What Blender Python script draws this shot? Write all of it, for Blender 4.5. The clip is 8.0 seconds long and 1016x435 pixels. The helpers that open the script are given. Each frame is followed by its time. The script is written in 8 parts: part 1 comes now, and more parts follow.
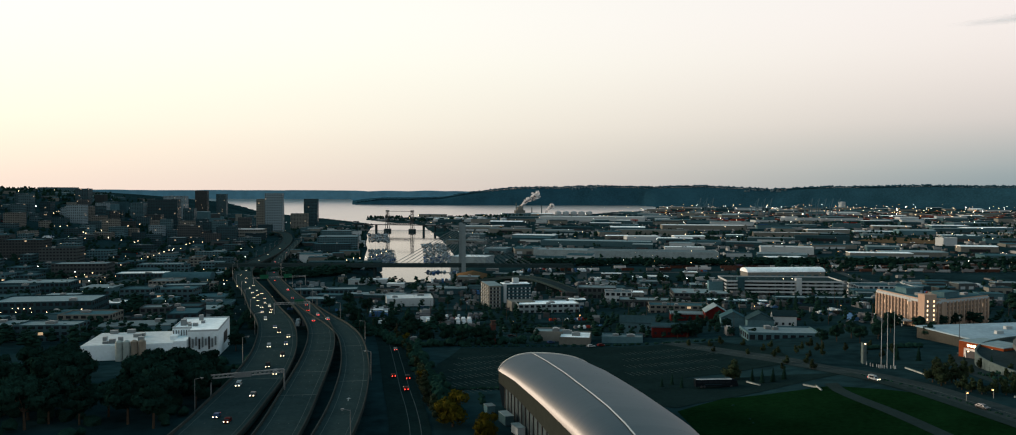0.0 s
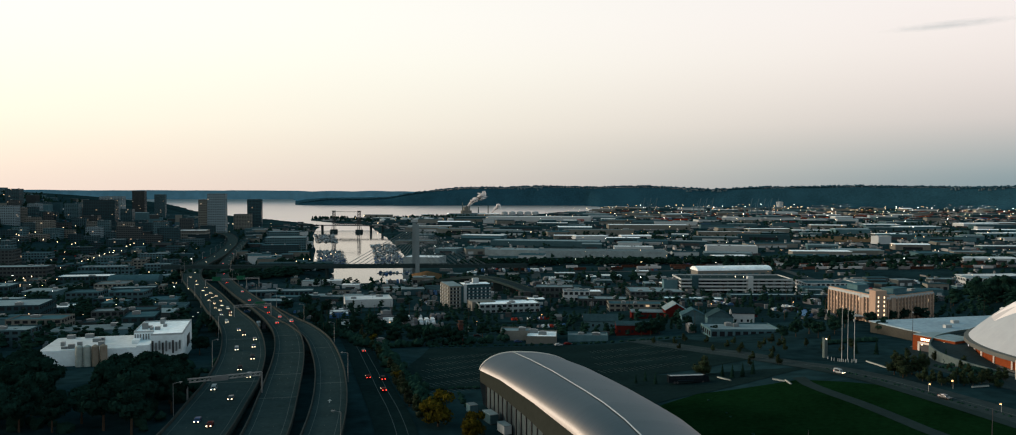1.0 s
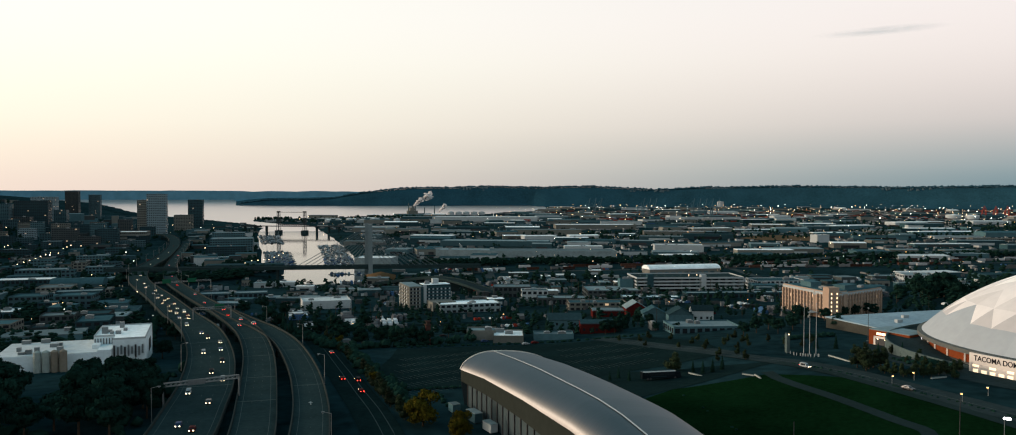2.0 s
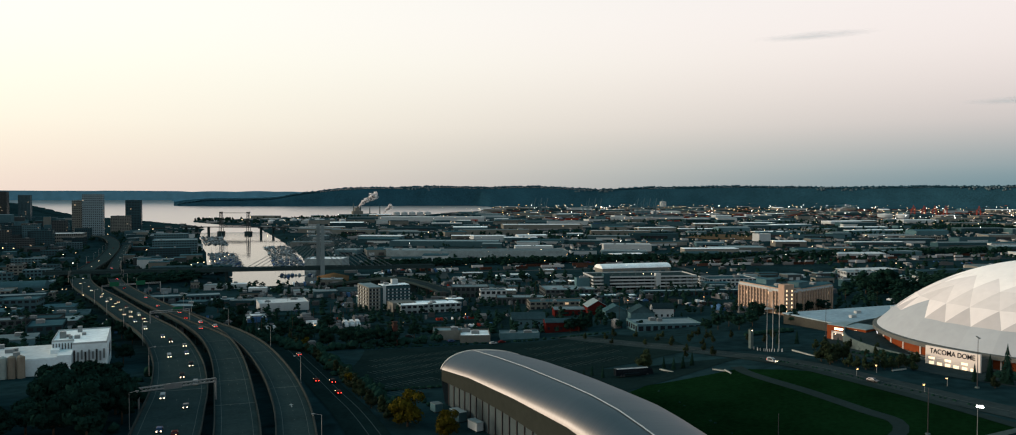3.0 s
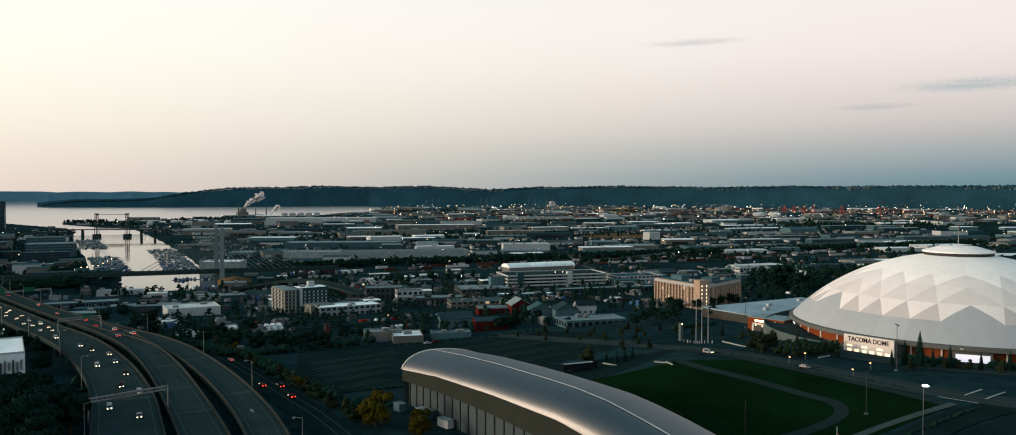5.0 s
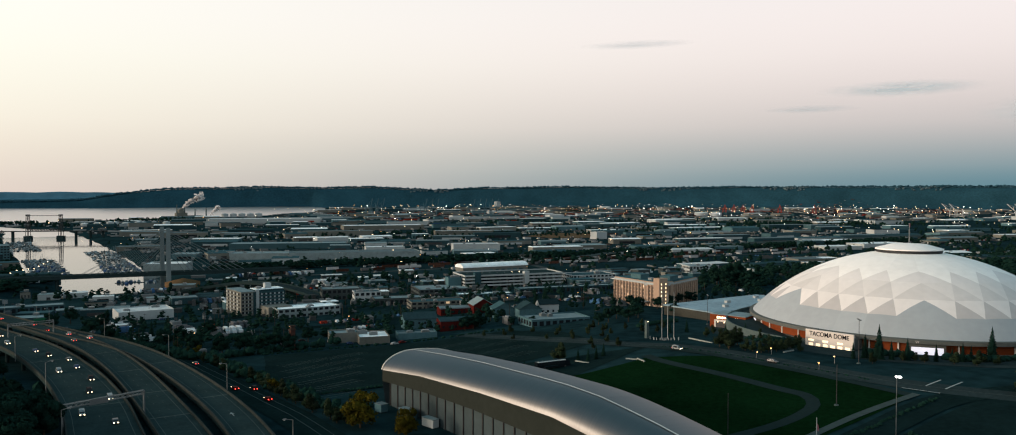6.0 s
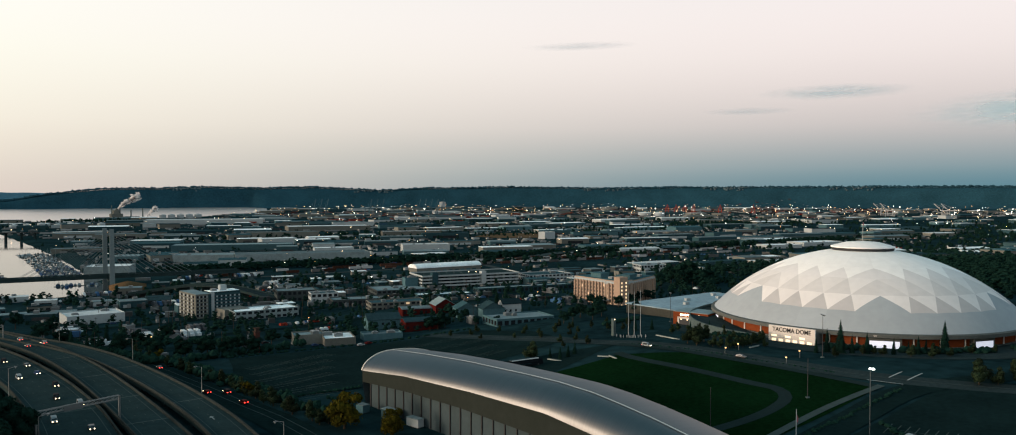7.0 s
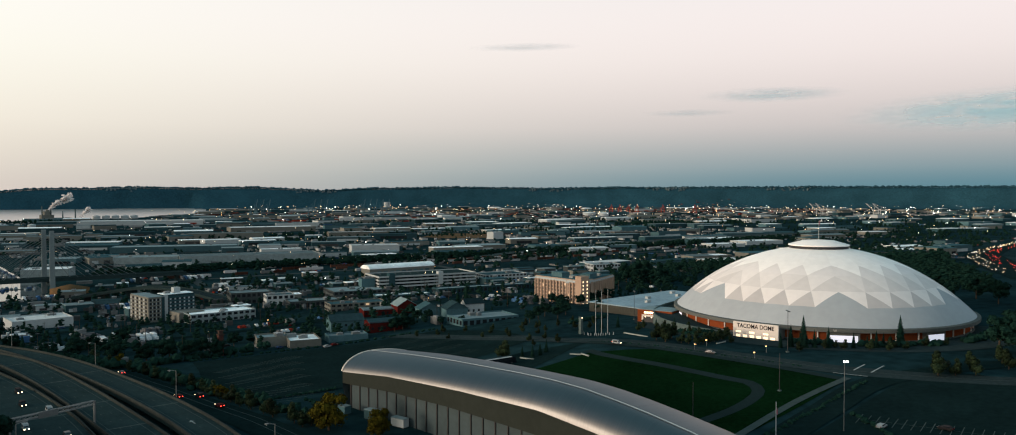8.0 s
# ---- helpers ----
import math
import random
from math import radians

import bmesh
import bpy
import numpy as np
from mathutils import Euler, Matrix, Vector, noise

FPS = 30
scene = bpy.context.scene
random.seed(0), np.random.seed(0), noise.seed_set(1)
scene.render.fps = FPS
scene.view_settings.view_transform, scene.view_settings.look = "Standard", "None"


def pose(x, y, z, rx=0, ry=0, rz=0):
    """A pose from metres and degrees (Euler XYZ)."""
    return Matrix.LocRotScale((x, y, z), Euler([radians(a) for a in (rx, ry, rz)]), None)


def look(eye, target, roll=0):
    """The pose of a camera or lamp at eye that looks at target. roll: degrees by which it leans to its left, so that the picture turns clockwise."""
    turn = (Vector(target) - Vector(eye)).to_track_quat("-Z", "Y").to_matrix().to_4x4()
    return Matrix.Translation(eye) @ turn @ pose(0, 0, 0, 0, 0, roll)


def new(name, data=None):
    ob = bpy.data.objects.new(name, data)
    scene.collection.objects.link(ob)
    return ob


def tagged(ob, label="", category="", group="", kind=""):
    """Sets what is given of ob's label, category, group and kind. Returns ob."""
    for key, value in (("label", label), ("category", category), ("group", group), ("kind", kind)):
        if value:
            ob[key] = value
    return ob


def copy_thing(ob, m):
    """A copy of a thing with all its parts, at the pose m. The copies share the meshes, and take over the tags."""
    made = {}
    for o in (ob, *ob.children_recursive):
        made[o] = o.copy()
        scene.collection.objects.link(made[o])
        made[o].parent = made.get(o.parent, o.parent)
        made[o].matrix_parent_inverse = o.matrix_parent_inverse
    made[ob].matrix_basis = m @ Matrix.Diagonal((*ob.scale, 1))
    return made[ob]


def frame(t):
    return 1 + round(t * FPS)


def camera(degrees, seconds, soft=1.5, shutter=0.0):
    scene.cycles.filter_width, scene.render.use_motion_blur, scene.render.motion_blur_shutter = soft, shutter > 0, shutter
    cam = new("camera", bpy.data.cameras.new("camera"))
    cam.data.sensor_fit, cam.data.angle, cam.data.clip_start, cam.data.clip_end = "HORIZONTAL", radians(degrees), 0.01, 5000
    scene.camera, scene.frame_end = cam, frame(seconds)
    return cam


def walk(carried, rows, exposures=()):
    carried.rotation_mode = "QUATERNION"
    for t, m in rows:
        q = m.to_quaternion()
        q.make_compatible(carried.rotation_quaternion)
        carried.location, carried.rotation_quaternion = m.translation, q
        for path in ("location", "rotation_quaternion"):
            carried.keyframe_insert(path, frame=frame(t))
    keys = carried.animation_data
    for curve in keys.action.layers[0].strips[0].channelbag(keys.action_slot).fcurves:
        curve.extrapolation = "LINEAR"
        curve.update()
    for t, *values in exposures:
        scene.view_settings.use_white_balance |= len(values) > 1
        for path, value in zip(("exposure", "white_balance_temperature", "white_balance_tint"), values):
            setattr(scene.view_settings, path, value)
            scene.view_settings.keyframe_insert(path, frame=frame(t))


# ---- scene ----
cam = camera(64.5, 8.0, soft=1.0)
# seconds, x, y, z, yaw, pitch, roll
ROWS = [
    (0.0, 56.50, 2.81, 117.65, 0.000, -1.815, 0.145),
    (0.5, 49.52, 1.61, 117.72, -2.014, -1.804, 0.139),
    (1.0, 42.50, 0.65, 117.79, -4.030, -1.795, 0.132),
    (1.5, 35.44, -0.07, 117.84, -6.049, -1.786, 0.124),
    (2.0, 28.37, -0.56, 117.89, -8.070, -1.778, 0.116),
    (2.5, 21.28, -0.79, 117.93, -10.093, -1.771, 0.107),
    (3.0, 14.18, -0.78, 117.96, -12.118, -1.764, 0.097),
    (3.5, 7.09, -0.52, 117.99, -14.145, -1.758, 0.087),
    (4.0, -0.00, -0.00, 118.00, -16.174, -1.752, 0.077),
    (4.5, -7.07, 0.78, 118.01, -18.204, -1.745, 0.066),
    (5.0, -14.11, 1.81, 118.00, -20.236, -1.739, 0.055),
    (5.5, -21.12, 3.11, 117.99, -22.270, -1.732, 0.043),
    (6.0, -28.09, 4.68, 117.97, -24.306, -1.725, 0.032),
    (6.5, -35.01, 6.52, 117.95, -26.342, -1.717, 0.020),
    (7.0, -41.87, 8.63, 117.91, -28.381, -1.708, 0.008),
    (7.5, -48.67, 11.02, 117.87, -30.420, -1.699, -0.003),
    (8.0, -55.39, 13.69, 117.82, -32.461, -1.688, -0.015),
]
walk(cam, [(t, pose(x, y, z, 0, 0, yaw) @ pose(0, 0, 0, 90 + pitch) @ pose(0, 0, 0, 0, 0, roll)) for t, x, y, z, yaw, pitch, roll in ROWS])
scene.view_settings.exposure = 0.0

# ---- world and light ----
SUN_EL, SUN_ROT = 3.0, -74.0
world = bpy.data.worlds.new("dusk")
scene.world = world
world.use_nodes = True
wn, wl = world.node_tree.nodes, world.node_tree.links
sky = wn.new("ShaderNodeTexSky")
sky.sky_type = "NISHITA"
sky.sun_disc = False
sky.sun_elevation, sky.sun_rotation = radians(SUN_EL), radians(SUN_ROT)
sky.air_density, sky.dust_density, sky.ozone_density = 1.0, 3.0, 1.0
co = wn.new("ShaderNodeTexCoord")
axes = wn.new("ShaderNodeSeparateXYZ")
wl.new(co.outputs["Generated"], axes.inputs[0])


def sky_ramp(stops):
    """Colours from the skyline up to the zenith, by the sine of the elevation."""
    r = wn.new("ShaderNodeValToRGB")
    r.color_ramp.interpolation = "B_SPLINE"
    while len(r.color_ramp.elements) < len(stops):
        r.color_ramp.elements.new(0.5)
    for e, (at, c) in zip(r.color_ramp.elements, stops):
        e.position, e.color = at, (*c, 1)
    wl.new(axes.outputs["Z"], r.inputs["Fac"])
    return r


EAST = sky_ramp([(0, (0.08, 0.21, 0.27)), (0.03, (0.16, 0.295, 0.345)), (0.08, (0.55, 0.487, 0.505)), (0.16, (0.86, 0.75, 0.738)), (0.26, (0.91, 0.824, 0.815)), (0.5, (0.24, 0.42, 0.5)), (1, (0.05, 0.24, 0.31))])
WESTERN = sky_ramp([(0, (1.08, 0.8, 0.68)), (0.03, (1.12, 0.85, 0.72)), (0.08, (1.14, 0.94, 0.8)), (0.16, (1.14, 1.01, 0.87)), (0.26, (1.1, 1.03, 0.96)), (0.5, (0.4, 0.52, 0.58)), (1, (0.05, 0.24, 0.31))])
side = wn.new("ShaderNodeVectorMath")
side.operation = "DOT_PRODUCT"
side.inputs[1].default_value = (math.sin(radians(SUN_ROT)), math.cos(radians(SUN_ROT)), 0)
wl.new(co.outputs["Generated"], side.inputs[0])
west = wn.new("ShaderNodeMapRange")
west.interpolation_type = "SMOOTHSTEP"
west.inputs["From Min"].default_value, west.inputs["From Max"].default_value = -0.82, 1.02
wl.new(side.outputs["Value"], west.inputs["Value"])
blend = wn.new("ShaderNodeMix")
blend.data_type = "RGBA"
wl.new(west.outputs[0], blend.inputs[0])
wl.new(EAST.outputs[0], blend.inputs[6])
wl.new(WESTERN.outputs[0], blend.inputs[7])
scat = wn.new("ShaderNodeVectorMath")
scat.operation = "MULTIPLY_ADD"
scat.inputs[1].default_value = (0.05, 0.05, 0.05)
wl.new(sky.outputs["Color"], scat.inputs[0])
wl.new(blend.outputs[2], scat.inputs[2])
# afterglow round the place where the sun stands
near_sun = wn.new("ShaderNodeVectorMath")
near_sun.operation = "DOT_PRODUCT"
near_sun.inputs[1].default_value = Vector((math.sin(radians(SUN_ROT)), math.cos(radians(SUN_ROT)), 0.05)).normalized()
wl.new(co.outputs["Generated"], near_sun.inputs[0])
lobe = wn.new("ShaderNodeMapRange")
lobe.interpolation_type = "SMOOTHSTEP"
lobe.inputs["From Min"].default_value, lobe.inputs["From Max"].default_value = 0.8, 1.0
wl.new(near_sun.outputs["Value"], lobe.inputs["Value"])
glow = wn.new("ShaderNodeVectorMath")
glow.operation = "SCALE"
glow.inputs[0].default_value = (2.6, 1.75, 0.95)
wl.new(lobe.outputs[0], glow.inputs["Scale"])
both = wn.new("ShaderNodeVectorMath")
wl.new(glow.outputs[0], both.inputs[1])
wl.new(scat.outputs[0], both.inputs[0])
wl.new(both.outputs[0], wn["Background"].inputs["Color"])
wn["Background"].inputs["Strength"].default_value = 1.0

sun = new("sun", bpy.data.lights.new("sun", "SUN"))
sun.data.energy, sun.data.angle, sun.data.color = 2.6, radians(14), (1.0, 0.79, 0.63)
sdir = Vector((math.sin(radians(SUN_ROT)), math.cos(radians(SUN_ROT)), math.tan(radians(10))))
sun.matrix_world = look((0, 0, 300), Vector((0, 0, 300)) - sdir * 100)

# ---- materials ----
MATS = {}


def mat(name, color, rough=0.8, metal=0.0, var=0.25, scale=0.6, bump=0.0, fine=8.0, object_var=0.0, spec=0.0, emit=None, power=0.0):
    """A surface with variation at two scales: broad stains and fine grain."""
    if name in MATS:
        return MATS[name]
    m = bpy.data.materials.new(name)
    m.use_nodes = True
    n, l = m.node_tree.nodes, m.node_tree.links
    b = n["Principled BSDF"]
    b.inputs["Roughness"].default_value, b.inputs["Metallic"].default_value = rough, metal
    b.inputs["Specular IOR Level"].default_value = spec
    co = n.new("ShaderNodeTexCoord")
    big, small = n.new("ShaderNodeTexNoise"), n.new("ShaderNodeTexNoise")
    big.inputs["Scale"].default_value, small.inputs["Scale"].default_value = scale * 0.12, scale * fine * 0.12
    big.inputs["Detail"].default_value, small.inputs["Detail"].default_value = 4, 3
    l.new(co.outputs["Object"], big.inputs["Vector"])
    l.new(co.outputs["Object"], small.inputs["Vector"])
    add = n.new("ShaderNodeMath")
    add.operation = "ADD"
    l.new(big.outputs["Fac"], add.inputs[0])
    l.new(small.outputs["Fac"], add.inputs[1])
    rng = n.new("ShaderNodeMapRange")
    rng.inputs["From Min"].default_value, rng.inputs["From Max"].default_value = 0.6, 1.4
    rng.inputs["To Min"].default_value, rng.inputs["To Max"].default_value = 1 - var, 1 + var
    l.new(add.outputs[0], rng.inputs["Value"])
    fac = rng.outputs[0]
    if object_var:
        info = n.new("ShaderNodeObjectInfo")
        r2 = n.new("ShaderNodeMapRange")
        r2.inputs["To Min"].default_value, r2.inputs["To Max"].default_value = 1 - object_var, 1 + object_var
        l.new(info.outputs["Random"], r2.inputs["Value"])
        mul = n.new("ShaderNodeMath")
        mul.operation = "MULTIPLY"
        l.new(fac, mul.inputs[0])
        l.new(r2.outputs[0], mul.inputs[1])
        fac = mul.outputs[0]
    mix = n.new("ShaderNodeVectorMath")
    mix.operation = "SCALE"
    mix.inputs[0].default_value = color
    l.new(fac, mix.inputs["Scale"])
    l.new(mix.outputs[0], b.inputs["Base Color"])
    if bump:
        bp = n.new("ShaderNodeBump")
        bp.inputs["Strength"].default_value, bp.inputs["Distance"].default_value = bump, 0.15
        l.new(small.outputs["Fac"], bp.inputs["Height"])
        l.new(bp.outputs[0], b.inputs["Normal"])
    if emit:
        b.inputs["Emission Color"].default_value = (*emit, 1)
        b.inputs["Emission Strength"].default_value = power
    MATS[name] = m
    return m


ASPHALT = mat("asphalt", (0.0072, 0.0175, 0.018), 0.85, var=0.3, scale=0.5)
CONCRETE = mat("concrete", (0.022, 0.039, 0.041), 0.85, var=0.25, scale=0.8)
CONCRETE_LIGHT = mat("concrete_light", (0.075, 0.105, 0.105), 0.85, var=0.2)
PAINT_WHITE = mat("road_paint", (0.065, 0.085, 0.085), 0.8, var=0.3, scale=3)
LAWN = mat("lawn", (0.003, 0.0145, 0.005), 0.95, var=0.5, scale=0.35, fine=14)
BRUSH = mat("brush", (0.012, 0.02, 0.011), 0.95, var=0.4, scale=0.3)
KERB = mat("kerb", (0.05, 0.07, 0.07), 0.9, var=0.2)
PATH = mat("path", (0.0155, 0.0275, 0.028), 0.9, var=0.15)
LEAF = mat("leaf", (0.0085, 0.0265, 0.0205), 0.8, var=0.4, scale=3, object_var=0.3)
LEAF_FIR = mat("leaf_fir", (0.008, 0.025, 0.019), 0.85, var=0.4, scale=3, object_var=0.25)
LEAF_GOLD = mat("leaf_gold", (0.046, 0.04, 0.006), 0.8, var=0.4, scale=3, object_var=0.35)
BARK = mat("bark", (0.05, 0.04, 0.03), 0.9, var=0.3, scale=4)
ROOF_WHITE = mat("roof_white", (0.68, 0.73, 0.74), 0.7, var=0.2, scale=0.4, object_var=0.35)
ROOF_GREY = mat("roof_grey", (0.038, 0.085, 0.1), 0.8, var=0.22, scale=0.4, object_var=0.35)
ROOF_PALE = mat("roof_pale", (0.15, 0.205, 0.22), 0.75, var=0.2, scale=0.4, object_var=0.3)
ROOF_DARK = mat("roof_dark", (0.02, 0.042, 0.049), 0.85, var=0.25, scale=0.5, object_var=0.4)
WALL_TAN = mat("wall_tan", (0.13, 0.135, 0.122), 0.85, var=0.15, object_var=0.2)
WALL_BRICK = mat("wall_brick", (0.045, 0.056, 0.058), 0.9, var=0.2, object_var=0.3)
WALL_GREY = mat("wall_grey", (0.05, 0.102, 0.118), 0.85, var=0.18, object_var=0.35)
WALL_DARK = mat("wall_dark", (0.022, 0.052, 0.062), 0.8, var=0.2, object_var=0.3)
WALL_WHITE = mat("wall_white", (0.33, 0.37, 0.38), 0.8, var=0.1, scale=0.6)
WALL_RED = mat("wall_red", (0.06, 0.011, 0.01), 0.75, var=0.15)
METAL = mat("metal", (0.17, 0.2, 0.21), 0.45, 0.8, var=0.15, scale=2, spec=0.5)
METAL_DARK = mat("metal_dark", (0.05, 0.052, 0.055), 0.5, 0.5, var=0.2, scale=2)
GLASS_DARK = mat("glass_dark", (0.012, 0.016, 0.02), 0.2, 0.0, var=0.1, spec=0.35)
LIT_WARM = mat("lit_warm", (0.6, 0.5, 0.4), 0.6, emit=(1.0, 0.62, 0.3), power=0.45)
LAMP_WARM = mat("lamp_warm", (0.6, 0.5, 0.4), 0.5, emit=(1.0, 0.72, 0.42), power=6.0)
LAMP_ORANGE = mat("lamp_orange", (0.6, 0.4, 0.2), 0.5, emit=(1.0, 0.5, 0.16), power=4.5)
LAMP_WHITE = mat("lamp_white", (0.7, 0.7, 0.7), 0.5, emit=(1.0, 0.97, 0.9), power=12.0)
LAMP_RED = mat("lamp_red", (0.4, 0.02, 0.02), 0.4, emit=(1.0, 0.06, 0.04), power=5.0)


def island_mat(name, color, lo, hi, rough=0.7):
    """A surface whose loose pieces differ in tone, piece by piece."""
    m = mat(name, color, rough, var=0.15, scale=2)
    n, l = m.node_tree.nodes, m.node_tree.links
    b = n["Principled BSDF"]
    src = b.inputs["Base Color"].links[0].from_socket
    geo, rng, mul = n.new("ShaderNodeNewGeometry"), n.new("ShaderNodeMapRange"), n.new("ShaderNodeVectorMath")
    rng.inputs["To Min"].default_value, rng.inputs["To Max"].default_value = lo, hi
    mul.operation = "SCALE"
    l.new(geo.outputs["Random Per Island"], rng.inputs["Value"])
    l.new(src, mul.inputs[0])
    l.new(rng.outputs[0], mul.inputs["Scale"])
    l.new(mul.outputs[0], b.inputs["Base Color"])
    return m


# ---- small geometry kit ----
class Geo:
    """Vertices and faces of one mesh."""

    def __init__(self):
        self.v, self.f = [], []

    def add(self, verts, faces):
        k = len(self.v)
        self.v += [tuple(p) for p in verts]
        self.f += [tuple(i + k for i in f) for f in faces]
        return self

    def box(self, x0, y0, z0, x1, y1, z1):
        return self.add(
            [(x0, y0, z0), (x1, y0, z0), (x1, y1, z0), (x0, y1, z0), (x0, y0, z1), (x1, y0, z1), (x1, y1, z1), (x0, y1, z1)],
            [(3, 2, 1, 0), (4, 5, 6, 7), (0, 1, 5, 4), (1, 2, 6, 5), (2, 3, 7, 6), (3, 0, 4, 7)])

    def beam(self, a, b, w, h=None):
        """A square bar from a to b."""
        a, b, h = Vector(a), Vector(b), h or w
        d = (b - a).normalized()
        s = d.cross(Vector((0, 0, 1)))
        s = Vector((1, 0, 0)) if s.length < 1e-4 else s.normalized()
        u = s.cross(d)
        c = [(s * i * w + u * j * h) / 2 for i, j in ((-1, -1), (1, -1), (1, 1), (-1, 1))]
        return self.add([a + k for k in c] + [b + k for k in c], [(3, 2, 1, 0), (4, 5, 6, 7), (0, 1, 5, 4), (1, 2, 6, 5), (2, 3, 7, 6), (3, 0, 4, 7)])

    def tube(self, a, b, r0, r1=None, n=8):
        """A round bar or cone from a to b."""
        a, b, r1 = Vector(a), Vector(b), r0 if r1 is None else r1
        d = (b - a).normalized()
        s = d.cross(Vector((0, 0, 1)))
        s = Vector((1, 0, 0)) if s.length < 1e-4 else s.normalized()
        u = s.cross(d)
        ring = [s * math.cos(2 * math.pi * k / n) + u * math.sin(2 * math.pi * k / n) for k in range(n)]
        return self.add([a + p * r0 for p in ring] + [b + p * r1 for p in ring],
                        [(k, (k + 1) % n, n + (k + 1) % n, n + k) for k in range(n)] + [tuple(range(n - 1, -1, -1)), tuple(range(n, 2 * n))])

    def prism(self, poly, z0, z1):
        n = len(poly)
        return self.add([(x, y, z0) for x, y in poly] + [(x, y, z1) for x, y in poly],
                        [(k, (k + 1) % n, n + (k + 1) % n, n + k) for k in range(n)] + [tuple(range(n - 1, -1, -1)), tuple(range(n, 2 * n))])

    def grid(self, rows):
        """A sheet through rows of points."""
        k, m = len(self.v), len(rows[0])
        for row in rows:
            self.v += [tuple(p) for p in row]
        for i in range(len(rows) - 1):
            for j in range(m - 1):
                a = k + i * m + j
                self.f.append((a, a + 1, a + m + 1, a + m))
        return self

    def mesh(self, name, material, smooth=False):
        me = bpy.data.meshes.new(name)
        me.from_pydata(self.v, [], self.f)
        me.materials.append(material)
        if smooth:
            me.shade_smooth()
        return me


def part(name, geo, material, parent, label="", smooth=False):
    ob = new(name, geo if isinstance(geo, bpy.types.Mesh) else geo.mesh(name, material, smooth))
    ob.parent = parent
    return tagged(ob, label=label)


def thing(name, x, y, z, rot, label, category, group="", kind=""):
    ob = new(name)
    ob.matrix_basis = pose(x, y, z, 0, 0, rot)
    ob.empty_display_size = 1.0
    return tagged(ob, label, category, group, kind)


def structure(name, geo, material, label, category, smooth=False, kind="structure"):
    return tagged(new(name, geo.mesh(name, material, smooth)), label, category, kind=kind)


# ---- lie of the land ----
EYE_H = 118.0
DOME = (349.0, 312.0)
GRID = 10.0


def ramp(x, pts):
    if x <= pts[0][0]:
        return pts[0][1]
    for (a, u), (b, v) in zip(pts, pts[1:]):
        if x <= b:
            return u + (v - u) * (x - a) / (b - a)
    return pts[-1][1]


def smooth(x, a, b):
    t = min(1.0, max(0.0, (x - a) / (b - a)))
    return t * t * (3 - 2 * t)


def way_x(y):
    """The freeway's line through the city."""
    return ramp(y, [(200, -40), (300, -40), (400, -60), (490, -84), (610, -128), (700, -150), (900, -240), (2100, -525), (4000, -1100)])


FOSS = [(980, -76, 70), (1030, -84, 66), (1090, -66, 56), (1150, -64, 54), (1300, -100, 72), (1670, -150, 82), (2200, -235, 90), (2600, -297, 85), (2850, -322, 70), (3010, -395, 62)]


def coast(x, y):
    """Metres inside the water: above 0 in the waterway and the bay."""
    c = ramp(y, [(a, b) for a, b, _ in FOSS])
    w = ramp(y, [(a, b) for a, _, b in FOSS])
    inlet = min(w - abs(x - c), y - 984, 3010 - y)
    left = ramp(y, [(2700, -410), (2950, -445), (3320, -640), (3400, -680), (4500, -1300), (9000, -4200), (14000, -7500)])
    right = ramp(y, [(2700, -250), (2950, -330), (3150, -430), (3330, -530), (3470, -560), (3600, -440), (3850, -140), (4000, 60), (4300, 520), (5200, 1020), (6500, 1280), (14000, 1300)])
    bay = min(x - left, right - x, y - 2750)
    far_shore = ramp(x / max(y, 1.0), [(-0.3, 12500), (-0.182, 12500), (-0.178, 7300), (-0.05, 7000), (0.15, 7200), (0.4, 7000)])
    return max(inlet, min(bay, (far_shore - y) * 0.5))


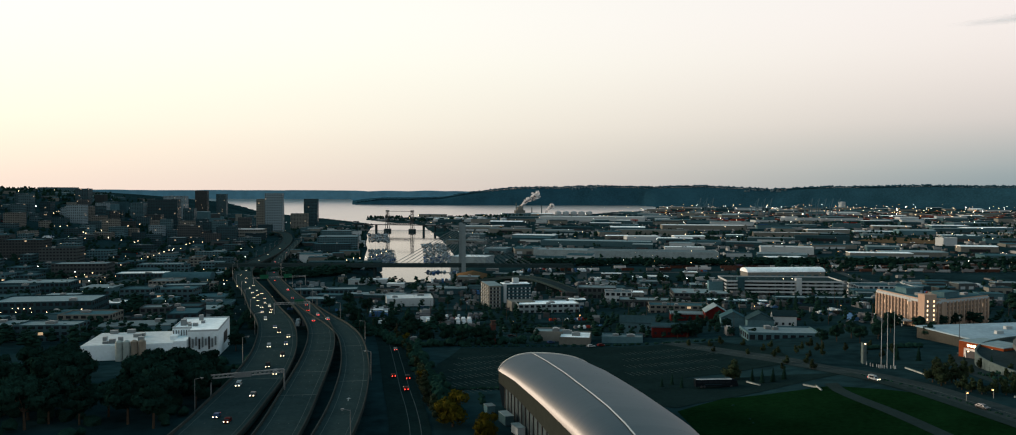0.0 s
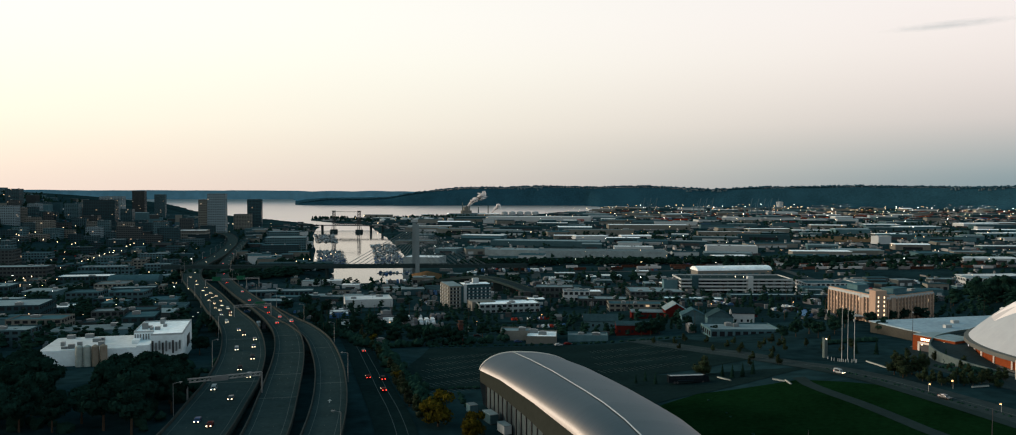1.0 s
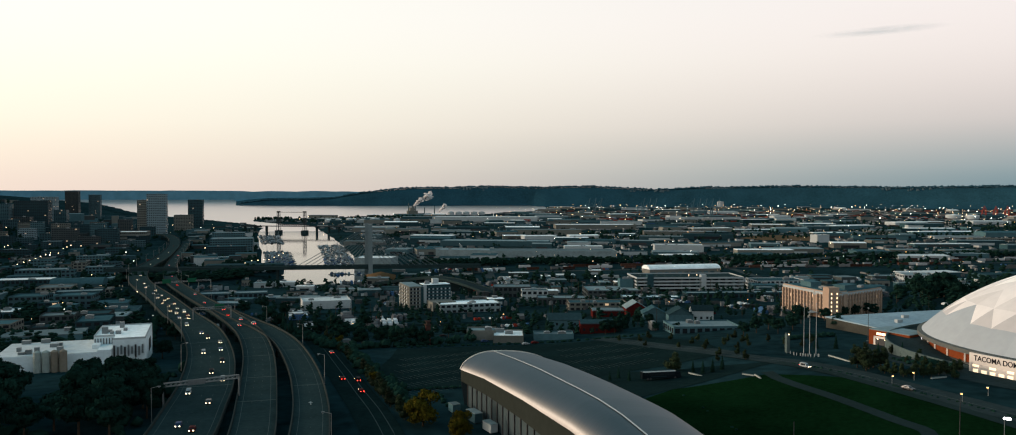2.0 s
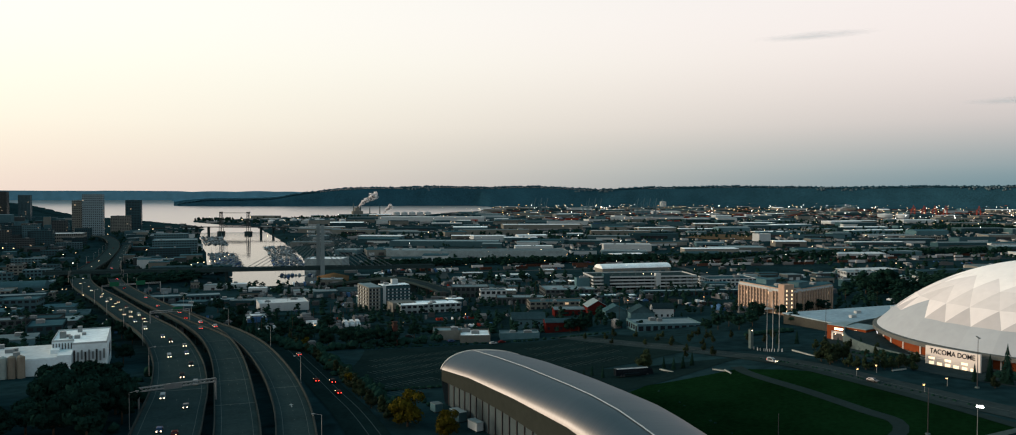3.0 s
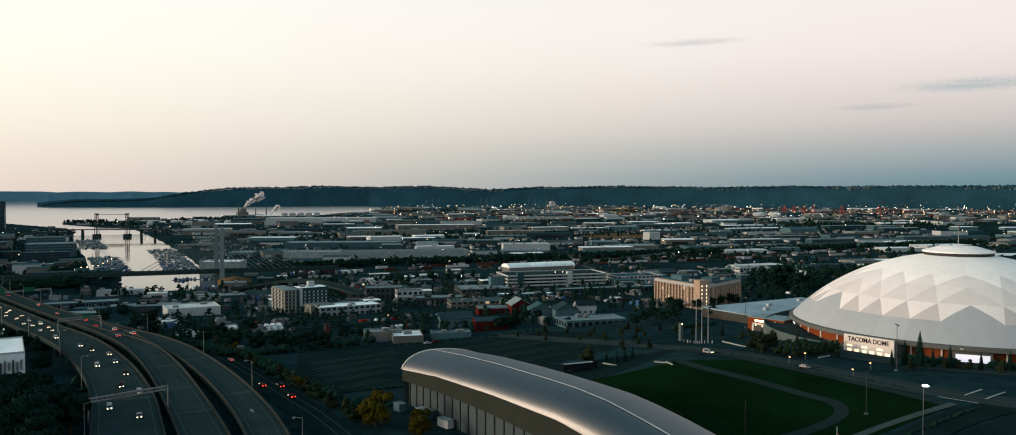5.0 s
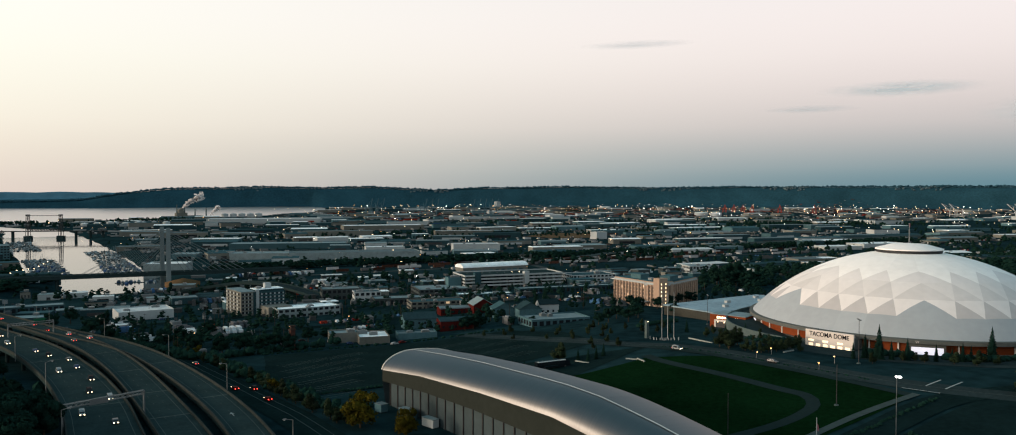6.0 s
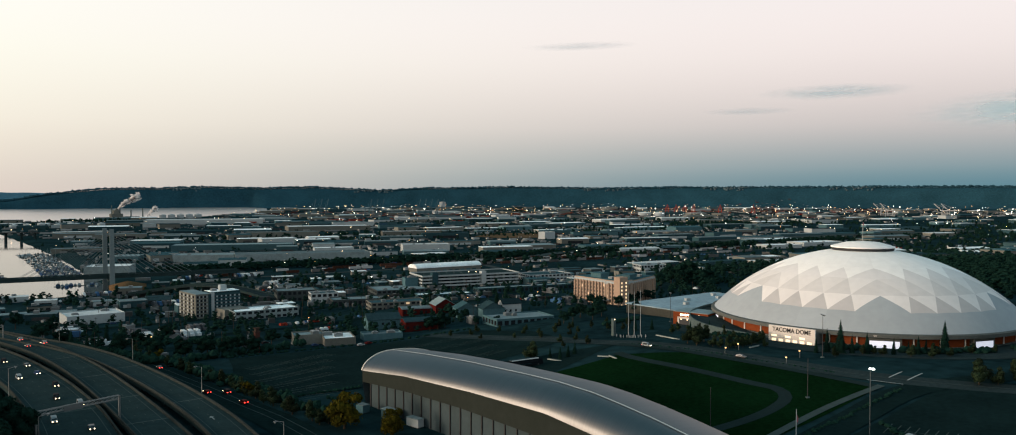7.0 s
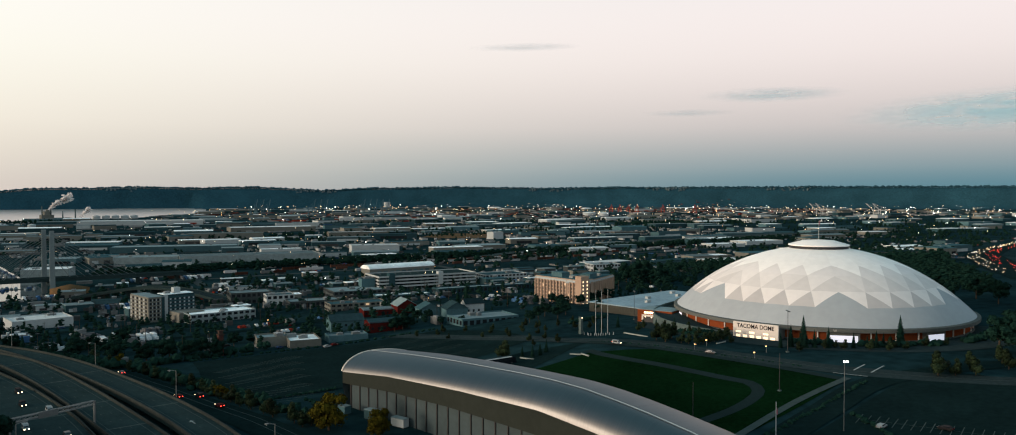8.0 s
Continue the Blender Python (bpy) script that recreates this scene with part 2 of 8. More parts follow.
def land(x, y):
    """Height of the ground over the water."""
    h = ramp(y, [(-200, 41), (300, 38), (380, 34), (480, 28), (700, 19), (1000, 9), (1300, 5), (3000, 4)])
    d = math.hypot(x - DOME[0], y - DOME[1])
    h += (45 - 38) * smooth(d, 210, 110) if d < 210 else 0
    h += 9 * smooth(x, 100, 300) * smooth(y, 950, 600) * smooth(d, 90, 210)
    h -= 3.2 * math.exp(-((x - 221) ** 2 + (y - 365) ** 2) / 400)
    side = way_x(y) - 90 - x
    if side > 0:
        h += 114 * smooth(side, 0, 820) * smooth(y, 500, 2500) * smooth(y, 6800, 3600)
    r = math.hypot(x, y)
    if y > 5500:
        east = x / y
        top = ramp(east, [(-0.3, 0), (-0.178, 0), (-0.17, 16), (-0.143, 40), (-0.105, 42), (-0.068, 52), (-0.048, 82), (-0.019, 118), (0.019, 148), (0.076, 152), (0.122, 166), (0.189, 154), (0.256, 170), (0.34, 138), (0.39, 156), (0.449, 162), (0.531, 166), (0.695, 160), (0.827, 166), (1.016, 168), (1.126, 164), (1.3, 170), (3, 160)])
        near = top * smooth(r, 6700, 7600) * (0.99 + 0.05 * noise.noise((x * 0.0024, y * 0.0006, 3.0)))
        h += max(near, ramp(east, [(-0.6, 142), (-0.14, 144), (0.0, 126), (0.1, 100), (0.2, 0)]) * (0.9 + 0.18 * noise.noise((x * 0.0007, 4.0, 1.0)) + 0.12 * noise.noise((x * 0.003, 9.0, 1.0))) * smooth(r, 11500, 13000))
    elif x > 700 and r > 5500:
        h += 165 * smooth(r, 6700, 7600)
    w = coast(x, y)
    if w > -25:
        h = h * smooth(w, 0, -25) - 4 * smooth(w, -4, 6)
    return h


def far(x, y, z):
    """Distances past 2.3 km drawn in, along the line of sight, so that 13 km lies at 4.8 km."""
    r = math.hypot(x, y)
    if r <= 2300:
        return (x, y, z)
    d = 2300 + 2550 * (1 - math.exp(-(r - 2300) / 2550))
    k = d / r
    return (x * k, y * k, EYE_H - (EYE_H - z) * k)


def ground(x, y):
    """Ground height at a place already drawn in."""
    r = math.hypot(x, y)
    if r <= 2300:
        return land(x, y)
    k = (2300 - 2550 * math.log(max(1e-3, 1 - (r - 2300) / 2550))) / r
    return far(x * k, y * k, land(x * k, y * k))[2]

# ---- ground and water ----
def build_land():
    angles = [-180 + 6 * k for k in range(23)] + [-44 + 0.4 * k for k in range(296)] + [75 + 6 * k for k in range(18)]
    rings, r = [], 30.0
    while r < 14500:
        rings.append(r)
        r *= 1.018
    g, w = Geo(), Geo()
    rows, wet = [], []
    for r in rings:
        row = []
        for a in angles:
            x, y = r * math.sin(radians(a)), r * math.cos(radians(a))
            row.append(far(x, y, land(x, y)))
        rows.append(row + [row[0]])
    g.grid(rows)
    g.add(rows[0], [tuple(range(len(rows[0]) - 2, -1, -1))])
    ob = structure("ground", g, LAND, "dark dusk city ground with haze-tinted wooded hills beyond the water", "ground", smooth=True)
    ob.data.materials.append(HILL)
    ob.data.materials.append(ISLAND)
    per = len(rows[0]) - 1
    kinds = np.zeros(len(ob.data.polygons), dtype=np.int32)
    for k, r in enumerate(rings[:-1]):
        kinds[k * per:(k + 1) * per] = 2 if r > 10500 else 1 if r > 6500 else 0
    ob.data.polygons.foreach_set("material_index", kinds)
    for r in [700 + 120 * k for k in range(115)]:
        wet.append([far(r * math.sin(radians(a)), r * math.cos(radians(a)), 0.0) for a in range(-60, 80, 2)])
    w.grid([row[::-1] for row in wet[:16]])
    structure("water", w, WATER, "calm pale water of the waterway reflecting dusk sky", "water", smooth=True)
    structure("bay", Geo().grid([row[::-1] for row in wet[15:]]), BAY, "ruffled water of the wide bay, pale sky sheen set in its colour", "water", smooth=True)


def land_material():
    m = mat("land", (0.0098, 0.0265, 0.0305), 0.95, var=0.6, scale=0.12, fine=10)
    return m


def water_material(rough, sheen):
    m = bpy.data.materials.new("water")
    m.use_nodes = True
    n, l = m.node_tree.nodes, m.node_tree.links
    b = n["Principled BSDF"]
    # sheen puts the pale pink sky reflection into a metallic base colour
    b.inputs["Base Color"].default_value = (0.02 + sheen * 0.95, 0.035 + sheen * 0.84, 0.045 + sheen * 0.79, 1)
    b.inputs["Metallic"].default_value = sheen
    b.inputs["Specular IOR Level"].default_value = 0.36
    b.inputs["Specular Tint"].default_value = (1.0, 0.9, 0.84, 1)
    b.inputs["Roughness"].default_value, b.inputs["IOR"].default_value = rough, 1.33
    co, nz, bp = n.new("ShaderNodeTexCoord"), n.new("ShaderNodeTexNoise"), n.new("ShaderNodeBump")
    nz.inputs["Scale"].default_value, nz.inputs["Detail"].default_value = 0.05, 4
    bp.inputs["Strength"].default_value, bp.inputs["Distance"].default_value = 0.04, 0.5
    l.new(co.outputs["Object"], nz.inputs["Vector"])
    l.new(nz.outputs["Fac"], bp.inputs["Height"])
    l.new(bp.outputs[0], b.inputs["Normal"])
    return m


LAND, WATER, BAY = land_material(), water_material(0.06, 0.0), water_material(0.33, 0.75)
# distance haze is mixed into these forest colours, more for the farther island
HILL = mat("hill_haze_forest", (0.017, 0.055, 0.076), 0.95, var=0.4, scale=0.06, fine=20)
ISLAND = mat("island_haze_forest", (0.085, 0.19, 0.25), 0.95, var=0.2, scale=0.03)
build_land()


# ---- roads ----
def line(pts, step=6.0):
    """A smooth line through plan points, resampled (Catmull-Rom)."""
    P = [Vector(p) for p in pts]
    P = [2 * P[0] - P[1]] + P + [2 * P[-1] - P[-2]]
    out = []
    for a, b, c, d in zip(P, P[1:], P[2:], P[3:]):
        n = max(2, int((c - b).length / step))
        for k in range(n):
            t = k / n
            out.append(0.5 * ((2 * b) + (c - a) * t + (2 * a - 5 * b + 4 * c - d) * t * t + (3 * b - a - 3 * c + d) * t ** 3))
    return out + [P[-2]]


def side_way(L, k):
    a, b = L[max(0, k - 1)], L[min(len(L) - 1, k + 1)]
    d = Vector((b.x - a.x, b.y - a.y, 0)).normalized()
    return Vector((d.y, -d.x, 0))


def ribbon(L, a, b, lift=0.0, hug=False, cross=2):
    """A strip between offsets a and b (to the right) of a line; hug: lies on the ground."""
    rows = []
    for k, p in enumerate(L):
        s = side_way(L, k)
        row = []
        for j in range(cross + 1):
            q = p + s * (a + (b - a) * j / cross)
            row.append((q.x, q.y, (land(q.x, q.y) if hug else q.z) + lift))
        rows.append(row[::-1])
    return Geo().grid(rows)


def wall_along(L, off, width, z0, z1):
    """A low wall of real thickness beside a line."""
    g = Geo()
    rows = []
    for k, p in enumerate(L):
        s = side_way(L, k)
        i, o = p + s * (off - width / 2), p + s * (off + width / 2)
        rows.append([(o.x, o.y, p.z + z0), (o.x, o.y, p.z + z1), (i.x, i.y, p.z + z1), (i.x, i.y, p.z + z0)])
    return g.grid(rows)


def deck_z(y):
    return ramp(y, [(150, 43), (300, 42), (480, 38), (700, 28), (1000, 18), (1400, 14), (2200, 14)])


BRIGHT_PAINT = mat("bright_paint", (0.2, 0.23, 0.23), 0.8, var=0.3, scale=3)
PARAPET = mat("parapet_concrete", (0.035, 0.043, 0.042), 0.85, var=0.25, scale=2)


def viaduct(name, pts, half, label, group):
    """An elevated road: slab, parapets, columns, painted lines."""
    L = line([(x, y, deck_z(y)) for x, y in pts])
    ob = thing(name, 0, 0, 0, 0, label, "highway", group, "structure")
    g = ribbon(L, -half, half)
    low = []
    for k, p in enumerate(L):
        s = side_way(L, k)
        a, b = p - s * half, p + s * half
        low.append([(a.x, a.y, a.z), (a.x, a.y, a.z - 1.8), (b.x, b.y, b.z - 1.8), (b.x, b.y, b.z)])
    g.grid([r[::-1] for r in low])
    part("deck", g, CONCRETE, ob)
    for off in (-half, half):
        part("parapet", wall_along(L, off, 0.45, -0.4, 1.0), PARAPET, ob, "weathered concrete parapet")
    for off in (-half + 2.2, half - 2.2):
        part("edge_line", ribbon(L, off - 0.09, off + 0.09, 0.02, cross=1), PAINT_WHITE, ob)
    lanes = max(2, round((2 * half - 4.4) / 3.7))
    for j in range(1, lanes):
        off, dash, run = -half + 2.2 + (2 * half - 4.4) * j / lanes, Geo(), 0.0
        for k in range(1, len(L)):
            step = (L[k] - L[k - 1]).length
            if L[k].y > 900:
                break
            while run < step:
                a, b = L[k - 1].lerp(L[k], run / step), L[k - 1].lerp(L[k], min(1.0, (run + 3.0) / step))
                s = side_way(L, k)
                dash.add([a + s * (off - 0.08), a + s * (off + 0.08), b + s * (off + 0.08), b + s * (off - 0.08)], [(0, 1, 2, 3)])
                run += 12.0
            run -= step
        dash.v = [(x, y, z + 0.03) for x, y, z in dash.v]
        part("lane_dashes", dash, PAINT_WHITE, ob)
    run = 0
    for k in range(1, len(L)):
        run += (L[k] - L[k - 1]).length
        if run > 32:
            run = 0
            p, gz = L[k], land(L[k].x, L[k].y)
            if p.z - 2 - gz > 1.5:
                s = side_way(L, k)
                c = Geo()
                for o in (-half * 0.5, half * 0.5):
                    q = p + s * o
                    c.tube((q.x, q.y, gz - 2), (q.x, q.y, p.z - 3), 0.9, n=10)
                c.beam(p - s * half * 0.85 - Vector((0, 0, 2.6)), p + s * half * 0.85 - Vector((0, 0, 2.6)), 1.6, 1.6)
                part("column", c, CONCRETE, ob)
    return ob, L


WEST, WEST_L = viaduct("freeway_southbound", [(-35, 190), (-37, 250), (-41, 292), (-46.5, 336), (-60, 404), (-84, 488), (-122, 590), (-172, 728), (-241, 906), (-285, 1050), (-308, 1165), (-332, 1320), (-370, 1520), (-392, 1625), (-440, 1815), (-500, 2000), (-548, 2094)], 10.4,
                       "grey concrete elevated freeway carriageway curving towards downtown", "freeway decks")
MID, MID_L = viaduct("freeway_northbound", [(-11, 190), (-15, 250), (-21.2, 300), (-33.2, 380), (-46, 443), (-62, 500), (-92, 590), (-146, 735), (-212, 920), (-248, 1050), (-274, 1150), (-310, 1320), (-350, 1520), (-398, 1760), (-430, 1960), (-442, 2150)], 7.0,
                     "grey concrete elevated freeway carriageway with sweeping curve", "freeway decks")
RAMP, RAMP_L = viaduct("freeway_ramp", [(5, 190), (2.4, 250), (-2.2, 300), (-12.4, 364), (-28, 432), (-45, 481), (-62, 522), (-96, 606)], 6.1,
                       "narrow concrete elevated ramp joining the freeway", "freeway decks")

def deck_joint(parent, L, y, half):
    """A pale expansion joint across a deck."""
    k = min(range(len(L)), key=lambda i: abs(L[i].y - y))
    sd, p = side_way(L, k), L[k]
    d = Vector((-sd.y, sd.x, 0)) * 0.35
    part("deck_joint", Geo().add([p - sd * half - d, p + sd * half - d, p + sd * half + d, p - sd * half + d], [(0, 1, 2, 3)]), PAINT_WHITE, parent).location = (0, 0, 0.035)


for y in (300, 345, 396, 452, 520, 600):
    deck_joint(MID, MID_L, y, 7.2)
for y in (330, 440, 545, 660):
    deck_joint(WEST, WEST_L, y, 9.6)
for y in (322, 410):
    deck_joint(RAMP, RAMP_L, y, 5.4)
k = min(range(len(RAMP_L)), key=lambda i: abs(RAMP_L[i].y - 290))
sd, p = side_way(RAMP_L, k), RAMP_L[k] + Vector((0, 0, 0.04))
d = Vector((-sd.y, sd.x, 0))
part("lane_arrow", Geo().add([p - sd * 0.2 - d * 2, p + sd * 0.2 - d * 2, p + sd * 0.2 + d, p - sd * 0.2 + d, p - sd * 0.9 + d, p + sd * 0.9 + d, p + d * 3], [(0, 1, 2, 3), (4, 5, 6)]), BRIGHT_PAINT, RAMP)

# ---- museum with the long metal roof ----
def brushed_metal():
    m = bpy.data.materials.new("brushed_metal")
    m.use_nodes = True
    n, l = m.node_tree.nodes, m.node_tree.links
    b = n["Principled BSDF"]
    b.inputs["Metallic"].default_value = 1.0
    b.inputs["Anisotropic"].default_value = 0.92
    along = n.new("ShaderNodeCombineXYZ")
    along.inputs[0].default_value, along.inputs[1].default_value = 0.174, -0.985
    l.new(along.outputs[0], b.inputs["Tangent"])
    co, sc, wv, nz = n.new("ShaderNodeTexCoord"), n.new("ShaderNodeMapping"), n.new("ShaderNodeTexNoise"), n.new("ShaderNodeTexNoise")
    sc.inputs["Scale"].default_value = (0.05, 2.2, 0.05)
    l.new(co.outputs["Object"], sc.inputs["Vector"])
    l.new(sc.outputs[0], wv.inputs["Vector"])
    l.new(co.outputs["Object"], nz.inputs["Vector"])
    wv.inputs["Scale"].default_value, wv.inputs["Detail"].default_value = 1.0, 3
    nz.inputs["Scale"].default_value, nz.inputs["Detail"].default_value = 0.06, 4
    cr, rr = n.new("ShaderNodeMapRange"), n.new("ShaderNodeMapRange")
    cr.inputs["To Min"].default_value, cr.inputs["To Max"].default_value = 0.152, 0.202
    rr.inputs["To Min"].default_value, rr.inputs["To Max"].default_value = 0.46, 0.53
    l.new(wv.outputs["Fac"], cr.inputs["Value"])
    l.new(nz.outputs["Fac"], rr.inputs["Value"])
    comb = n.new("ShaderNodeCombineColor")
    for s in ("Red", "Green", "Blue"):
        l.new(cr.outputs[0], comb.inputs[s])
    tint = n.new("ShaderNodeVectorMath")
    tint.operation, tint.inputs[1].default_value = "MULTIPLY", (0.97, 1.0, 1.02)
    l.new(comb.outputs[0], tint.inputs[0])
    l.new(tint.outputs[0], b.inputs["Base Color"])
    l.new(rr.outputs[0], b.inputs["Roughness"])
    return m


BRUSHED = brushed_metal()
BAND = mat("band_metal", (0.025, 0.03, 0.026), 0.6, 0.0, var=0.12, scale=0.5)
PANEL_GREY = mat("panel_grey", (0.05, 0.07, 0.076), 0.6, 0.1, var=0.12, object_var=0.08)
SEAM = mat("seam_metal", (0.55, 0.54, 0.5), 0.45, 0.5, var=0.1)

M_TOP = [(-1, 57.3), (0, 57.6), (25, 59.7), (50, 61.3), (82, 62.5), (96, 62.8), (110, 62.4), (121, 61.3), (132, 60.0), (145, 58.0), (160, 55), (175, 51)]
M_BEND = [(-1, 51.2), (27, 54.0), (65, 55.7), (100, 56.2), (121, 54.2), (145, 51.0), (175, 46.5)]

A0 = radians(9)


def museum_section(s):
    """Cross-section points (x, z) of the roof at s metres from the nose."""
    xl = -12.3 + 0.03 * s
    zt, zb = ramp(s, M_TOP), ramp(s, M_BEND)
    pts = []
    for k in range(13):
        a = A0 + (math.pi / 2 - A0) * k / 12
        pts.append((xl * math.cos(a) / math.cos(A0) if k < 12 else 0.0, zb + (zt - zb) * (math.sin(a) - math.sin(A0)) / (1 - math.sin(A0))))
    xr = 23.2 - 0.01 * s
    for k in range(1, 17):
        a = A0 + (math.pi / 2 - A0) * (1 - k / 16)
        pts.append((xr * math.cos(a) / math.cos(A0), zb + (zt - zb) * (math.sin(a) - math.sin(A0)) / (1 - math.sin(A0))))
    return pts, xl, xr, zb


def build_museum():
    bx, by, bz = 65.5, 301.0, 38.0
    ob = thing("museum", bx, by, bz, GRID, "long museum with arched brushed metal roof and grey panel walls", "building")
    S = [-1 + 2.0 * k for k in range(89)]
    rows = []
    for s in S:
        pts, *_ = museum_section(s)
        rows.append([(x, -s, z - bz) for x, z in pts])
    # panel strips of the roof, each slightly lapped over its neighbour
    strips = 22
    per = len(S) // strips
    for k in range(strips):
        a, b = k * per, min(len(S) - 1, (k + 1) * per)
        seg = rows[a:b + 1]
        g = Geo().grid([r[::-1] for r in seg])
        lift = 0.004 * (k % 2)
        g.v = [(x, y, z + lift) for x, y, z in g.v]
        part("roof_sheet", g, BRUSHED, ob, smooth=True)
    strip = Geo().grid([[(0.22, -s, ramp(s, M_TOP) - bz + 0.28), (-0.22, -s, ramp(s, M_TOP) - bz + 0.22)] for s in S])
    part("ridge_seam", strip, SEAM, ob, "pale raised seam along the roof")
    for side in (-1, 1):
        band, low = [], []
        for s in S:
            pts, xl, xr, zb = museum_section(s)
            x = xl if side < 0 else xr
            e = ramp(s, [(-1, 47.0), (30, 48.9), (60, 49.6), (100, 49.0), (175, 42)])
            band.append([(x, -s, zb - bz), (x - 0.4 * side * 0, -s, e - bz), (x - 2.2 * side, -s, e - bz - 0.3)])
        g = Geo().grid(band if side < 0 else [r[::-1] for r in band])
        part("fascia", g, BAND, ob, "dark fascia band under the roof")
        k = 0
        s = 2.0
        while s < 168:
            pts, xl, xr, zb = museum_section(s + 2.8)
            x = (xl if side < 0 else xr) - 2.0 * side
            e = ramp(s, [(-1, 47.0), (30, 48.9), (60, 49.6), (100, 49.0), (175, 42)]) - bz - 0.2
            part("wall_panel", Geo().box(x - 0.15, -s - 5.15, -3, x + 0.15, -s - 0.25, e), PANEL_GREY, ob)
            part("wall_fin", Geo().box(x + side * 0.0 - 0.5, -s - 0.25, -3, x + 0.5, -s + 0.25, e), METAL_DARK, ob)
            s += 5.6
    for s, sgn in ((-1, 1), (175, -1)):
        pts, xl, xr, zb = museum_section(s)
        poly = [(x, -s, z - bz) for x, z in pts] + [(xr, -s, zb - bz - 5), (xr - 2, -s, -4), (xl + 2, -s, -4), (xl, -s, zb - bz - 5)]
        g = Geo().add(poly, [tuple(range(len(poly)))[::sgn]])
        part("end_wall", g, PANEL_GREY, ob)
    pts, xl, xr, zb = museum_section(-1)
    rim = Geo()
    ring = [(x, 1.3, z - bz + 0.12) for x, z in pts]
    for a, b in zip(ring, ring[1:]):
        rim.beam(a, b, 0.6, 0.5)
    part("roof_rim", rim, SEAM, ob, "pale metal rim round the roof end")
    return ob


build_museum()

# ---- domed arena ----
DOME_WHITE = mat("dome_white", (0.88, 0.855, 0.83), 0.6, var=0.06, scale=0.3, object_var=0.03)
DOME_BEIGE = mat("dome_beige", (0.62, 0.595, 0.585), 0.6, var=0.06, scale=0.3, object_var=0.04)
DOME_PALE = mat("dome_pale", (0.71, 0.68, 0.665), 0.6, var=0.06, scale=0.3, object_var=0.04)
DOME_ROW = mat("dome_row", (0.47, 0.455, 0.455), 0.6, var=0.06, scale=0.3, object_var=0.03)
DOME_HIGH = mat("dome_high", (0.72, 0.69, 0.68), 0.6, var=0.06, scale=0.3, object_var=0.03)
DOME_GREY = mat("dome_grey", (0.33, 0.365, 0.39), 0.6, var=0.06, scale=0.3, object_var=0.03)
DOME_TRIM = mat("dome_trim", (0.1, 0.11, 0.105), 0.7, var=0.15)
RUST = mat("rust_wall", (0.16, 0.042, 0.016), 0.8, var=0.15, object_var=0.12)
SIGN_FACE = mat("sign_face", (0.62, 0.58, 0.54), 0.6, var=0.06)
SIGN_BLACK = mat("sign_black", (0.015, 0.015, 0.017), 0.5, var=0.1)
LIT_ENTRY = mat("lit_entry", (0.8, 0.7, 0.6), 0.6, emit=(1.0, 0.74, 0.45), power=1.2)
LIT_COOL = mat("lit_cool", (0.7, 0.7, 0.8), 0.6, emit=(0.82, 0.86, 1.0), power=0.6)
FLAG = mat("flag_cloth", (0.3, 0.1, 0.12), 0.9, var=0.3, scale=4)


def text_mesh(words, size, depth=0.06):
    c = bpy.data.curves.new("letters", "FONT")
    c.body, c.size, c.extrude, c.offset = words, size, depth, size * 0.009
    c.align_x, c.align_y = "CENTER", "CENTER"
    tmp = bpy.data.objects.new("letters", c)
    scene.collection.objects.link(tmp)
    me = bpy.data.meshes.new_from_object(tmp.evaluated_get(bpy.context.evaluated_depsgraph_get()))
    bpy.data.objects.remove(tmp)
    return me


def letters(name, words, size, width, material, m, parent, label=""):
    """Lettering stretched to a width, facing local -y, at the pose m."""
    me = text_mesh(words, size)
    me.materials.clear()
    me.materials.append(material)
    span = max(v.co.x for v in me.vertices) - min(v.co.x for v in me.vertices)
    for v in me.vertices:
        v.co = (v.co.x * width / span, -v.co.z, v.co.y)
    ob = new(name, me)
    ob.parent, ob.matrix_basis = parent, m
    return tagged(ob, label=label)


DR, DH, DRS = 80.8, 35.4, 109.9
FACE = 216.4


def dome_point(th, r):
    a = radians(th)
    return (r * math.cos(a), r * math.sin(a), 7.0 + DH - DRS + math.sqrt(DRS * DRS - r * r))


def dome_panel(parent, corners, material, n=4, lift=0.0):
    """A four-cornered (th, r) panel on the sphere, with a thickness."""
    rows = []
    (a, b, c, d) = corners
    for i in range(n + 1):
        u = i / n
        row = []
        for j in range(n + 1):
            v = j / n
            th = (a[0] * (1 - v) + b[0] * v) * (1 - u) + (d[0] * (1 - v) + c[0] * v) * u
            r = (a[1] * (1 - v) + b[1] * v) * (1 - u) + (d[1] * (1 - v) + c[1] * v) * u
            p = dome_point(th, r)
            row.append((p[0], p[1], p[2] + lift))
        rows.append(row)
    part("roof_panel", Geo().grid(rows), material, parent, smooth=True)


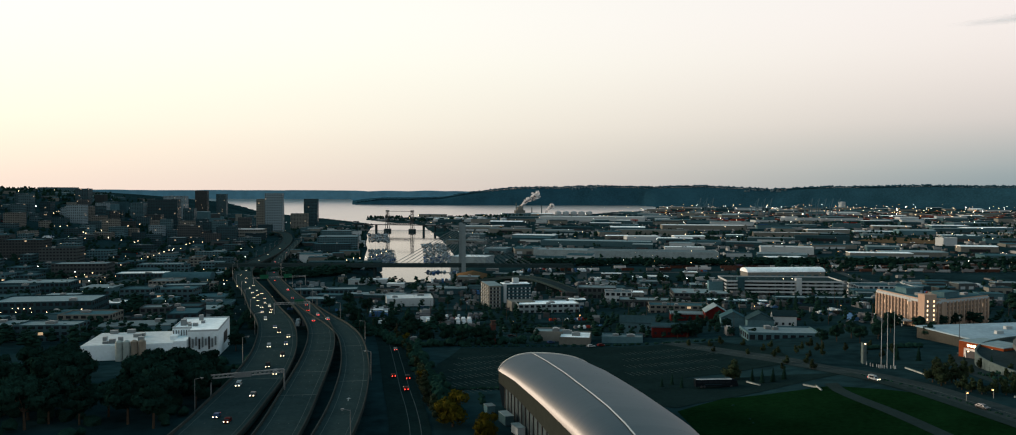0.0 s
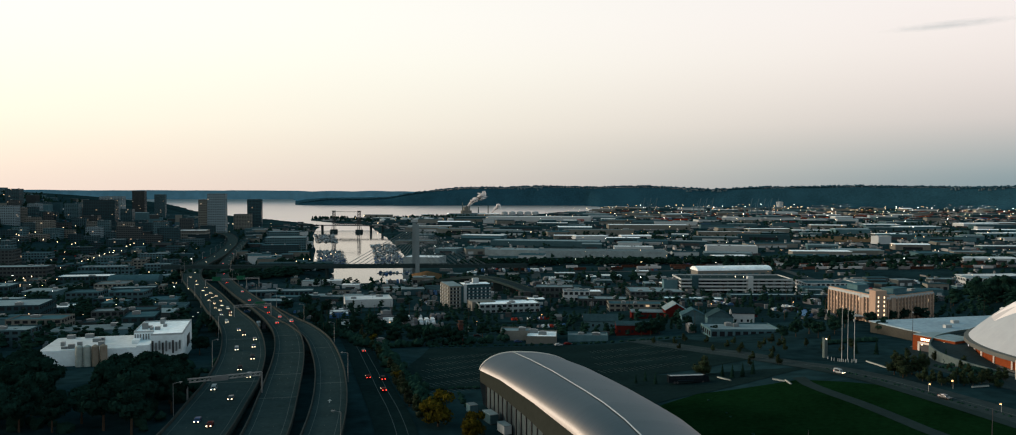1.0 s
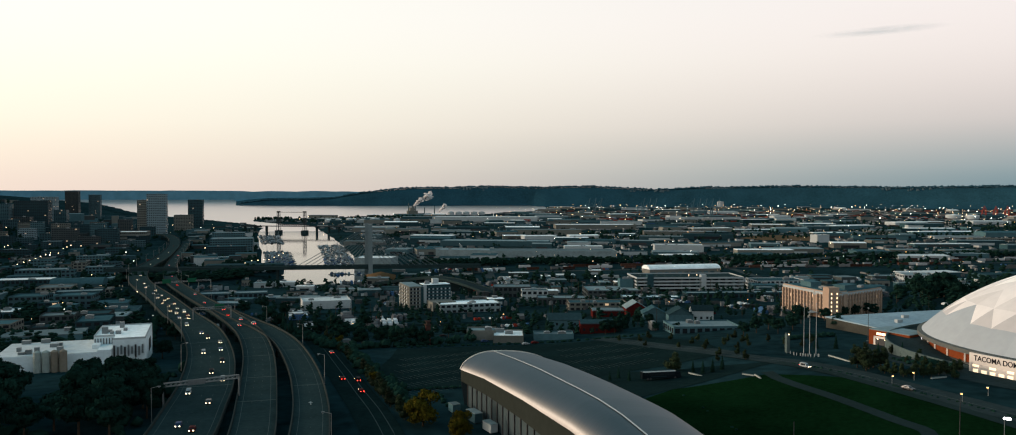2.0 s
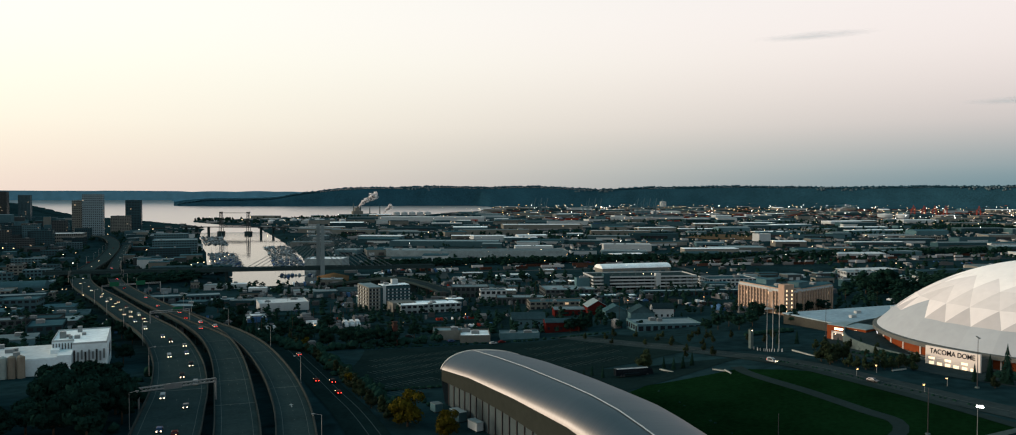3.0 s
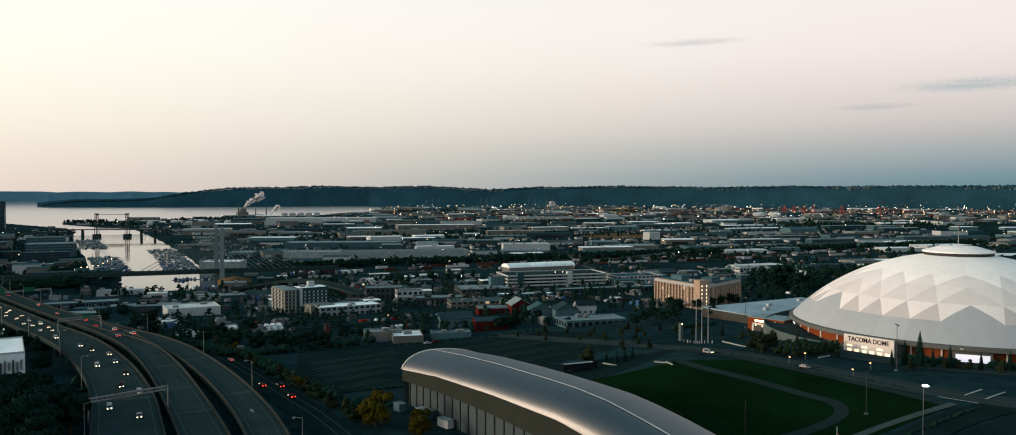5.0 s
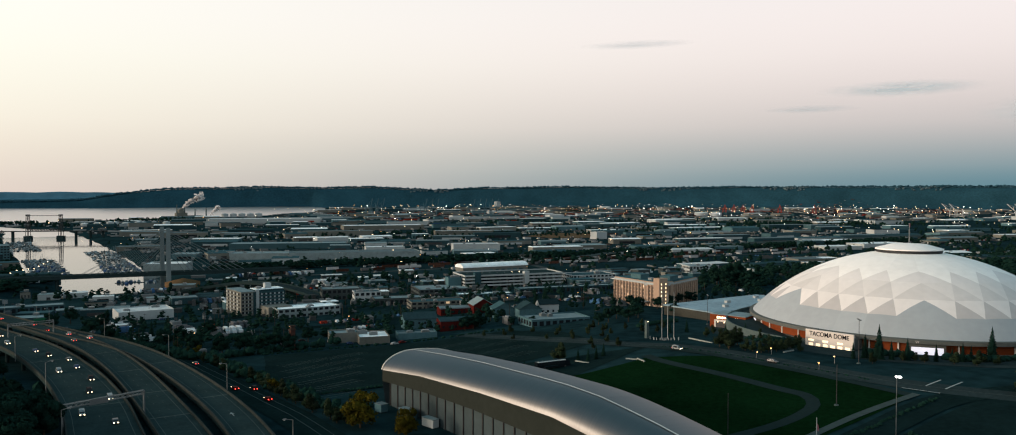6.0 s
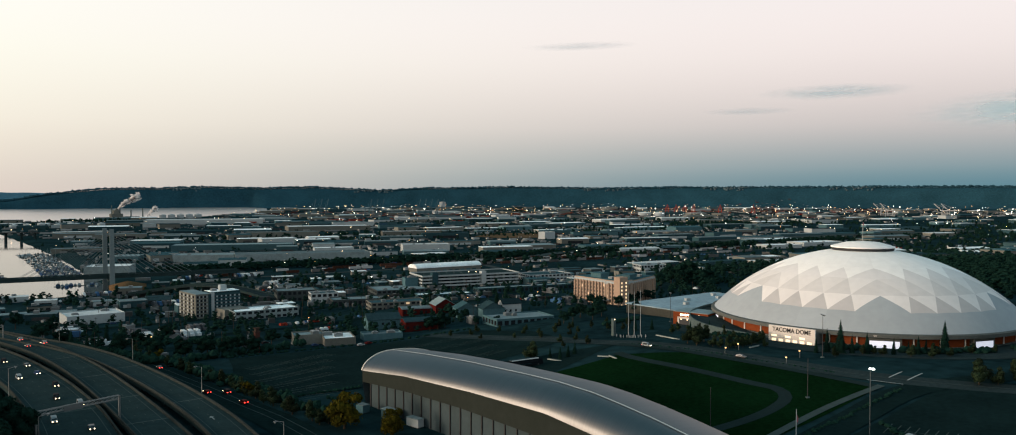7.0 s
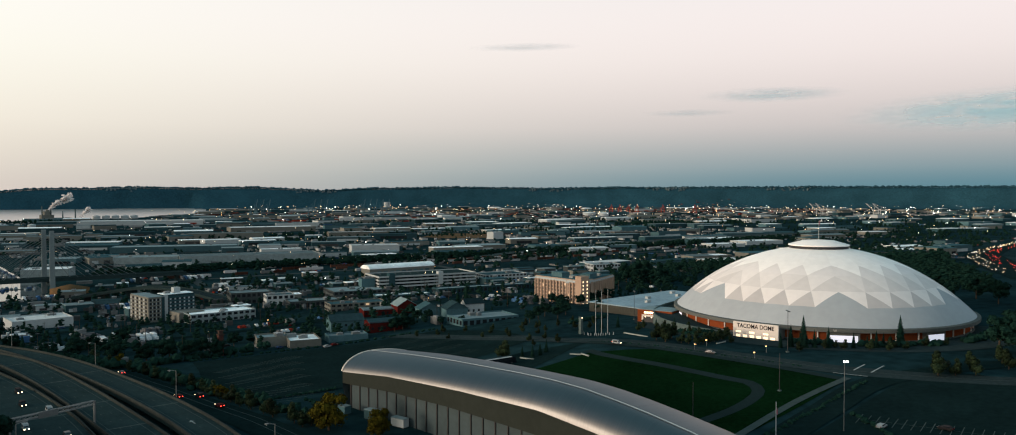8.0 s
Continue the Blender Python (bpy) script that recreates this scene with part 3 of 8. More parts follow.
def build_dome():
    ob = thing("dome_arena", DOME[0], DOME[1], 45.0, FACE, "large white and grey domed arena with rust-coloured base wall", "arena")
    base = Geo().grid([[dome_point(th, r) for th in range(0, 361, 5)][::-1] for r in (80.6, 74, 66, 58, 48, 38, 28, 17)])
    base.v = [(x, y, z - 0.35) for x, y, z in base.v]
    part("roof_deck", base, DOME_GREY, ob, smooth=True)
    C0 = 8.9
    rings = [(71.6, 6), (62.6, 5), (51.2, 4), (41.0, 3)]

    def node(ring, q, k):
        r, n = rings[ring]
        return dome_point(C0 + 60 * q + 60.0 * k / n, r)[:2]

    def facet(a, b, c, material, lift):
        """A three-cornered panel with straight edges in plan."""
        rows = []
        for i in range(6):
            row = []
            for j in range(6):
                u, v = i / 5, j / 5
                x = (a[0] * (1 - v) + b[0] * v) * (1 - u) + c[0] * u
                y = (a[1] * (1 - v) + b[1] * v) * (1 - u) + c[1] * u
                row.append((x, y, 7.0 + DH - DRS + math.sqrt(DRS * DRS - x * x - y * y) + lift))
            rows.append(row)
        part("roof_panel", Geo().grid(rows), material, ob, smooth=True)

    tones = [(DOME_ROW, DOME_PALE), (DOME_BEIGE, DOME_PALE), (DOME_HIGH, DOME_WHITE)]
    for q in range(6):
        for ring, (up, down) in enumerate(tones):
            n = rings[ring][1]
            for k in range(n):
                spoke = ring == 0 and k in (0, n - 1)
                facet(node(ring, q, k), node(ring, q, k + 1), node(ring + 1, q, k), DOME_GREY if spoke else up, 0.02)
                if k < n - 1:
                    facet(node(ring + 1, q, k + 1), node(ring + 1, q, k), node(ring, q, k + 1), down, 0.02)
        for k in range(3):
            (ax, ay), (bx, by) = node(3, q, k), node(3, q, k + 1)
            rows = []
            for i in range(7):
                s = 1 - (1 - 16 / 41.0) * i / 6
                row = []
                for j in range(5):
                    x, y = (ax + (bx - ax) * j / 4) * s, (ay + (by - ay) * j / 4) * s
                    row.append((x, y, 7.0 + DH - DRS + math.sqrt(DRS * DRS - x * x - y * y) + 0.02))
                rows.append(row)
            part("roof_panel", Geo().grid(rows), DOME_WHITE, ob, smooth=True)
    for k in range(36):
        a = C0 + 10 * k
        dome_panel(ob, ((a, DR), (a + 10, DR), (a + 10, 71.0), (a, 71.0)), DOME_GREY, 4)
    eave, wall, plinth = Geo(), Geo(), Geo()

    def ring(r0, z0, r1, z1):
        return [[(r0 * math.cos(radians(t)), r0 * math.sin(radians(t)), z0) for t in range(0, 361, 4)], [(r1 * math.cos(radians(t)), r1 * math.sin(radians(t)), z1) for t in range(0, 361, 4)]]
    for a, b in (((DR - 2, 7.6), (DR + 1.6, 7.1)), ((DR + 1.6, 7.1), (DR + 1.6, 5.4)), ((DR + 1.6, 5.4), (DR - 3, 5.0))):
        eave.grid([r for r in ring(*a, *b)][::-1])
    part("eave_ring", eave, DOME_TRIM, ob, "weathered dark eave ring")
    for k in range(40):
        a0, a1 = 9 * k + 0.35, 9 * k + 8.65
        g = Geo()
        R1 = DR - 2.5
        p, q = (R1 * math.cos(radians(a0)), R1 * math.sin(radians(a0))), (R1 * math.cos(radians(a1)), R1 * math.sin(radians(a1)))
        i, j = (p[0] * 0.99, p[1] * 0.99), (q[0] * 0.99, q[1] * 0.99)
        g.prism([p, q, j, i], -4, 5.2)
        part("wall_panel", g, RUST, ob)
        w = Geo()
        c, s = math.cos(radians(9 * k)), math.sin(radians(9 * k))
        w.beam(((R1 + 0.3) * c, (R1 + 0.3) * s, -4), ((R1 + 0.3) * c, (R1 + 0.3) * s, 5.3), 0.6)
        part("pilaster", w, SIGN_FACE, ob)
    plinth.grid([r for r in ring(DR - 1.2, 0.9, DR - 1.2, -5)][::-1])
    plinth.grid([r for r in ring(DR - 3.2, 0.95, DR - 1.2, 0.9)][::-1])
    part("plinth", plinth, DOME_TRIM, ob)
    cap = Geo()
    for a, b in (((0.1, 46.2), (9, 45.6)), ((9, 45.6), (16.8, 43.4)), ((16.8, 43.4), (16.8, 42.8))):
        cap.grid([r for r in ring(*a, *b)][::-1])
    part("cap", cap, DOME_WHITE, ob)
    # the shadow line below the cap is put in as a dark metal ring
    part("cap_rim", Geo().grid(ring(16.4, 42.8, 16.0, 40.4)[::-1]), METAL_DARK, ob, "dark ring drawn as the shadow gap under the cap")
    part("flagpole", Geo().tube((0, 0, 45.5), (0, 0, 57), 0.22, 0.12), METAL, ob)
    part("flag", Geo().grid([[(0.1, 0, 56.8), (1.6, 0.5, 56.6), (3.0, 0.1, 56.9)], [(0.1, 0, 54.9), (1.6, 0.5, 54.6), (3.0, 0.1, 55.0)]]), FLAG, ob)

    def on_wall(th, r):
        return pose(r * math.cos(radians(th)), r * math.sin(radians(th)), 0, 0, 0, th + 90)
    entry = part("entrance", Geo().box(-11.8, 0, -2, 11.8, 0.9, 7.8), SIGN_FACE, ob, "pale entrance block with black lettering and lit doors")
    entry.matrix_basis = on_wall(-19.5, 87.5)
    # added connecting block; the shade of the recessed sides is its dark colour
    part("lobby", Geo().box(-11.2, 0.9, -2, 11.2, 10, 5.6), DOME_TRIM, entry, "dark block behind the entrance front, recess shade in its colour")
    letters("lettering", "TACOMA DOME", 3.0, 19.5, SIGN_BLACK, pose(0, -0.1, 5.9), entry, "black capital letters")
    for k in range(6):
        o = part("doorway", Geo().box(-1.1, -0.06, -1.2, 1.1, 0.1, 1.5), LIT_ENTRY, entry, "lit glass doors")
        o.matrix_basis = pose(-9 + 3.6 * k, 0, 0)
        o = part("transom", Geo().box(-1.35, -0.08, 2.4, 1.35, 0.1, 3.3), LIT_ENTRY if k % 2 == 0 else SIGN_FACE, entry)
        o.matrix_basis = pose(-9 + 3.6 * k, 0, 0)
    for th, wd, mt in ((8.5, 6.5, LIT_COOL), (42.5, 5.2, LIT_COOL), (-68, 3.0, LIT_COOL)):
        e = part("side_entrance", Geo().box(-wd - 1, 0, -3, wd + 1, 6, 5.0), DOME_TRIM, ob, "lit side entrance under the eave")
        e.matrix_basis = on_wall(th, 80.6)
        part("glazing", Geo().box(-wd, -0.08, -0.4, wd, 0.05, 3.7), mt, e, "lit glazing")
    letters("door_mark", "W", 1.3, 1.6, SIGN_FACE, on_wall(5.5, 82.6) @ pose(0, 0, 6.2), ob)


build_dome()


# ---- bridges over the waterway ----
STAY = mat("stay_sheath", (0.12, 0.15, 0.16), 0.6, var=0.1)
PYLON = mat("pylon_concrete", (0.15, 0.19, 0.2), 0.85, var=0.15)


def build_cable_bridge():
    ob = thing("cable_stayed_bridge", -5, 1088, -2.5, 0.8, "grey cable-stayed road bridge with a twin-legged concrete pylon", "bridge")
    deck = Geo().box(-330, -9, 20.2, 150, 9, 22.2)
    part("deck", deck, CONCRETE, ob)
    for y in (-9, 9):
        part("parapet", Geo().box(-330, y - 0.25, 22.2, 150, y + 0.25, 23.3), CONCRETE, ob)
        part("girder", Geo().box(-330, y - 1.2, 18.9, 150, y + 1.2, 20.2), CONCRETE, ob)
    for yl, x in ((-20, 2.6), (22, -3.0)):
        leg = Geo().add([(x - 2.9, yl - 3, -4), (x + 2.9, yl - 3, -4), (x + 2.9, yl + 3, -4), (x - 2.9, yl + 3, -4), (x - 2.3, yl - 2, 78), (x + 2.3, yl - 2, 78), (x + 2.3, yl + 2, 78), (x - 2.3, yl + 2, 78)],
                        [(3, 2, 1, 0), (4, 5, 6, 7), (0, 1, 5, 4), (1, 2, 6, 5), (2, 3, 7, 6), (3, 0, 4, 7)])
        part("pylon_leg", leg, PYLON, ob, "grey concrete pylon leg")
    for z in (15,):
        part("cross_beam", Geo().box(-1.4, -19, z, 1.4, 20, z + 2.5), CONCRETE_LIGHT, ob)
    for sgn in (-1, 1):
        for k in range(10):
            for y in (-8.5, 8.5):
                part("cable", Geo().beam((sgn * 1.6, 2.2 * y, 75 - 2.6 * k), (sgn * (94 - 8.0 * k), y, 22.4), 0.34), STAY, ob)
    for x in (-310, -270, -230, -190, -118, 95, 140):
        c = Geo()
        for y in (-5, 5):
            c.tube((x, y, -4), (x, y, 19), 1.5, n=10)
        c.box(x - 1.6, -8, 17.5, x + 1.6, 8, 19)
        part("pier", c, CONCRETE, ob)


build_cable_bridge()


def far_thing(name, x, y, z, rot, label, category, group="", kind=""):
    """A thing placed by its true distance; it shrinks as the distance is drawn in."""
    p = far(x, y, z)
    k = math.hypot(p[0], p[1]) / math.hypot(x, y)
    ob = thing(name, *p, rot, label, category, group, kind)
    ob.scale = (k, k, k)
    return ob


def build_lift_bridge():
    ob = far_thing("lift_bridge", -262, 2372, 0, -15, "dark steel vertical-lift bridge with two towers", "bridge")
    for x in (-39, 39):
        t = part("tower", Geo(), METAL_DARK, ob)
        g = Geo()
        for dx in (-4, 4):
            for dy in (-6, 6):
                g.beam((x + dx, dy, -4), (x + dx * 0.45, dy, 62), 1.1)
        for k in range(6):
            z0, z1 = 22 + 6.6 * k, 28.6 + 6.6 * k
            for dy in (-6, 6):
                g.beam((x - 2.6, dy, z0), (x + 2.6, dy, z1), 0.5)
                g.beam((x + 2.6, dy, z0), (x - 2.6, dy, z1), 0.5)
                g.beam((x - 2.6, dy, z1), (x + 2.6, dy, z1), 0.5)
        g.box(x - 3, -7, 60, x + 3, 7, 63)
        t.data = g.mesh("tower", METAL_DARK)
        part("pier", Geo().box(x - 8, -9, -5, x + 8, 9, 8), CONCRETE, ob)
    span = Geo()
    for dy in (-6, 6):
        span.beam((-150, dy, 20), (150, dy, 20), 2.0)
        span.beam((-34, dy, 25), (34, dy, 25), 1.0)
        for k in range(-5, 5):
            span.beam((k * 7, dy, 20), (k * 7 + 7, dy, 25), 0.6)
            span.beam((k * 7 + 7, dy, 20), (k * 7, dy, 25), 0.6)
    part("lift_span", span, METAL_DARK, ob)
    top = Geo()
    for dy in (-6, 6):
        top.beam((-39, dy, 60), (39, dy, 60), 0.9)
    part("top_beam", top, METAL_DARK, ob)
    part("roadway", Geo().box(-150, -7, 19, 150, 7, 20.2), CONCRETE, ob)
    for x in (-140, -110, -75, 75, 110, 140):
        part("trestle", Geo().box(x - 1.5, -6, -5, x + 1.5, 6, 19.2), CONCRETE, ob)


build_lift_bridge()

# ---- buildings ----
def building(name, x, y, w, d, h, rot, wall, roof, label, category="building", storeys=0, group="", windows=True, lit=0.0, seed=0, sides="sew", parapet=0.8, units=2, z=None):
    """A flat-roofed block: walls, roof inside a parapet, rows of single windows, roof units."""
    rnd = random.Random(seed + int(x * 7 + y * 13))
    near = math.hypot(x, y) < 2300
    if near:
        z0 = min(land(x + i * w / 2, y + j * d / 2) for i in (-1, 1) for j in (-1, 1)) if z is None else z
        ob = thing(name, x, y, z0, rot, label, category, group)
    else:
        ob = far_thing(name, x, y, land(x, y) if z is None else z, rot, label, category, group)
    hw, hd = w / 2, d / 2
    g = Geo()
    t = 0.35
    outer, inner = [(-hw, -hd), (hw, -hd), (hw, hd), (-hw, hd)], [(-hw + t, -hd + t), (hw - t, -hd + t), (hw - t, hd - t), (-hw + t, hd - t)]
    g.add([(a, b, -3) for a, b in outer] + [(a, b, h) for a, b in outer] + [(a, b, h) for a, b in inner] + [(a, b, h - parapet) for a, b in inner],
          [(k, (k + 1) % 4, 4 + (k + 1) % 4, 4 + k) for k in range(4)] + [(4 + k, 4 + (k + 1) % 4, 8 + (k + 1) % 4, 8 + k) for k in range(4)] + [(8 + k, 8 + (k + 1) % 4, 12 + (k + 1) % 4, 12 + k) for k in range(4)])
    part("wall", g, wall, ob)
    part("roof", Geo().box(-hw + t, -hd + t, h - parapet - 0.3, hw - t, hd - t, h - parapet + 0.02), roof, ob)
    for k in range(units):
        a, b = rnd.uniform(-0.7, 0.7) * hw, rnd.uniform(-0.6, 0.6) * hd
        sx, sy, sz = rnd.uniform(1.2, 3), rnd.uniform(1.2, 2.5), rnd.uniform(1.0, 2.2)
        part("roof_unit", Geo().box(a - sx, b - sy, h - parapet, a + sx, b + sy, h - parapet + sz).box(a - sx * 0.6, b - sy * 0.6, h - parapet + sz, a + sx * 0.6, b + sy * 0.6, h - parapet + sz + 0.3), METAL, ob)
    if windows and storeys:
        fh = h / storeys
        close = math.hypot(x, y) < 700
        far_dark, far_glow = Geo(), Geo()
        for side in sides:
            ln = w if side in "sn" else d
            n = max(2, int(ln / 4.2))
            e = ln / n * 0.32
            turn = {"s": 0, "e": 90, "n": 180, "w": -90}[side]
            away = hd if side in "sn" else hw
            pane = Geo().box(-e, -0.07, 0, e, 0.12, fh * 0.48).mesh("window", GLASS_DARK) if close else None
            shine = Geo().box(-e, -0.07, 0, e, 0.12, fh * 0.48).mesh("window", LIT_WARM) if close else None
            m = Matrix.Rotation(radians(turn), 4, "Z")
            for s in range(storeys):
                for k in range(n):
                    c, bright = -ln / 2 + ln * (k + 0.5) / n, rnd.random() < lit
                    if close:
                        o = part("window", shine if bright else pane, None, ob)
                        o.matrix_basis = m @ pose(c, -away, s * fh + fh * 0.3)
                    else:
                        to = far_glow if bright else far_dark
                        q = Geo().box(c - e, -away - 0.07, s * fh + fh * 0.3, c + e, -away + 0.12, s * fh + fh * 0.78)
                        to.add([m @ Vector(p) for p in q.v], q.f)
        if far_dark.v:
            tagged(part("window_set", far_dark, GLASS_DARK, ob), kind="stuff")
        if far_glow.v:
            tagged(part("lit_window_set", far_glow, LIT_WARM, ob, "warmly lit windows"), kind="stuff")
    return ob


PLASTER = mat("plaster", (0.19, 0.24, 0.25), 0.85, var=0.3, scale=1.2)
TOWER_PALE = mat("tower_pale", (0.17, 0.235, 0.26), 0.8, var=0.1)
SOUTH_NAMES = [
    # name, x, y, w, d, h, rot, wall, roof, storeys, label
    ("office_block", -290, 612, 70, 40, 14.5, 10, WALL_DARK, ROOF_PALE, 3, "dark-walled office block with pale roof and lit ground floor"),
    ("shed", -276, 662, 38, 26, 7, 10, WALL_GREY, ROOF_WHITE, 1, "low shed with bright white roof"),
    ("warehouse", -373, 950, 58, 30, 12, 8, WALL_DARK, ROOF_WHITE, 2, "dark warehouse with white flat roof"),
    ("warehouse", -420, 1110, 58, 30, 11, 8, WALL_GREY, ROOF_PALE, 2, "grey warehouse with pale roof"),
    ("brick_block", -473, 1005, 64, 30, 19, 8, WALL_BRICK, ROOF_PALE, 4, "brick warehouse block with pale roof"),
    ("warehouse", -421, 820, 70, 36, 11.5, 8, WALL_DARK, ROOF_PALE, 2, "long dark building with white roof"),
    ("brick_block", -585, 1160, 50, 34, 27, 8, WALL_BRICK, ROOF_DARK, 6, "dark brick mid-rise block"),
    ("brick_block", -679, 1230, 60, 34, 31, 8, WALL_BRICK, ROOF_GREY, 7, "tall red-brown brick block"),
    ("shed", -181, 655, 28, 20, 8, 10, WALL_GREY, ROOF_GREY, 1, "low grey shed beside the freeway"),
    ("brick_shed", -191, 556, 24, 18, 7, 10, WALL_BRICK, ROOF_DARK, 1, "small dark brick storage shed"),
    ("station_hall", -576, 1960, 80, 50, 22, 5, WALL_TAN, ROOF_WHITE, 3, "tan downtown hall with pale roof"),
    ("apartment_block", -1033, 1990, 60, 34, 25, 8, TOWER_PALE, ROOF_PALE, 5, "white apartment block on the hillside"),
    ("condominium", -268, 1545, 74, 60, 30, 8, WALL_GREY, ROOF_PALE, 7, "grey waterfront apartment building"),
    ("condominium", -292, 1640, 60, 44, 34, 8, WALL_GREY, ROOF_PALE, 8, "taller grey waterfront apartment building"),
    ("condominium", -262, 1462, 66, 36, 19, 8, WALL_DARK, ROOF_GREY, 5, "dark waterfront apartment building with terraces"),
    ("condominium", -318, 1770, 56, 40, 28, 8, TOWER_PALE, ROOF_PALE, 7, "pale waterfront apartment building"),
    ("office_tower", -585, 2215, 46, 34, 108, 6, TOWER_PALE, ROOF_PALE, 24, "tall white office tower with banded windows"),
    ("office_tower", -625, 2230, 24, 26, 92, 6, WALL_TAN, ROOF_GREY, 20, "slim tan downtown office tower"),
    ("office_tower", -568, 2560, 42, 34, 90, 6, WALL_DARK, ROOF_DARK, 19, "black glass office tower"),
    ("hotel_tower", -584, 2480, 50, 34, 46, 6, WALL_TAN, ROOF_GREY, 11, "tan downtown hotel block"),
    ("office_tower", -888, 2215, 78, 34, 78, 6, WALL_DARK, ROOF_DARK, 16, "broad dark office slab"),
    ("office_tower", -1034, 2650, 68, 40, 86, 6, TOWER_PALE, ROOF_PALE, 18, "white office slab behind a dark one"),
    ("hospital", -1640, 3050, 128, 50, 62, 6, WALL_GREY, ROOF_GREY, 12, "broad grey hospital block on the hill"),
    ("office_tower", -1192, 3300, 46, 34, 84, 6, WALL_BRICK, ROOF_DARK, 18, "brown brick downtown office tower"),
    ("office_tower", -1128, 3350, 40, 30, 72, 6, WALL_GREY, ROOF_GREY, 15, "grey concrete downtown office tower"),
    ("warehouse", 2, 1236, 56, 44, 24, -14, PLASTER, ROOF_WHITE, 0, "pale boxy warehouse behind the pylon"),
    ("warehouse", 306, 1398, 222, 56, 12, -8, PLASTER, ROOF_PALE, 0, "very long grey warehouse with pale roof"),
    ("warehouse", 372, 1440, 70, 26, 16, -8, WALL_WHITE, ROOF_WHITE, 0, "white raised hall behind the long warehouse"),
    ("warehouse", 155, 1446, 96, 50, 11, -16, PLASTER, ROOF_PALE, 0, "long grey warehouse with dull roof"),
    ("warehouse", 570, 1486, 92, 40, 14, -14, WALL_WHITE, ROOF_WHITE, 0, "bright white flat-roofed warehouse"),
    ("warehouse", 245, 1712, 231, 60, 11, -14, WALL_GREY, ROOF_PALE, 0, "very long dark warehouse with dull roof"),
    ("warehouse", 655, 2480, 249, 90, 14, -6, WALL_TAN, ROOF_WHITE, 0, "very long pale port warehouse"),
    ("warehouse", 400, 3260, 420, 110, 16, -12, WALL_WHITE, ROOF_WHITE, 0, "very long white port warehouse"),
    ("warehouse", 440, 2140, 180, 50, 14, -10, WALL_TAN, ROOF_PALE, 0, "long tan warehouse with pale roof"),
    ("warehouse", 760, 2040, 160, 40, 13, -12, WALL_TAN, ROOF_WHITE, 0, "tan warehouse with white roof"),
    ("warehouse", 1231, 1195, 80, 40, 8, -14, WALL_WHITE, ROOF_WHITE, 0, "white warehouse beyond the arena"),
    ("warehouse", 1370, 1225, 110, 50, 9, -4, WALL_WHITE, ROOF_WHITE, 0, "long white warehouse beyond the arena"),
    ("storehouse", 870, 892, 60, 34, 12, -10, WALL_TAN, ROOF_WHITE, 1, "tan storehouse with white roof"),
    ("storehouse", 678, 815, 42, 22, 5, -6, WALL_GREY, ROOF_WHITE, 1, "low grey store with white roof"),
    ("storehouse", 626, 850, 40, 26, 10.5, -12, WALL_WHITE, ROOF_PALE, 2, "white two-storey store by the tracks"),
    ("depot", 1426, 1725, 87, 24, 8, -14, WALL_TAN, ROOF_PALE, 1, "long low tan depot on the flats"),
    ("storage_box", 998, 1730, 34, 24, 18, 12, WALL_WHITE, ROOF_WHITE, 0, "bright white box-shaped store"),
    ("parking_annex", 404, 752, 50, 30, 11, -4, WALL_WHITE, ROOF_GREY, 3, "white low office beside the garage"),
    ("station_shed", 243, 656, 48, 14, 5, -10, WALL_GREY, ROOF_WHITE, 1, "low station canopy building with white roof"),
    ("station_shed", 315, 640, 92, 14, 6, -4, WALL_DARK, ROOF_PALE, 1, "long low station shed with pale roof"),
    ("shop", 232, 738, 50, 40, 8, -6, WALL_BRICK, ROOF_PALE, 2, "broad brick shop with pale roof"),
    ("lift_block", 250, 752, 13, 12, 14, -6, WALL_GREY, ROOF_GREY, 0, "plain grey concrete lift block"),
    ("shop", 142, 772, 36, 26, 11.5, -6, WALL_BRICK, ROOF_PALE, 2, "brick two-storey shop with pale roof"),
    ("shop", 156, 726, 24, 16, 10.5, -6, WALL_WHITE, ROOF_GREY, 2, "small shop with lit white front"),
    ("shop", 172, 682, 42, 22, 7.5, -8, WALL_BRICK, ROOF_PALE, 1, "brick workshop with pale patched roof"),
    ("shop", 190, 630, 46, 20, 7, -6, WALL_TAN, ROOF_GREY, 2, "tan commercial row with flat grey roof"),
    ("showroom", 88, 656, 50, 24, 8, 8, PLASTER, ROOF_WHITE, 2, "long pale low showroom"),
    ("white_hall", -30, 706, 40, 30, 8, 10, WALL_WHITE, ROOF_WHITE, 0, "white hall with bright sloping roof"),
    ("restaurant", 215, 470, 41, 24, 6, -4, WALL_GREY, ROOF_PALE, 1, "low restaurant with pale flat roof"),
    ("depot", -124, 800, 62, 20, 6.5, 8, WALL_GREY, ROOF_PALE, 1, "long low grey-blue depot beside the freeway"),
    ("workshop", 82, 493, 18, 14, 6.5, -8, WALL_TAN, ROOF_PALE, 0, "grey workshop with pale flat roof"),
    ("workshop", 97, 481, 18, 22, 5.5, -8, WALL_TAN, ROOF_WHITE, 0, "lower workshop wing with pale roof"),
    ("cafe", 125, 482, 24, 12, 4.5, -8, WALL_GREY, ROOF_PALE, 0, "small pale cafe by the lot"),
]
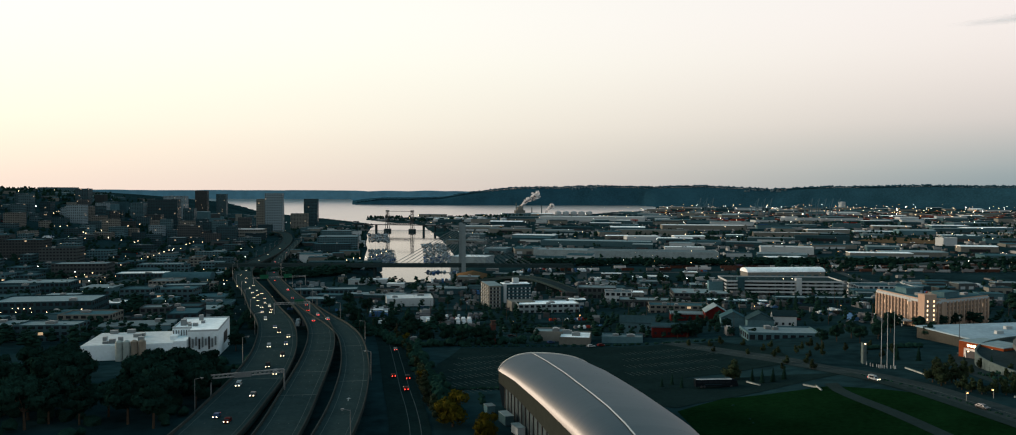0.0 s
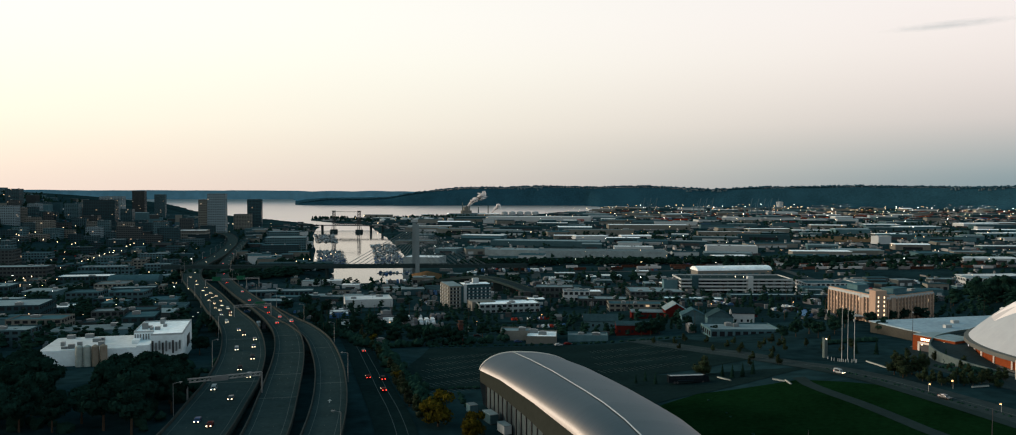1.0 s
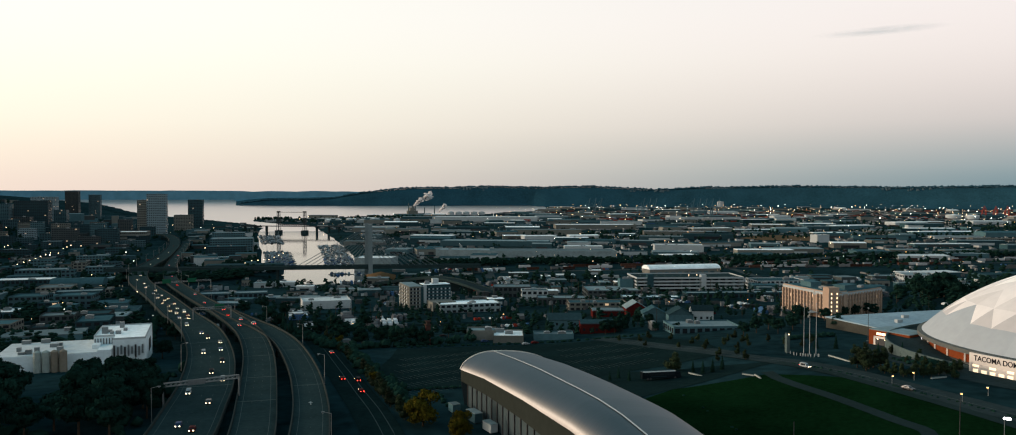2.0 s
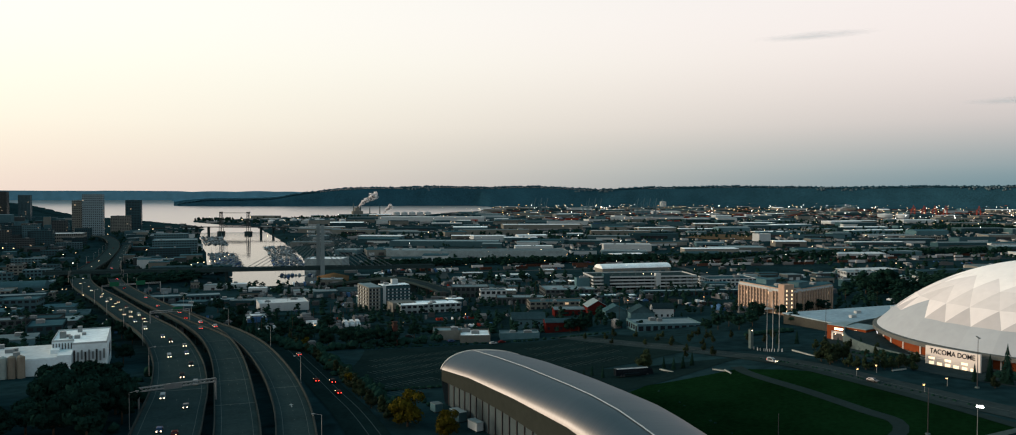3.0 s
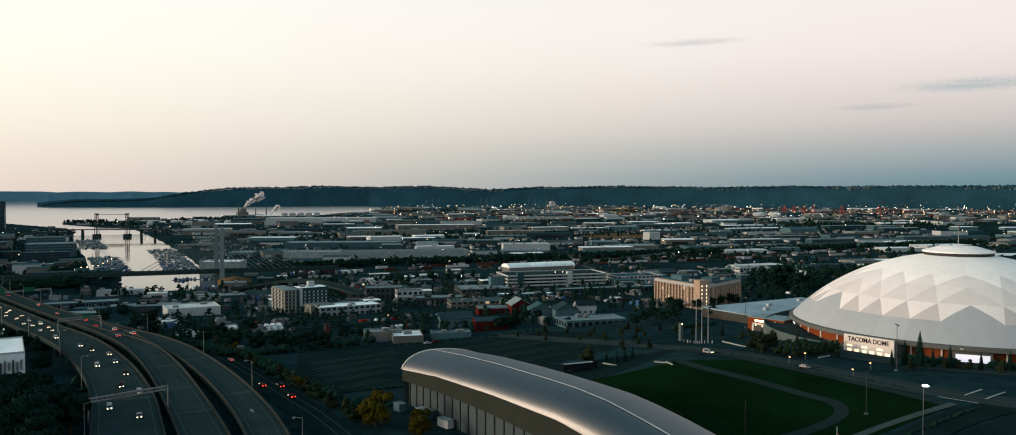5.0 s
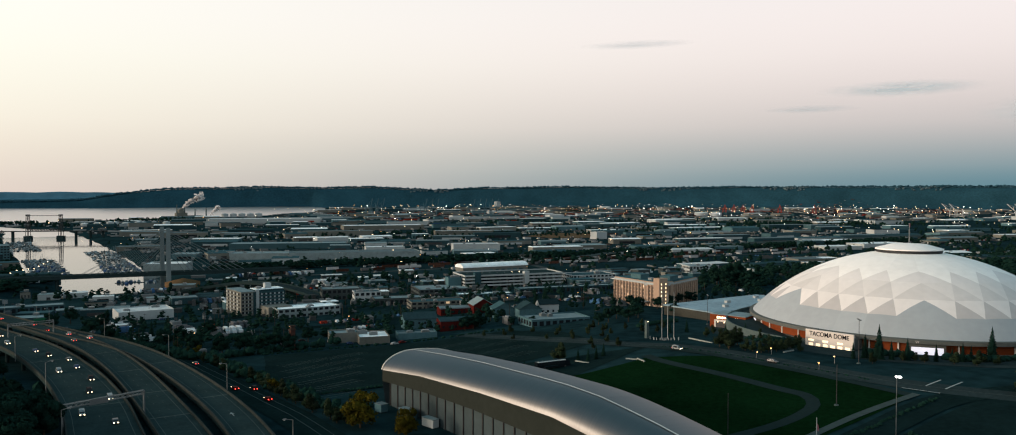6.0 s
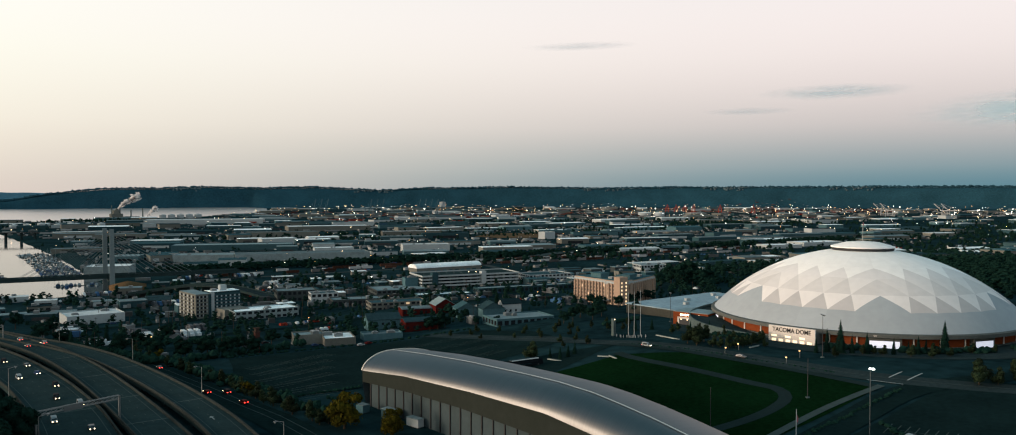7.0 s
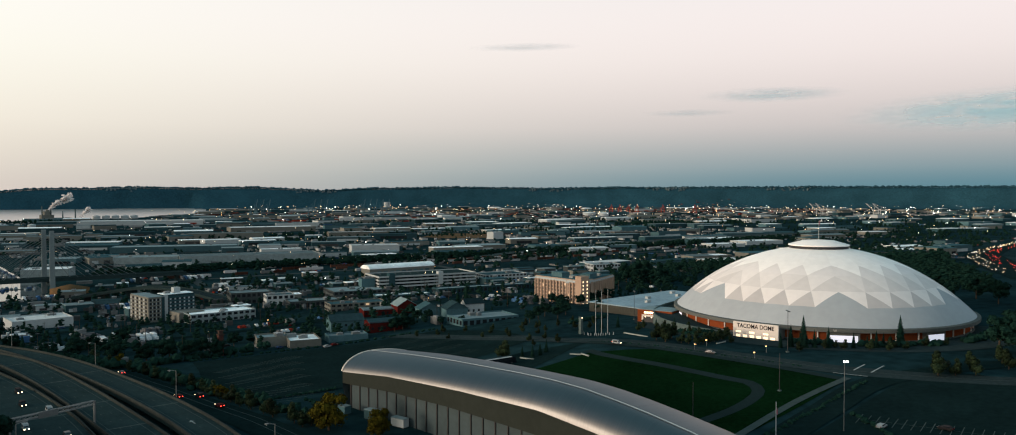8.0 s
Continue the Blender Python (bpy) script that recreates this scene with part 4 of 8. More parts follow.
# tops over the water of the towers that stand on the hillside
TOPS = {(-888, 2215): 95, (-1034, 2650): 102, (-1640, 3050): 131, (-1192, 3300): 120, (-1128, 3350): 106, (-1033, 1990): 62}
for name, x, y, w, d, h, rot, wall, roof, storeys, label in SOUTH_NAMES:
    if (x, y) in TOPS:
        h = max(14.0, TOPS[x, y] - land(x, y))
        storeys = int(h / 4)
    building(name, x, y, w, d, h, rot, wall, roof, label, storeys=storeys, lit=0.012)

# ---- surfaces round the museum and the arena ----
def sheet(name, left, right, material, label, category, lift=0.15, n=24, m=10, kind="structure"):
    """A piece of ground between two plan lines, lying on the land."""
    def walk_line(pts, u):
        P = [Vector(p) for p in pts]
        ln = [(b - a).length for a, b in zip(P, P[1:])]
        t = u * sum(ln)
        for a, b, d in zip(P, P[1:], ln):
            if t <= d + 1e-6:
                return a.lerp(b, t / d)
            t -= d
        return P[-1]
    rows = []
    for i in range(n + 1):
        a, b = walk_line(left, i / n), walk_line(right, i / n)
        rows.append([(p.x, p.y, land(p.x, p.y) + lift) for p in (a.lerp(b, j / m) for j in range(m + 1))])
    g = Geo().grid(rows)
    return structure(name, g, material, label, category, kind=kind)


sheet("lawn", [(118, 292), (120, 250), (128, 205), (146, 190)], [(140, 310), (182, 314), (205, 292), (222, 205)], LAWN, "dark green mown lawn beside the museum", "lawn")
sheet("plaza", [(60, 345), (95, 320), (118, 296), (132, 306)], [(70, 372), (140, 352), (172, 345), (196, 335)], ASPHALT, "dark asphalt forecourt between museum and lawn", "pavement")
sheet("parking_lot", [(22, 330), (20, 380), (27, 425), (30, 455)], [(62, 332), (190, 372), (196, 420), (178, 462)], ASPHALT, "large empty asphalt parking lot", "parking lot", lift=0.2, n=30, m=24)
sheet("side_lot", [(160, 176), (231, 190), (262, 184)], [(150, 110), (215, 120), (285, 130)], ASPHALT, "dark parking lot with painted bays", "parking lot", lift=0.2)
PATH_L = line([(p[0], p[1], 0) for p in [(184, 318), (182, 300), (187, 270), (191, 240), (193, 228), (188, 219), (178, 214), (160, 210), (135, 208)]], 4)
structure("garden_path", ribbon(PATH_L, -2.4, 2.4, 0.24, True), PATH, "pale curved footpath through the lawn", "path")
WALK_L = line([(196, 334, 0), (205, 292, 0), (212, 258, 0), (217, 232, 0), (221, 206, 0)], 5)
structure("pavement", ribbon(WALK_L, -2.6, 1.6, 0.3, True), PATH, "pale pavement along the arena street", "pavement")
DIAG_L = line([(128, 186, 0), (146, 191, 0), (184, 201, 0), (224, 206, 0)], 5)
structure("diagonal_walk", ribbon(DIAG_L, -1.5, 1.5, 0.32, True), KERB, "light concrete walk at the lawn's edge", "pavement")
ROAD_WORN = mat("road_worn", (0.024, 0.037, 0.039), 0.9, var=0.3, scale=0.6)
ROAD_D = line([(150, 470, 0), (176, 410, 0), (197, 345, 0), (211, 296, 0), (221, 256, 0), (229, 225, 0), (240, 200, 0), (262, 168, 0), (300, 130, 0)], 6)
structure("arena_street", ribbon(ROAD_D, -6.5, 6.5, 0.27, True), ROAD_WORN, "asphalt street curving past the arena", "road")
structure("lane_line", ribbon(ROAD_D, -0.15, 0.15, 0.33, True, 1), PAINT_WHITE, "faded white centre line of the street", "marking")
ROAD_C = line([(30, 200, 0), (25, 262, 0), (12, 334, 0), (0, 401, 0), (-14, 477, 0), (-40, 600, 0), (-75, 760, 0)], 6)
structure("side_street", ribbon(ROAD_C, -7, 7, 0.27, True), ASPHALT, "dark asphalt street below the ramp", "road")
for off in (-0.2, 3.5):
    structure("lane_line", ribbon(ROAD_C, off, off + 0.22, 0.33, True, 1), PAINT_WHITE, "worn white lane line on the street", "marking")
ROAD_26 = line([(142, 178, 0), (186, 189, 0), (226, 196, 0), (262, 190, 0), (310, 178, 0)], 6)
structure("cross_street", ribbon(ROAD_26, -6, 6, 0.26, True), ASPHALT, "dark cross street beside the lawn", "road")
for k, (x0, y0, x1, y1) in enumerate([(-300, 505, 250, 600), (-320, 600, 500, 745), (-200, 760, 520, 888), (-640, 905, -230, 975), (-700, 1190, -300, 1262), (300, 620, 470, 1120), (120, 600, 92, 980), (-330, 520, -440, 1180), (-250, 470, -345, 1500), (-430, 700, -700, 2050)]):
    LN = line([(x0, y0, 0), ((x0 + x1) / 2, (y0 + y1) / 2, 0), (x1, y1, 0)], 12)
    structure("city_street", ribbon(LN, -5.5, 5.5, 0.3, True), ASPHALT, "straight asphalt city street between blocks", "road")

ring_rows = []
for k in range(49):
    a = radians(FACE - 95 + 185 * k / 48)
    ring_rows.append([(DOME[0] + r * math.cos(a), DOME[1] + r * math.sin(a), land(DOME[0] + r * math.cos(a), DOME[1] + r * math.sin(a)) + 0.18) for r in (76, 84, 92, 100, 106)])
structure("forecourt", Geo().grid(ring_rows), ROAD_WORN, "worn paved forecourt round the arena", "pavement")
ramp_wall = []
for k in range(25):
    u = k / 24
    a = radians(FACE - 92 + 66 * u)
    r, top = 84 + 13 * math.sin(math.pi * min(1.0, u * 1.1)), 5.2 * (1 - u) + 0.6
    x, y = DOME[0] + r * math.cos(a), DOME[1] + r * math.sin(a)
    x2, y2 = DOME[0] + (r - 0.7) * math.cos(a), DOME[1] + (r - 0.7) * math.sin(a)
    ramp_wall.append([(x, y, land(x, y) - 1), (x, y, 45 + top), (x2, y2, 45 + top), (x2, y2, land(x2, y2) - 1)])
structure("curved_wall", Geo().grid(ramp_wall), CONCRETE_LIGHT, "curved concrete ramp wall beside the arena", "wall")
ramp_floor = []
for k in range(25):
    u = k / 24
    a = radians(FACE - 92 + 66 * u)
    r, top = 84 + 13 * math.sin(math.pi * min(1.0, u * 1.1)), 5.2 * (1 - u) - 0.4
    ramp_floor.append([(DOME[0] + q * math.cos(a), DOME[1] + q * math.sin(a), 45 + max(0.25, top)) for q in (79, r - 0.7)])
structure("ramp_floor", Geo().grid(ramp_floor), ROAD_WORN, "paved pedestrian ramp rising to the arena", "ramp")

# parking bays: a spine line with bay lines to both sides, one mesh a row
def bay_row(x0, y0, x1, y1, deep=5.0, step=2.75, spine=True):
    g, ln = Geo(), math.hypot(x1 - x0, y1 - y0)
    ux, uy = (x1 - x0) / ln, (y1 - y0) / ln

    def strip(ax, ay, bx, by, w):
        d = math.hypot(bx - ax, by - ay)
        nx, ny = -(by - ay) / d * w, (bx - ax) / d * w
        n = max(1, int(d / 6))
        g.grid([[(ax + (bx - ax) * i / n + s * nx, ay + (by - ay) * i / n + s * ny, land(ax + (bx - ax) * i / n, ay + (by - ay) * i / n) + 0.28) for s in (1, -1)] for i in range(n + 1)])
    if spine:
        strip(x0, y0, x1, y1, 0.1)
    for k in range(int(ln / step) + 1):
        x, y = x0 + ux * step * k, y0 + uy * step * k
        strip(x + uy * deep, y - ux * deep, x - uy * deep, y + ux * deep, 0.13)
    structure("bay_lines", g, BAY_PAINT, "faded white parking bay lines on the lot", "marking")


BAY_PAINT = mat("bay_paint", (0.06, 0.08, 0.078), 0.85, var=0.4, scale=2)
for k in range(6):
    bay_row(27 + 1.2 * k, 318 + 18.6 * k, 52 + 5.5 * k, 333.5 + 20.4 * k, spine=False, deep=4.4)
for k in range(4):
    bay_row(112 + 2.0 * k, 366 + 21 * k, 156 + 5.0 * k, 379 + 21 * k, spine=False, deep=4.6)
bay_row(187, 176, 203, 134)
cross = Geo()
for (ax, ay), (bx, by) in (((235, 211), (247, 214)), ((237, 204.5), (251, 208)), ((226, 214), (231, 202))):
    d = math.hypot(bx - ax, by - ay)
    nx, ny = -(by - ay) / d * 0.3, (bx - ax) / d * 0.3
    cross.grid([[(ax + (bx - ax) * i / 4 + s * nx, ay + (by - ay) * i / 4 + s * ny, land(ax + (bx - ax) * i / 4, ay + (by - ay) * i / 4) + 0.36) for s in (1, -1)] for i in range(5)])
structure("crossing_lines", cross, mat("fresh_paint", (0.3, 0.33, 0.33), 0.8, var=0.3, scale=3), "white crossing lines on the arena street", "marking")


# ---- hero buildings of the district ----
HOTEL = mat("hotel_stucco", (0.34, 0.25, 0.19), 0.85, var=0.1)

STAIR_LIT = mat("stair_lit", (0.6, 0.5, 0.4), 0.6, emit=(1.0, 0.66, 0.36), power=2.4)
HOTEL_GLASS = mat("hotel_glass", (0.07, 0.06, 0.055), 0.4, var=0.3, object_var=0.4, spec=0.2)


def build_hotel():
    ob = thing("hotel", 305, 481, 35.5, 5, "six-storey tan hotel with pilasters and a lit stair tower", "hotel")
    H = 18.8
    win = Geo().box(-0.85, -0.05, 0, 0.85, 0.15, 1.7).mesh("window", HOTEL_GLASS)
    glow = Geo().box(-0.85, -0.05, 0, 0.85, 0.15, 1.7).mesh("window", LIT_WARM)
    fin = Geo().box(-0.55, -0.9, -3, 0.55, 0.1, H - 2.4).mesh("pilaster", HOTEL)
    rnd = random.Random(5)

    def wing(m, ln, deep, top):
        def put(name, g, material, label=""):
            o = part(name, g, material, ob, label)
            o.matrix_basis = m
        put("wing", Geo().box(0, 0, -4, ln, deep, top), HOTEL)
        put("roof", Geo().box(0.4, 0.4, top, ln - 0.4, deep - 0.4, top + 0.25), ROOF_GREY)
        put("cornice", Geo().box(-0.5, -0.5, top - 2.2, ln + 0.5, deep + 0.5, top - 0.7), WALL_WHITE, "pale cornice band")
        put("penthouse", Geo().box(ln * 0.3, 4, top, ln * 0.55, deep - 4, top + 3.2).box(ln * 0.3 - 0.4, 3.6, top + 3.2, ln * 0.55 + 0.4, deep - 3.6, top + 3.6), WALL_GREY)
        put("roof_unit", Geo().box(ln * 0.7, 5, top, ln * 0.7 + 4, 8, top + 1.8), METAL)
        n = int(ln / 3.6)
        for k in range(n + 1):
            o = part("pilaster", fin, None, ob)
            o.matrix_basis = m @ pose(0.3 + k * (ln - 0.6) / n, 0, 0)
        for k in range(n):
            for s in range(6):
                o = part("window", glow if rnd.random() < 0.04 else win, None, ob)
                o.matrix_basis = m @ pose(0.3 + (k + 0.5) * (ln - 0.6) / n, 0, 0.5 + 2.65 * s)
    wing(pose(0, 52, 0, 0, 0, -90), 48, 16, H)
    wing(pose(6, 0.5, 0, 0, 0, 25), 57, 16, H - 1)
    part("stair_tower", Geo().box(-1, -1.5, -4, 6.5, 5, H + 3), HOTEL, ob)
    for s in range(7):
        for k in (0, 2):
            part("stair_window", Geo().box(0.6 + 2.0 * k, -1.6, 0.9 + 2.7 * s, 1.3 + 2.0 * k, -1.4, 2.1 + 2.7 * s), STAIR_LIT, ob, "warmly lit stair window")
    part("porch", Geo().box(-8, 10, 4, -0.6, 24, 4.6).box(-7.8, 10.4, -3, -7.2, 11, 4).box(-7.8, 23, -3, -7.2, 23.6, 4), WALL_WHITE, ob)


build_hotel()


def build_garage():
    ob = thing("parking_garage", 256, 735, 24.0, -4, "four-level white concrete parking garage", "parking garage")
    W, D = 104.0, 42.0
    for s in range(5):
        z = 3.2 * s
        part("floor_slab", Geo().box(0.3, 0.3, z - 0.4, W - 0.3, D - 0.3, z), CONCRETE, ob)
        if s:
            for a in ((0, 0, W, 0.3), (0, D - 0.3, W, D), (0, 0.3, 0.3, D - 0.3), (W - 0.3, 0.3, W, D - 0.3)):
                part("spandrel", Geo().box(a[0], a[1], z - 0.6, a[2], a[3], z + 1.0), WALL_WHITE, ob)
    for k in range(15):
        part("column", Geo().box(k * 7.35, 0.35, -3, k * 7.1 + 0.7, 1.0, 12.6), CONCRETE_LIGHT, ob)
    for k in range(7):
        part("column", Geo().box(0.35, k * 6.8, -3, 1.0, k * 6.8 + 0.7, 12.6), CONCRETE_LIGHT, ob)
    part("stair_tower", Geo().box(10, -1.2, -3, 16, 6, 16.2), WALL_DARK, ob)
    part("stair_tower", Geo().box(62, -1.0, -3, 67, 5, 16.0), WALL_WHITE, ob)
    for k in range(9):
        part("wall_lamp", Geo().box(8 + 8 * k, 20, 13.6, 8.5 + 8 * k, 20.5, 14.0).tube((8.25 + 8 * k, 20.25, 12.8), (8.25 + 8 * k, 20.25, 13.7), 0.08, n=5), LAMP_WARM if k in (6, 7) else METAL, ob)
    part("core", Geo().box(16, 18, -1, W - 8, D - 6, 12.2), WALL_DARK, ob, "dark inner ramps")


build_garage()


def vaulted(name, x, y, z, rot, W, D, h, rise, wall, roof, label):
    """A hall under one long barrel roof."""
    ob = thing(name, x, y, z, rot, label, "hall")
    part("wall", Geo().box(0, 0, -3, W, D, h), wall, ob)
    rows = []
    for k in range(13):
        a = math.pi * k / 12
        rows.append([(-0.6, D / 2 - (D / 2 + 0.6) * math.cos(a), h + rise * math.sin(a)), (W + 0.6, D / 2 - (D / 2 + 0.6) * math.cos(a), h + rise * math.sin(a))])
    g = Geo().grid(rows)
    g.add([r[0] for r in rows], [tuple(range(12, -1, -1))])
    g.add([r[1] for r in rows], [tuple(range(13))])
    part("roof", g, roof, ob)
    for k in range(int(W / 9)):
        part("door_panel", Geo().box(2 + 9 * k, -0.1, 0, 8 + 9 * k, 0.1, h * 0.7), WALL_GREY, ob)
    return ob


vaulted("train_hall", 348, 978, 9.8, 5, 97, 24, 11, 5, WALL_TAN, ROOF_WHITE, "long hall with pale barrel roof by the tracks")
vaulted("arched_hall", -326, 892, 12.5, 8, 50, 26, 8, 6, WALL_GREY, ROOF_GREY, "grey hall with low arched roof")


def build_midrise():
    ob = thing("corner_hotel", 41, 673, 20.0, 13, "six-storey white and dark corner hotel", "hotel")
    part("west_wing", Geo().box(0, 0, -3, 12, 36, 19), WALL_TAN, ob)
    part("front_wing", Geo().box(12, 1, -3, 36, 15, 20), WALL_DARK, ob)
    part("corner_strip", Geo().box(11.9, 0.6, 0, 15, 0.9, 20.4), WALL_WHITE, ob, "white strip up the corner")
    part("dark_cladding", Geo().box(15, 0.8, 3, 36.2, 1.0, 18.6), WALL_DARK, ob, "dark cladding panel")
    part("side_cladding", Geo().box(9.9, -0.2, -3, 12.2, 0.05, 18.6), WALL_DARK, ob, "dark cladding strip")
    part("roof", Geo().box(0.4, 0.4, 19, 11.6, 35.6, 19.25), ROOF_PALE, ob)
    part("roof", Geo().box(12.4, 1.4, 20, 35.6, 14.6, 20.25), ROOF_WHITE, ob)
    part("lift_tower", Geo().box(22, 6, 20, 27, 11, 24.5), WALL_WHITE, ob)
    part("roof_unit", Geo().box(15, 6, 20, 19, 9, 22), METAL, ob)
    pale = Geo().box(-0.55, -0.06, 0, 0.55, 0.1, 1.3).mesh("window", WALL_WHITE)
    dark = Geo().box(-0.5, -0.06, 0, 0.5, 0.1, 1.3).mesh("window", GLASS_DARK)
    wide_dark = Geo().box(-1.3, -0.08, 0, 1.3, 0.1, 1.9).mesh("window", GLASS_DARK)
    wide_pale = Geo().box(-1.0, -0.08, 0, 1.0, 0.1, 1.7).mesh("window", WALL_WHITE)
    for s in range(5):
        for k in range(6):
            o = part("window", dark, None, ob)
            o.matrix_basis = pose(15.5 + 3.6 * k, 0.72, 5.0 + 2.7 * s)
            o = part("panel", pale, None, ob, "white panel beside a window")
            o.matrix_basis = pose(17.2 + 3.6 * k, 0.76, 5.0 + 2.7 * s)
    for s in range(6):
        for k in range(8):
            o = part("window", wide_dark if k % 2 else wide_pale, None, ob)
            o.matrix_basis = pose(0, 34 - 4.2 * k, 1.5 + 2.9 * s, 0, 0, -90)
        for k in range(3):
            o = part("window", wide_dark, None, ob)
            o.matrix_basis = pose(1.6 + 2.9 * k, 0.0, 1.5 + 2.9 * s) @ Matrix.Diagonal((0.62, 1, 1, 1))
            o = part("panel", pale, None, ob, "white panel beside a window")
            o.matrix_basis = pose(3.05 + 2.9 * k, 0.0, 1.6 + 2.9 * s) @ Matrix.Diagonal((0.5, 1, 1.2, 1))
    part("annex", Geo().box(14, -22, -3, 34, -4, 8).box(14.3, -21.7, 8, 33.7, -4.3, 8.2), WALL_TAN, ob, "low tan corner annex")
    for k in range(5):
        part("shop_window", Geo().box(15 + 3.8 * k, -22.1, 0.6, 17.6 + 3.8 * k, -21.9, 3.4), GLASS_DARK if k != 3 else LAMP_RED, ob)


build_midrise()


SILO_PALE = mat("silo_pale", (0.27, 0.31, 0.29), 0.75, var=0.2, object_var=0.1)
SILO = mat("silo_tan", (0.22, 0.19, 0.15), 0.8, var=0.2, object_var=0.15)
PLANT = mat("plant_white", (0.58, 0.66, 0.69), 0.75, var=0.12, scale=0.8)


def build_white_plant():
    ob = thing("white_plant", -113, 397, 29.5, 12, "white industrial building in two blocks with silos", "factory")
    part("low_block", Geo().box(-42, 14, -4, 2, 52, 10.5), PLANT, ob)
    part("low_roof", Geo().box(-41.5, 14.5, 10.5, 1.5, 51.5, 10.8), ROOF_WHITE, ob)
    part("middle_block", Geo().box(2, 14, -4, 8, 31, 11.6).box(-1.6, 24, 10.8, 2, 31, 12.6), PLANT, ob)
    part("tall_block", Geo().prism([(-1.6, 31), (8, 31), (8, 20), (23, 20), (23, 65), (-1.6, 65)], -4, 15.2), PLANT, ob)
    part("parapet", Geo().box(8, 20, 15.2, 23, 20.4, 16.1).box(22.6, 20.4, 15.2, 23, 64.6, 16.1).box(-1.6, 64.6, 15.2, 23, 65, 16.1).box(-1.6, 31, 15.2, -1.2, 64.6, 16.1).box(-1.2, 31, 15.2, 8, 31.4, 16.1), WALL_WHITE, ob)
    part("tall_roof", Geo().prism([(-1.2, 31.4), (8.2, 31.4), (8.2, 20.4), (22.6, 20.4), (22.6, 64.6), (-1.2, 64.6)], 15.2, 15.45), ROOF_WHITE, ob)
    for k in range(9):
        part("wall_duct", Geo().box(8.4 + 1.6 * k, 19.2, 6 + (k % 3), 9.2 + 1.6 * k, 20, 12.5 - (k % 2)), METAL_DARK if k % 3 == 0 else METAL, ob)
    for k in range(4):
        part("silo", Geo().tube((-23 + 3.6 * k, 11, -4), (-23 + 3.6 * k, 11, 12.8), 1.75, n=16).tube((-23 + 3.6 * k, 11, 12.8), (-23 + 3.6 * k, 11, 13.6), 1.75, 0.4, n=16), SILO if k > 1 else SILO_PALE, ob, "tall tan steel silo" if k > 1 else "tall pale steel silo")
    rnd = random.Random(11)
    for k in range(9):
        x, y = rnd.uniform(-38, -2), rnd.uniform(17, 48)
        part("roof_unit", Geo().box(x, y, 10.8, x + rnd.uniform(1.5, 4), y + rnd.uniform(1.5, 3), 10.8 + rnd.uniform(1, 2.4)), METAL, ob)
    for k in range(6):
        x, y = rnd.uniform(1, 18), rnd.uniform(34, 60)
        part("roof_unit", Geo().box(x, y, 15.4, x + rnd.uniform(1.5, 3), y + rnd.uniform(1.5, 3), 15.4 + rnd.uniform(1, 3.4)), METAL, ob)
    for k in range(7):
        part("pipe", Geo().tube((-1 + 1.3 * k, 30.8, 4), (-1 + 1.3 * k, 30.8, 14.5), 0.22, n=6), METAL_DARK, ob)
    part("dock_opening", Geo().box(-34, 13.9, -2, -22, 14.1, 2.4), METAL_DARK, ob)
    part("dock_lamp", Geo().box(-30, 13.6, 2.4, -29, 14, 2.8), LAMP_WARM, ob)
    part("side_opening", Geo().box(22.9, 40, 5, 23.1, 54, 11), METAL_DARK, ob, "dark loading opening")


build_white_plant()


def build_exhibition_hall():
    ob = thing("exhibition_hall", 327, 424, 36.6, 10, "long tan exhibition hall with pale flat roof", "hall")
    part("wall", Geo().box(-46, -21, -3, 46, 21, 8.8), mat("hall_block", (0.05, 0.052, 0.045), 0.9, var=0.2, scale=1.0), ob)
    part("roof", Geo().box(-46.5, -21.5, 8.8, 46.5, 21.5, 9.4), mat("hall_roof", (0.24, 0.33, 0.38), 0.8, var=0.25, scale=0.5), ob)
    for x, y in ((-22, -9), (-6, 3), (20, -3), (30, 9)):
        part("roof_unit", Geo().box(x - 1.9, y - 1.1, 9.4, x + 1.9, y + 1.1, 11.0), WALL_WHITE, ob)
    front = thing("entrance_pavilion", 271, 366, 41.8, -68, "rust-red entrance pavilion with lit sign", "pavilion")
    part("block", Geo().box(-11, 0, -3, 11, 9, 7.2), RUST, front)
    part("roof", Geo().box(-11, 0.2, 7.2, 11, 16, 7.5), ROOF_PALE, front)
    part("portal_frame", Geo().box(-8.2, -0.25, -2, -7.2, 0.1, 4.4).box(7.2, -0.25, -2, 8.2, 0.1, 4.4).box(-8.2, -0.25, 3.4, 8.2, 0.1, 4.4), SIGN_FACE, front, "pale portal frame")
    part("opening", Geo().box(-7.2, -0.1, -2, 7.2, 0.1, 3.4), METAL_DARK, front)
    letters("lettering", "EXHIBITION HALL", 1.6, 13.0, LAMP_WARM, pose(0, -0.15, 5.6), front, "glowing capital letters")
    for k in range(4):
        part("lamp", Geo().box(-6 + 4 * k, -0.5, 2.9, -5.6 + 4 * k, -0.2, 3.2), LAMP_WARM, front)


build_exhibition_hall()


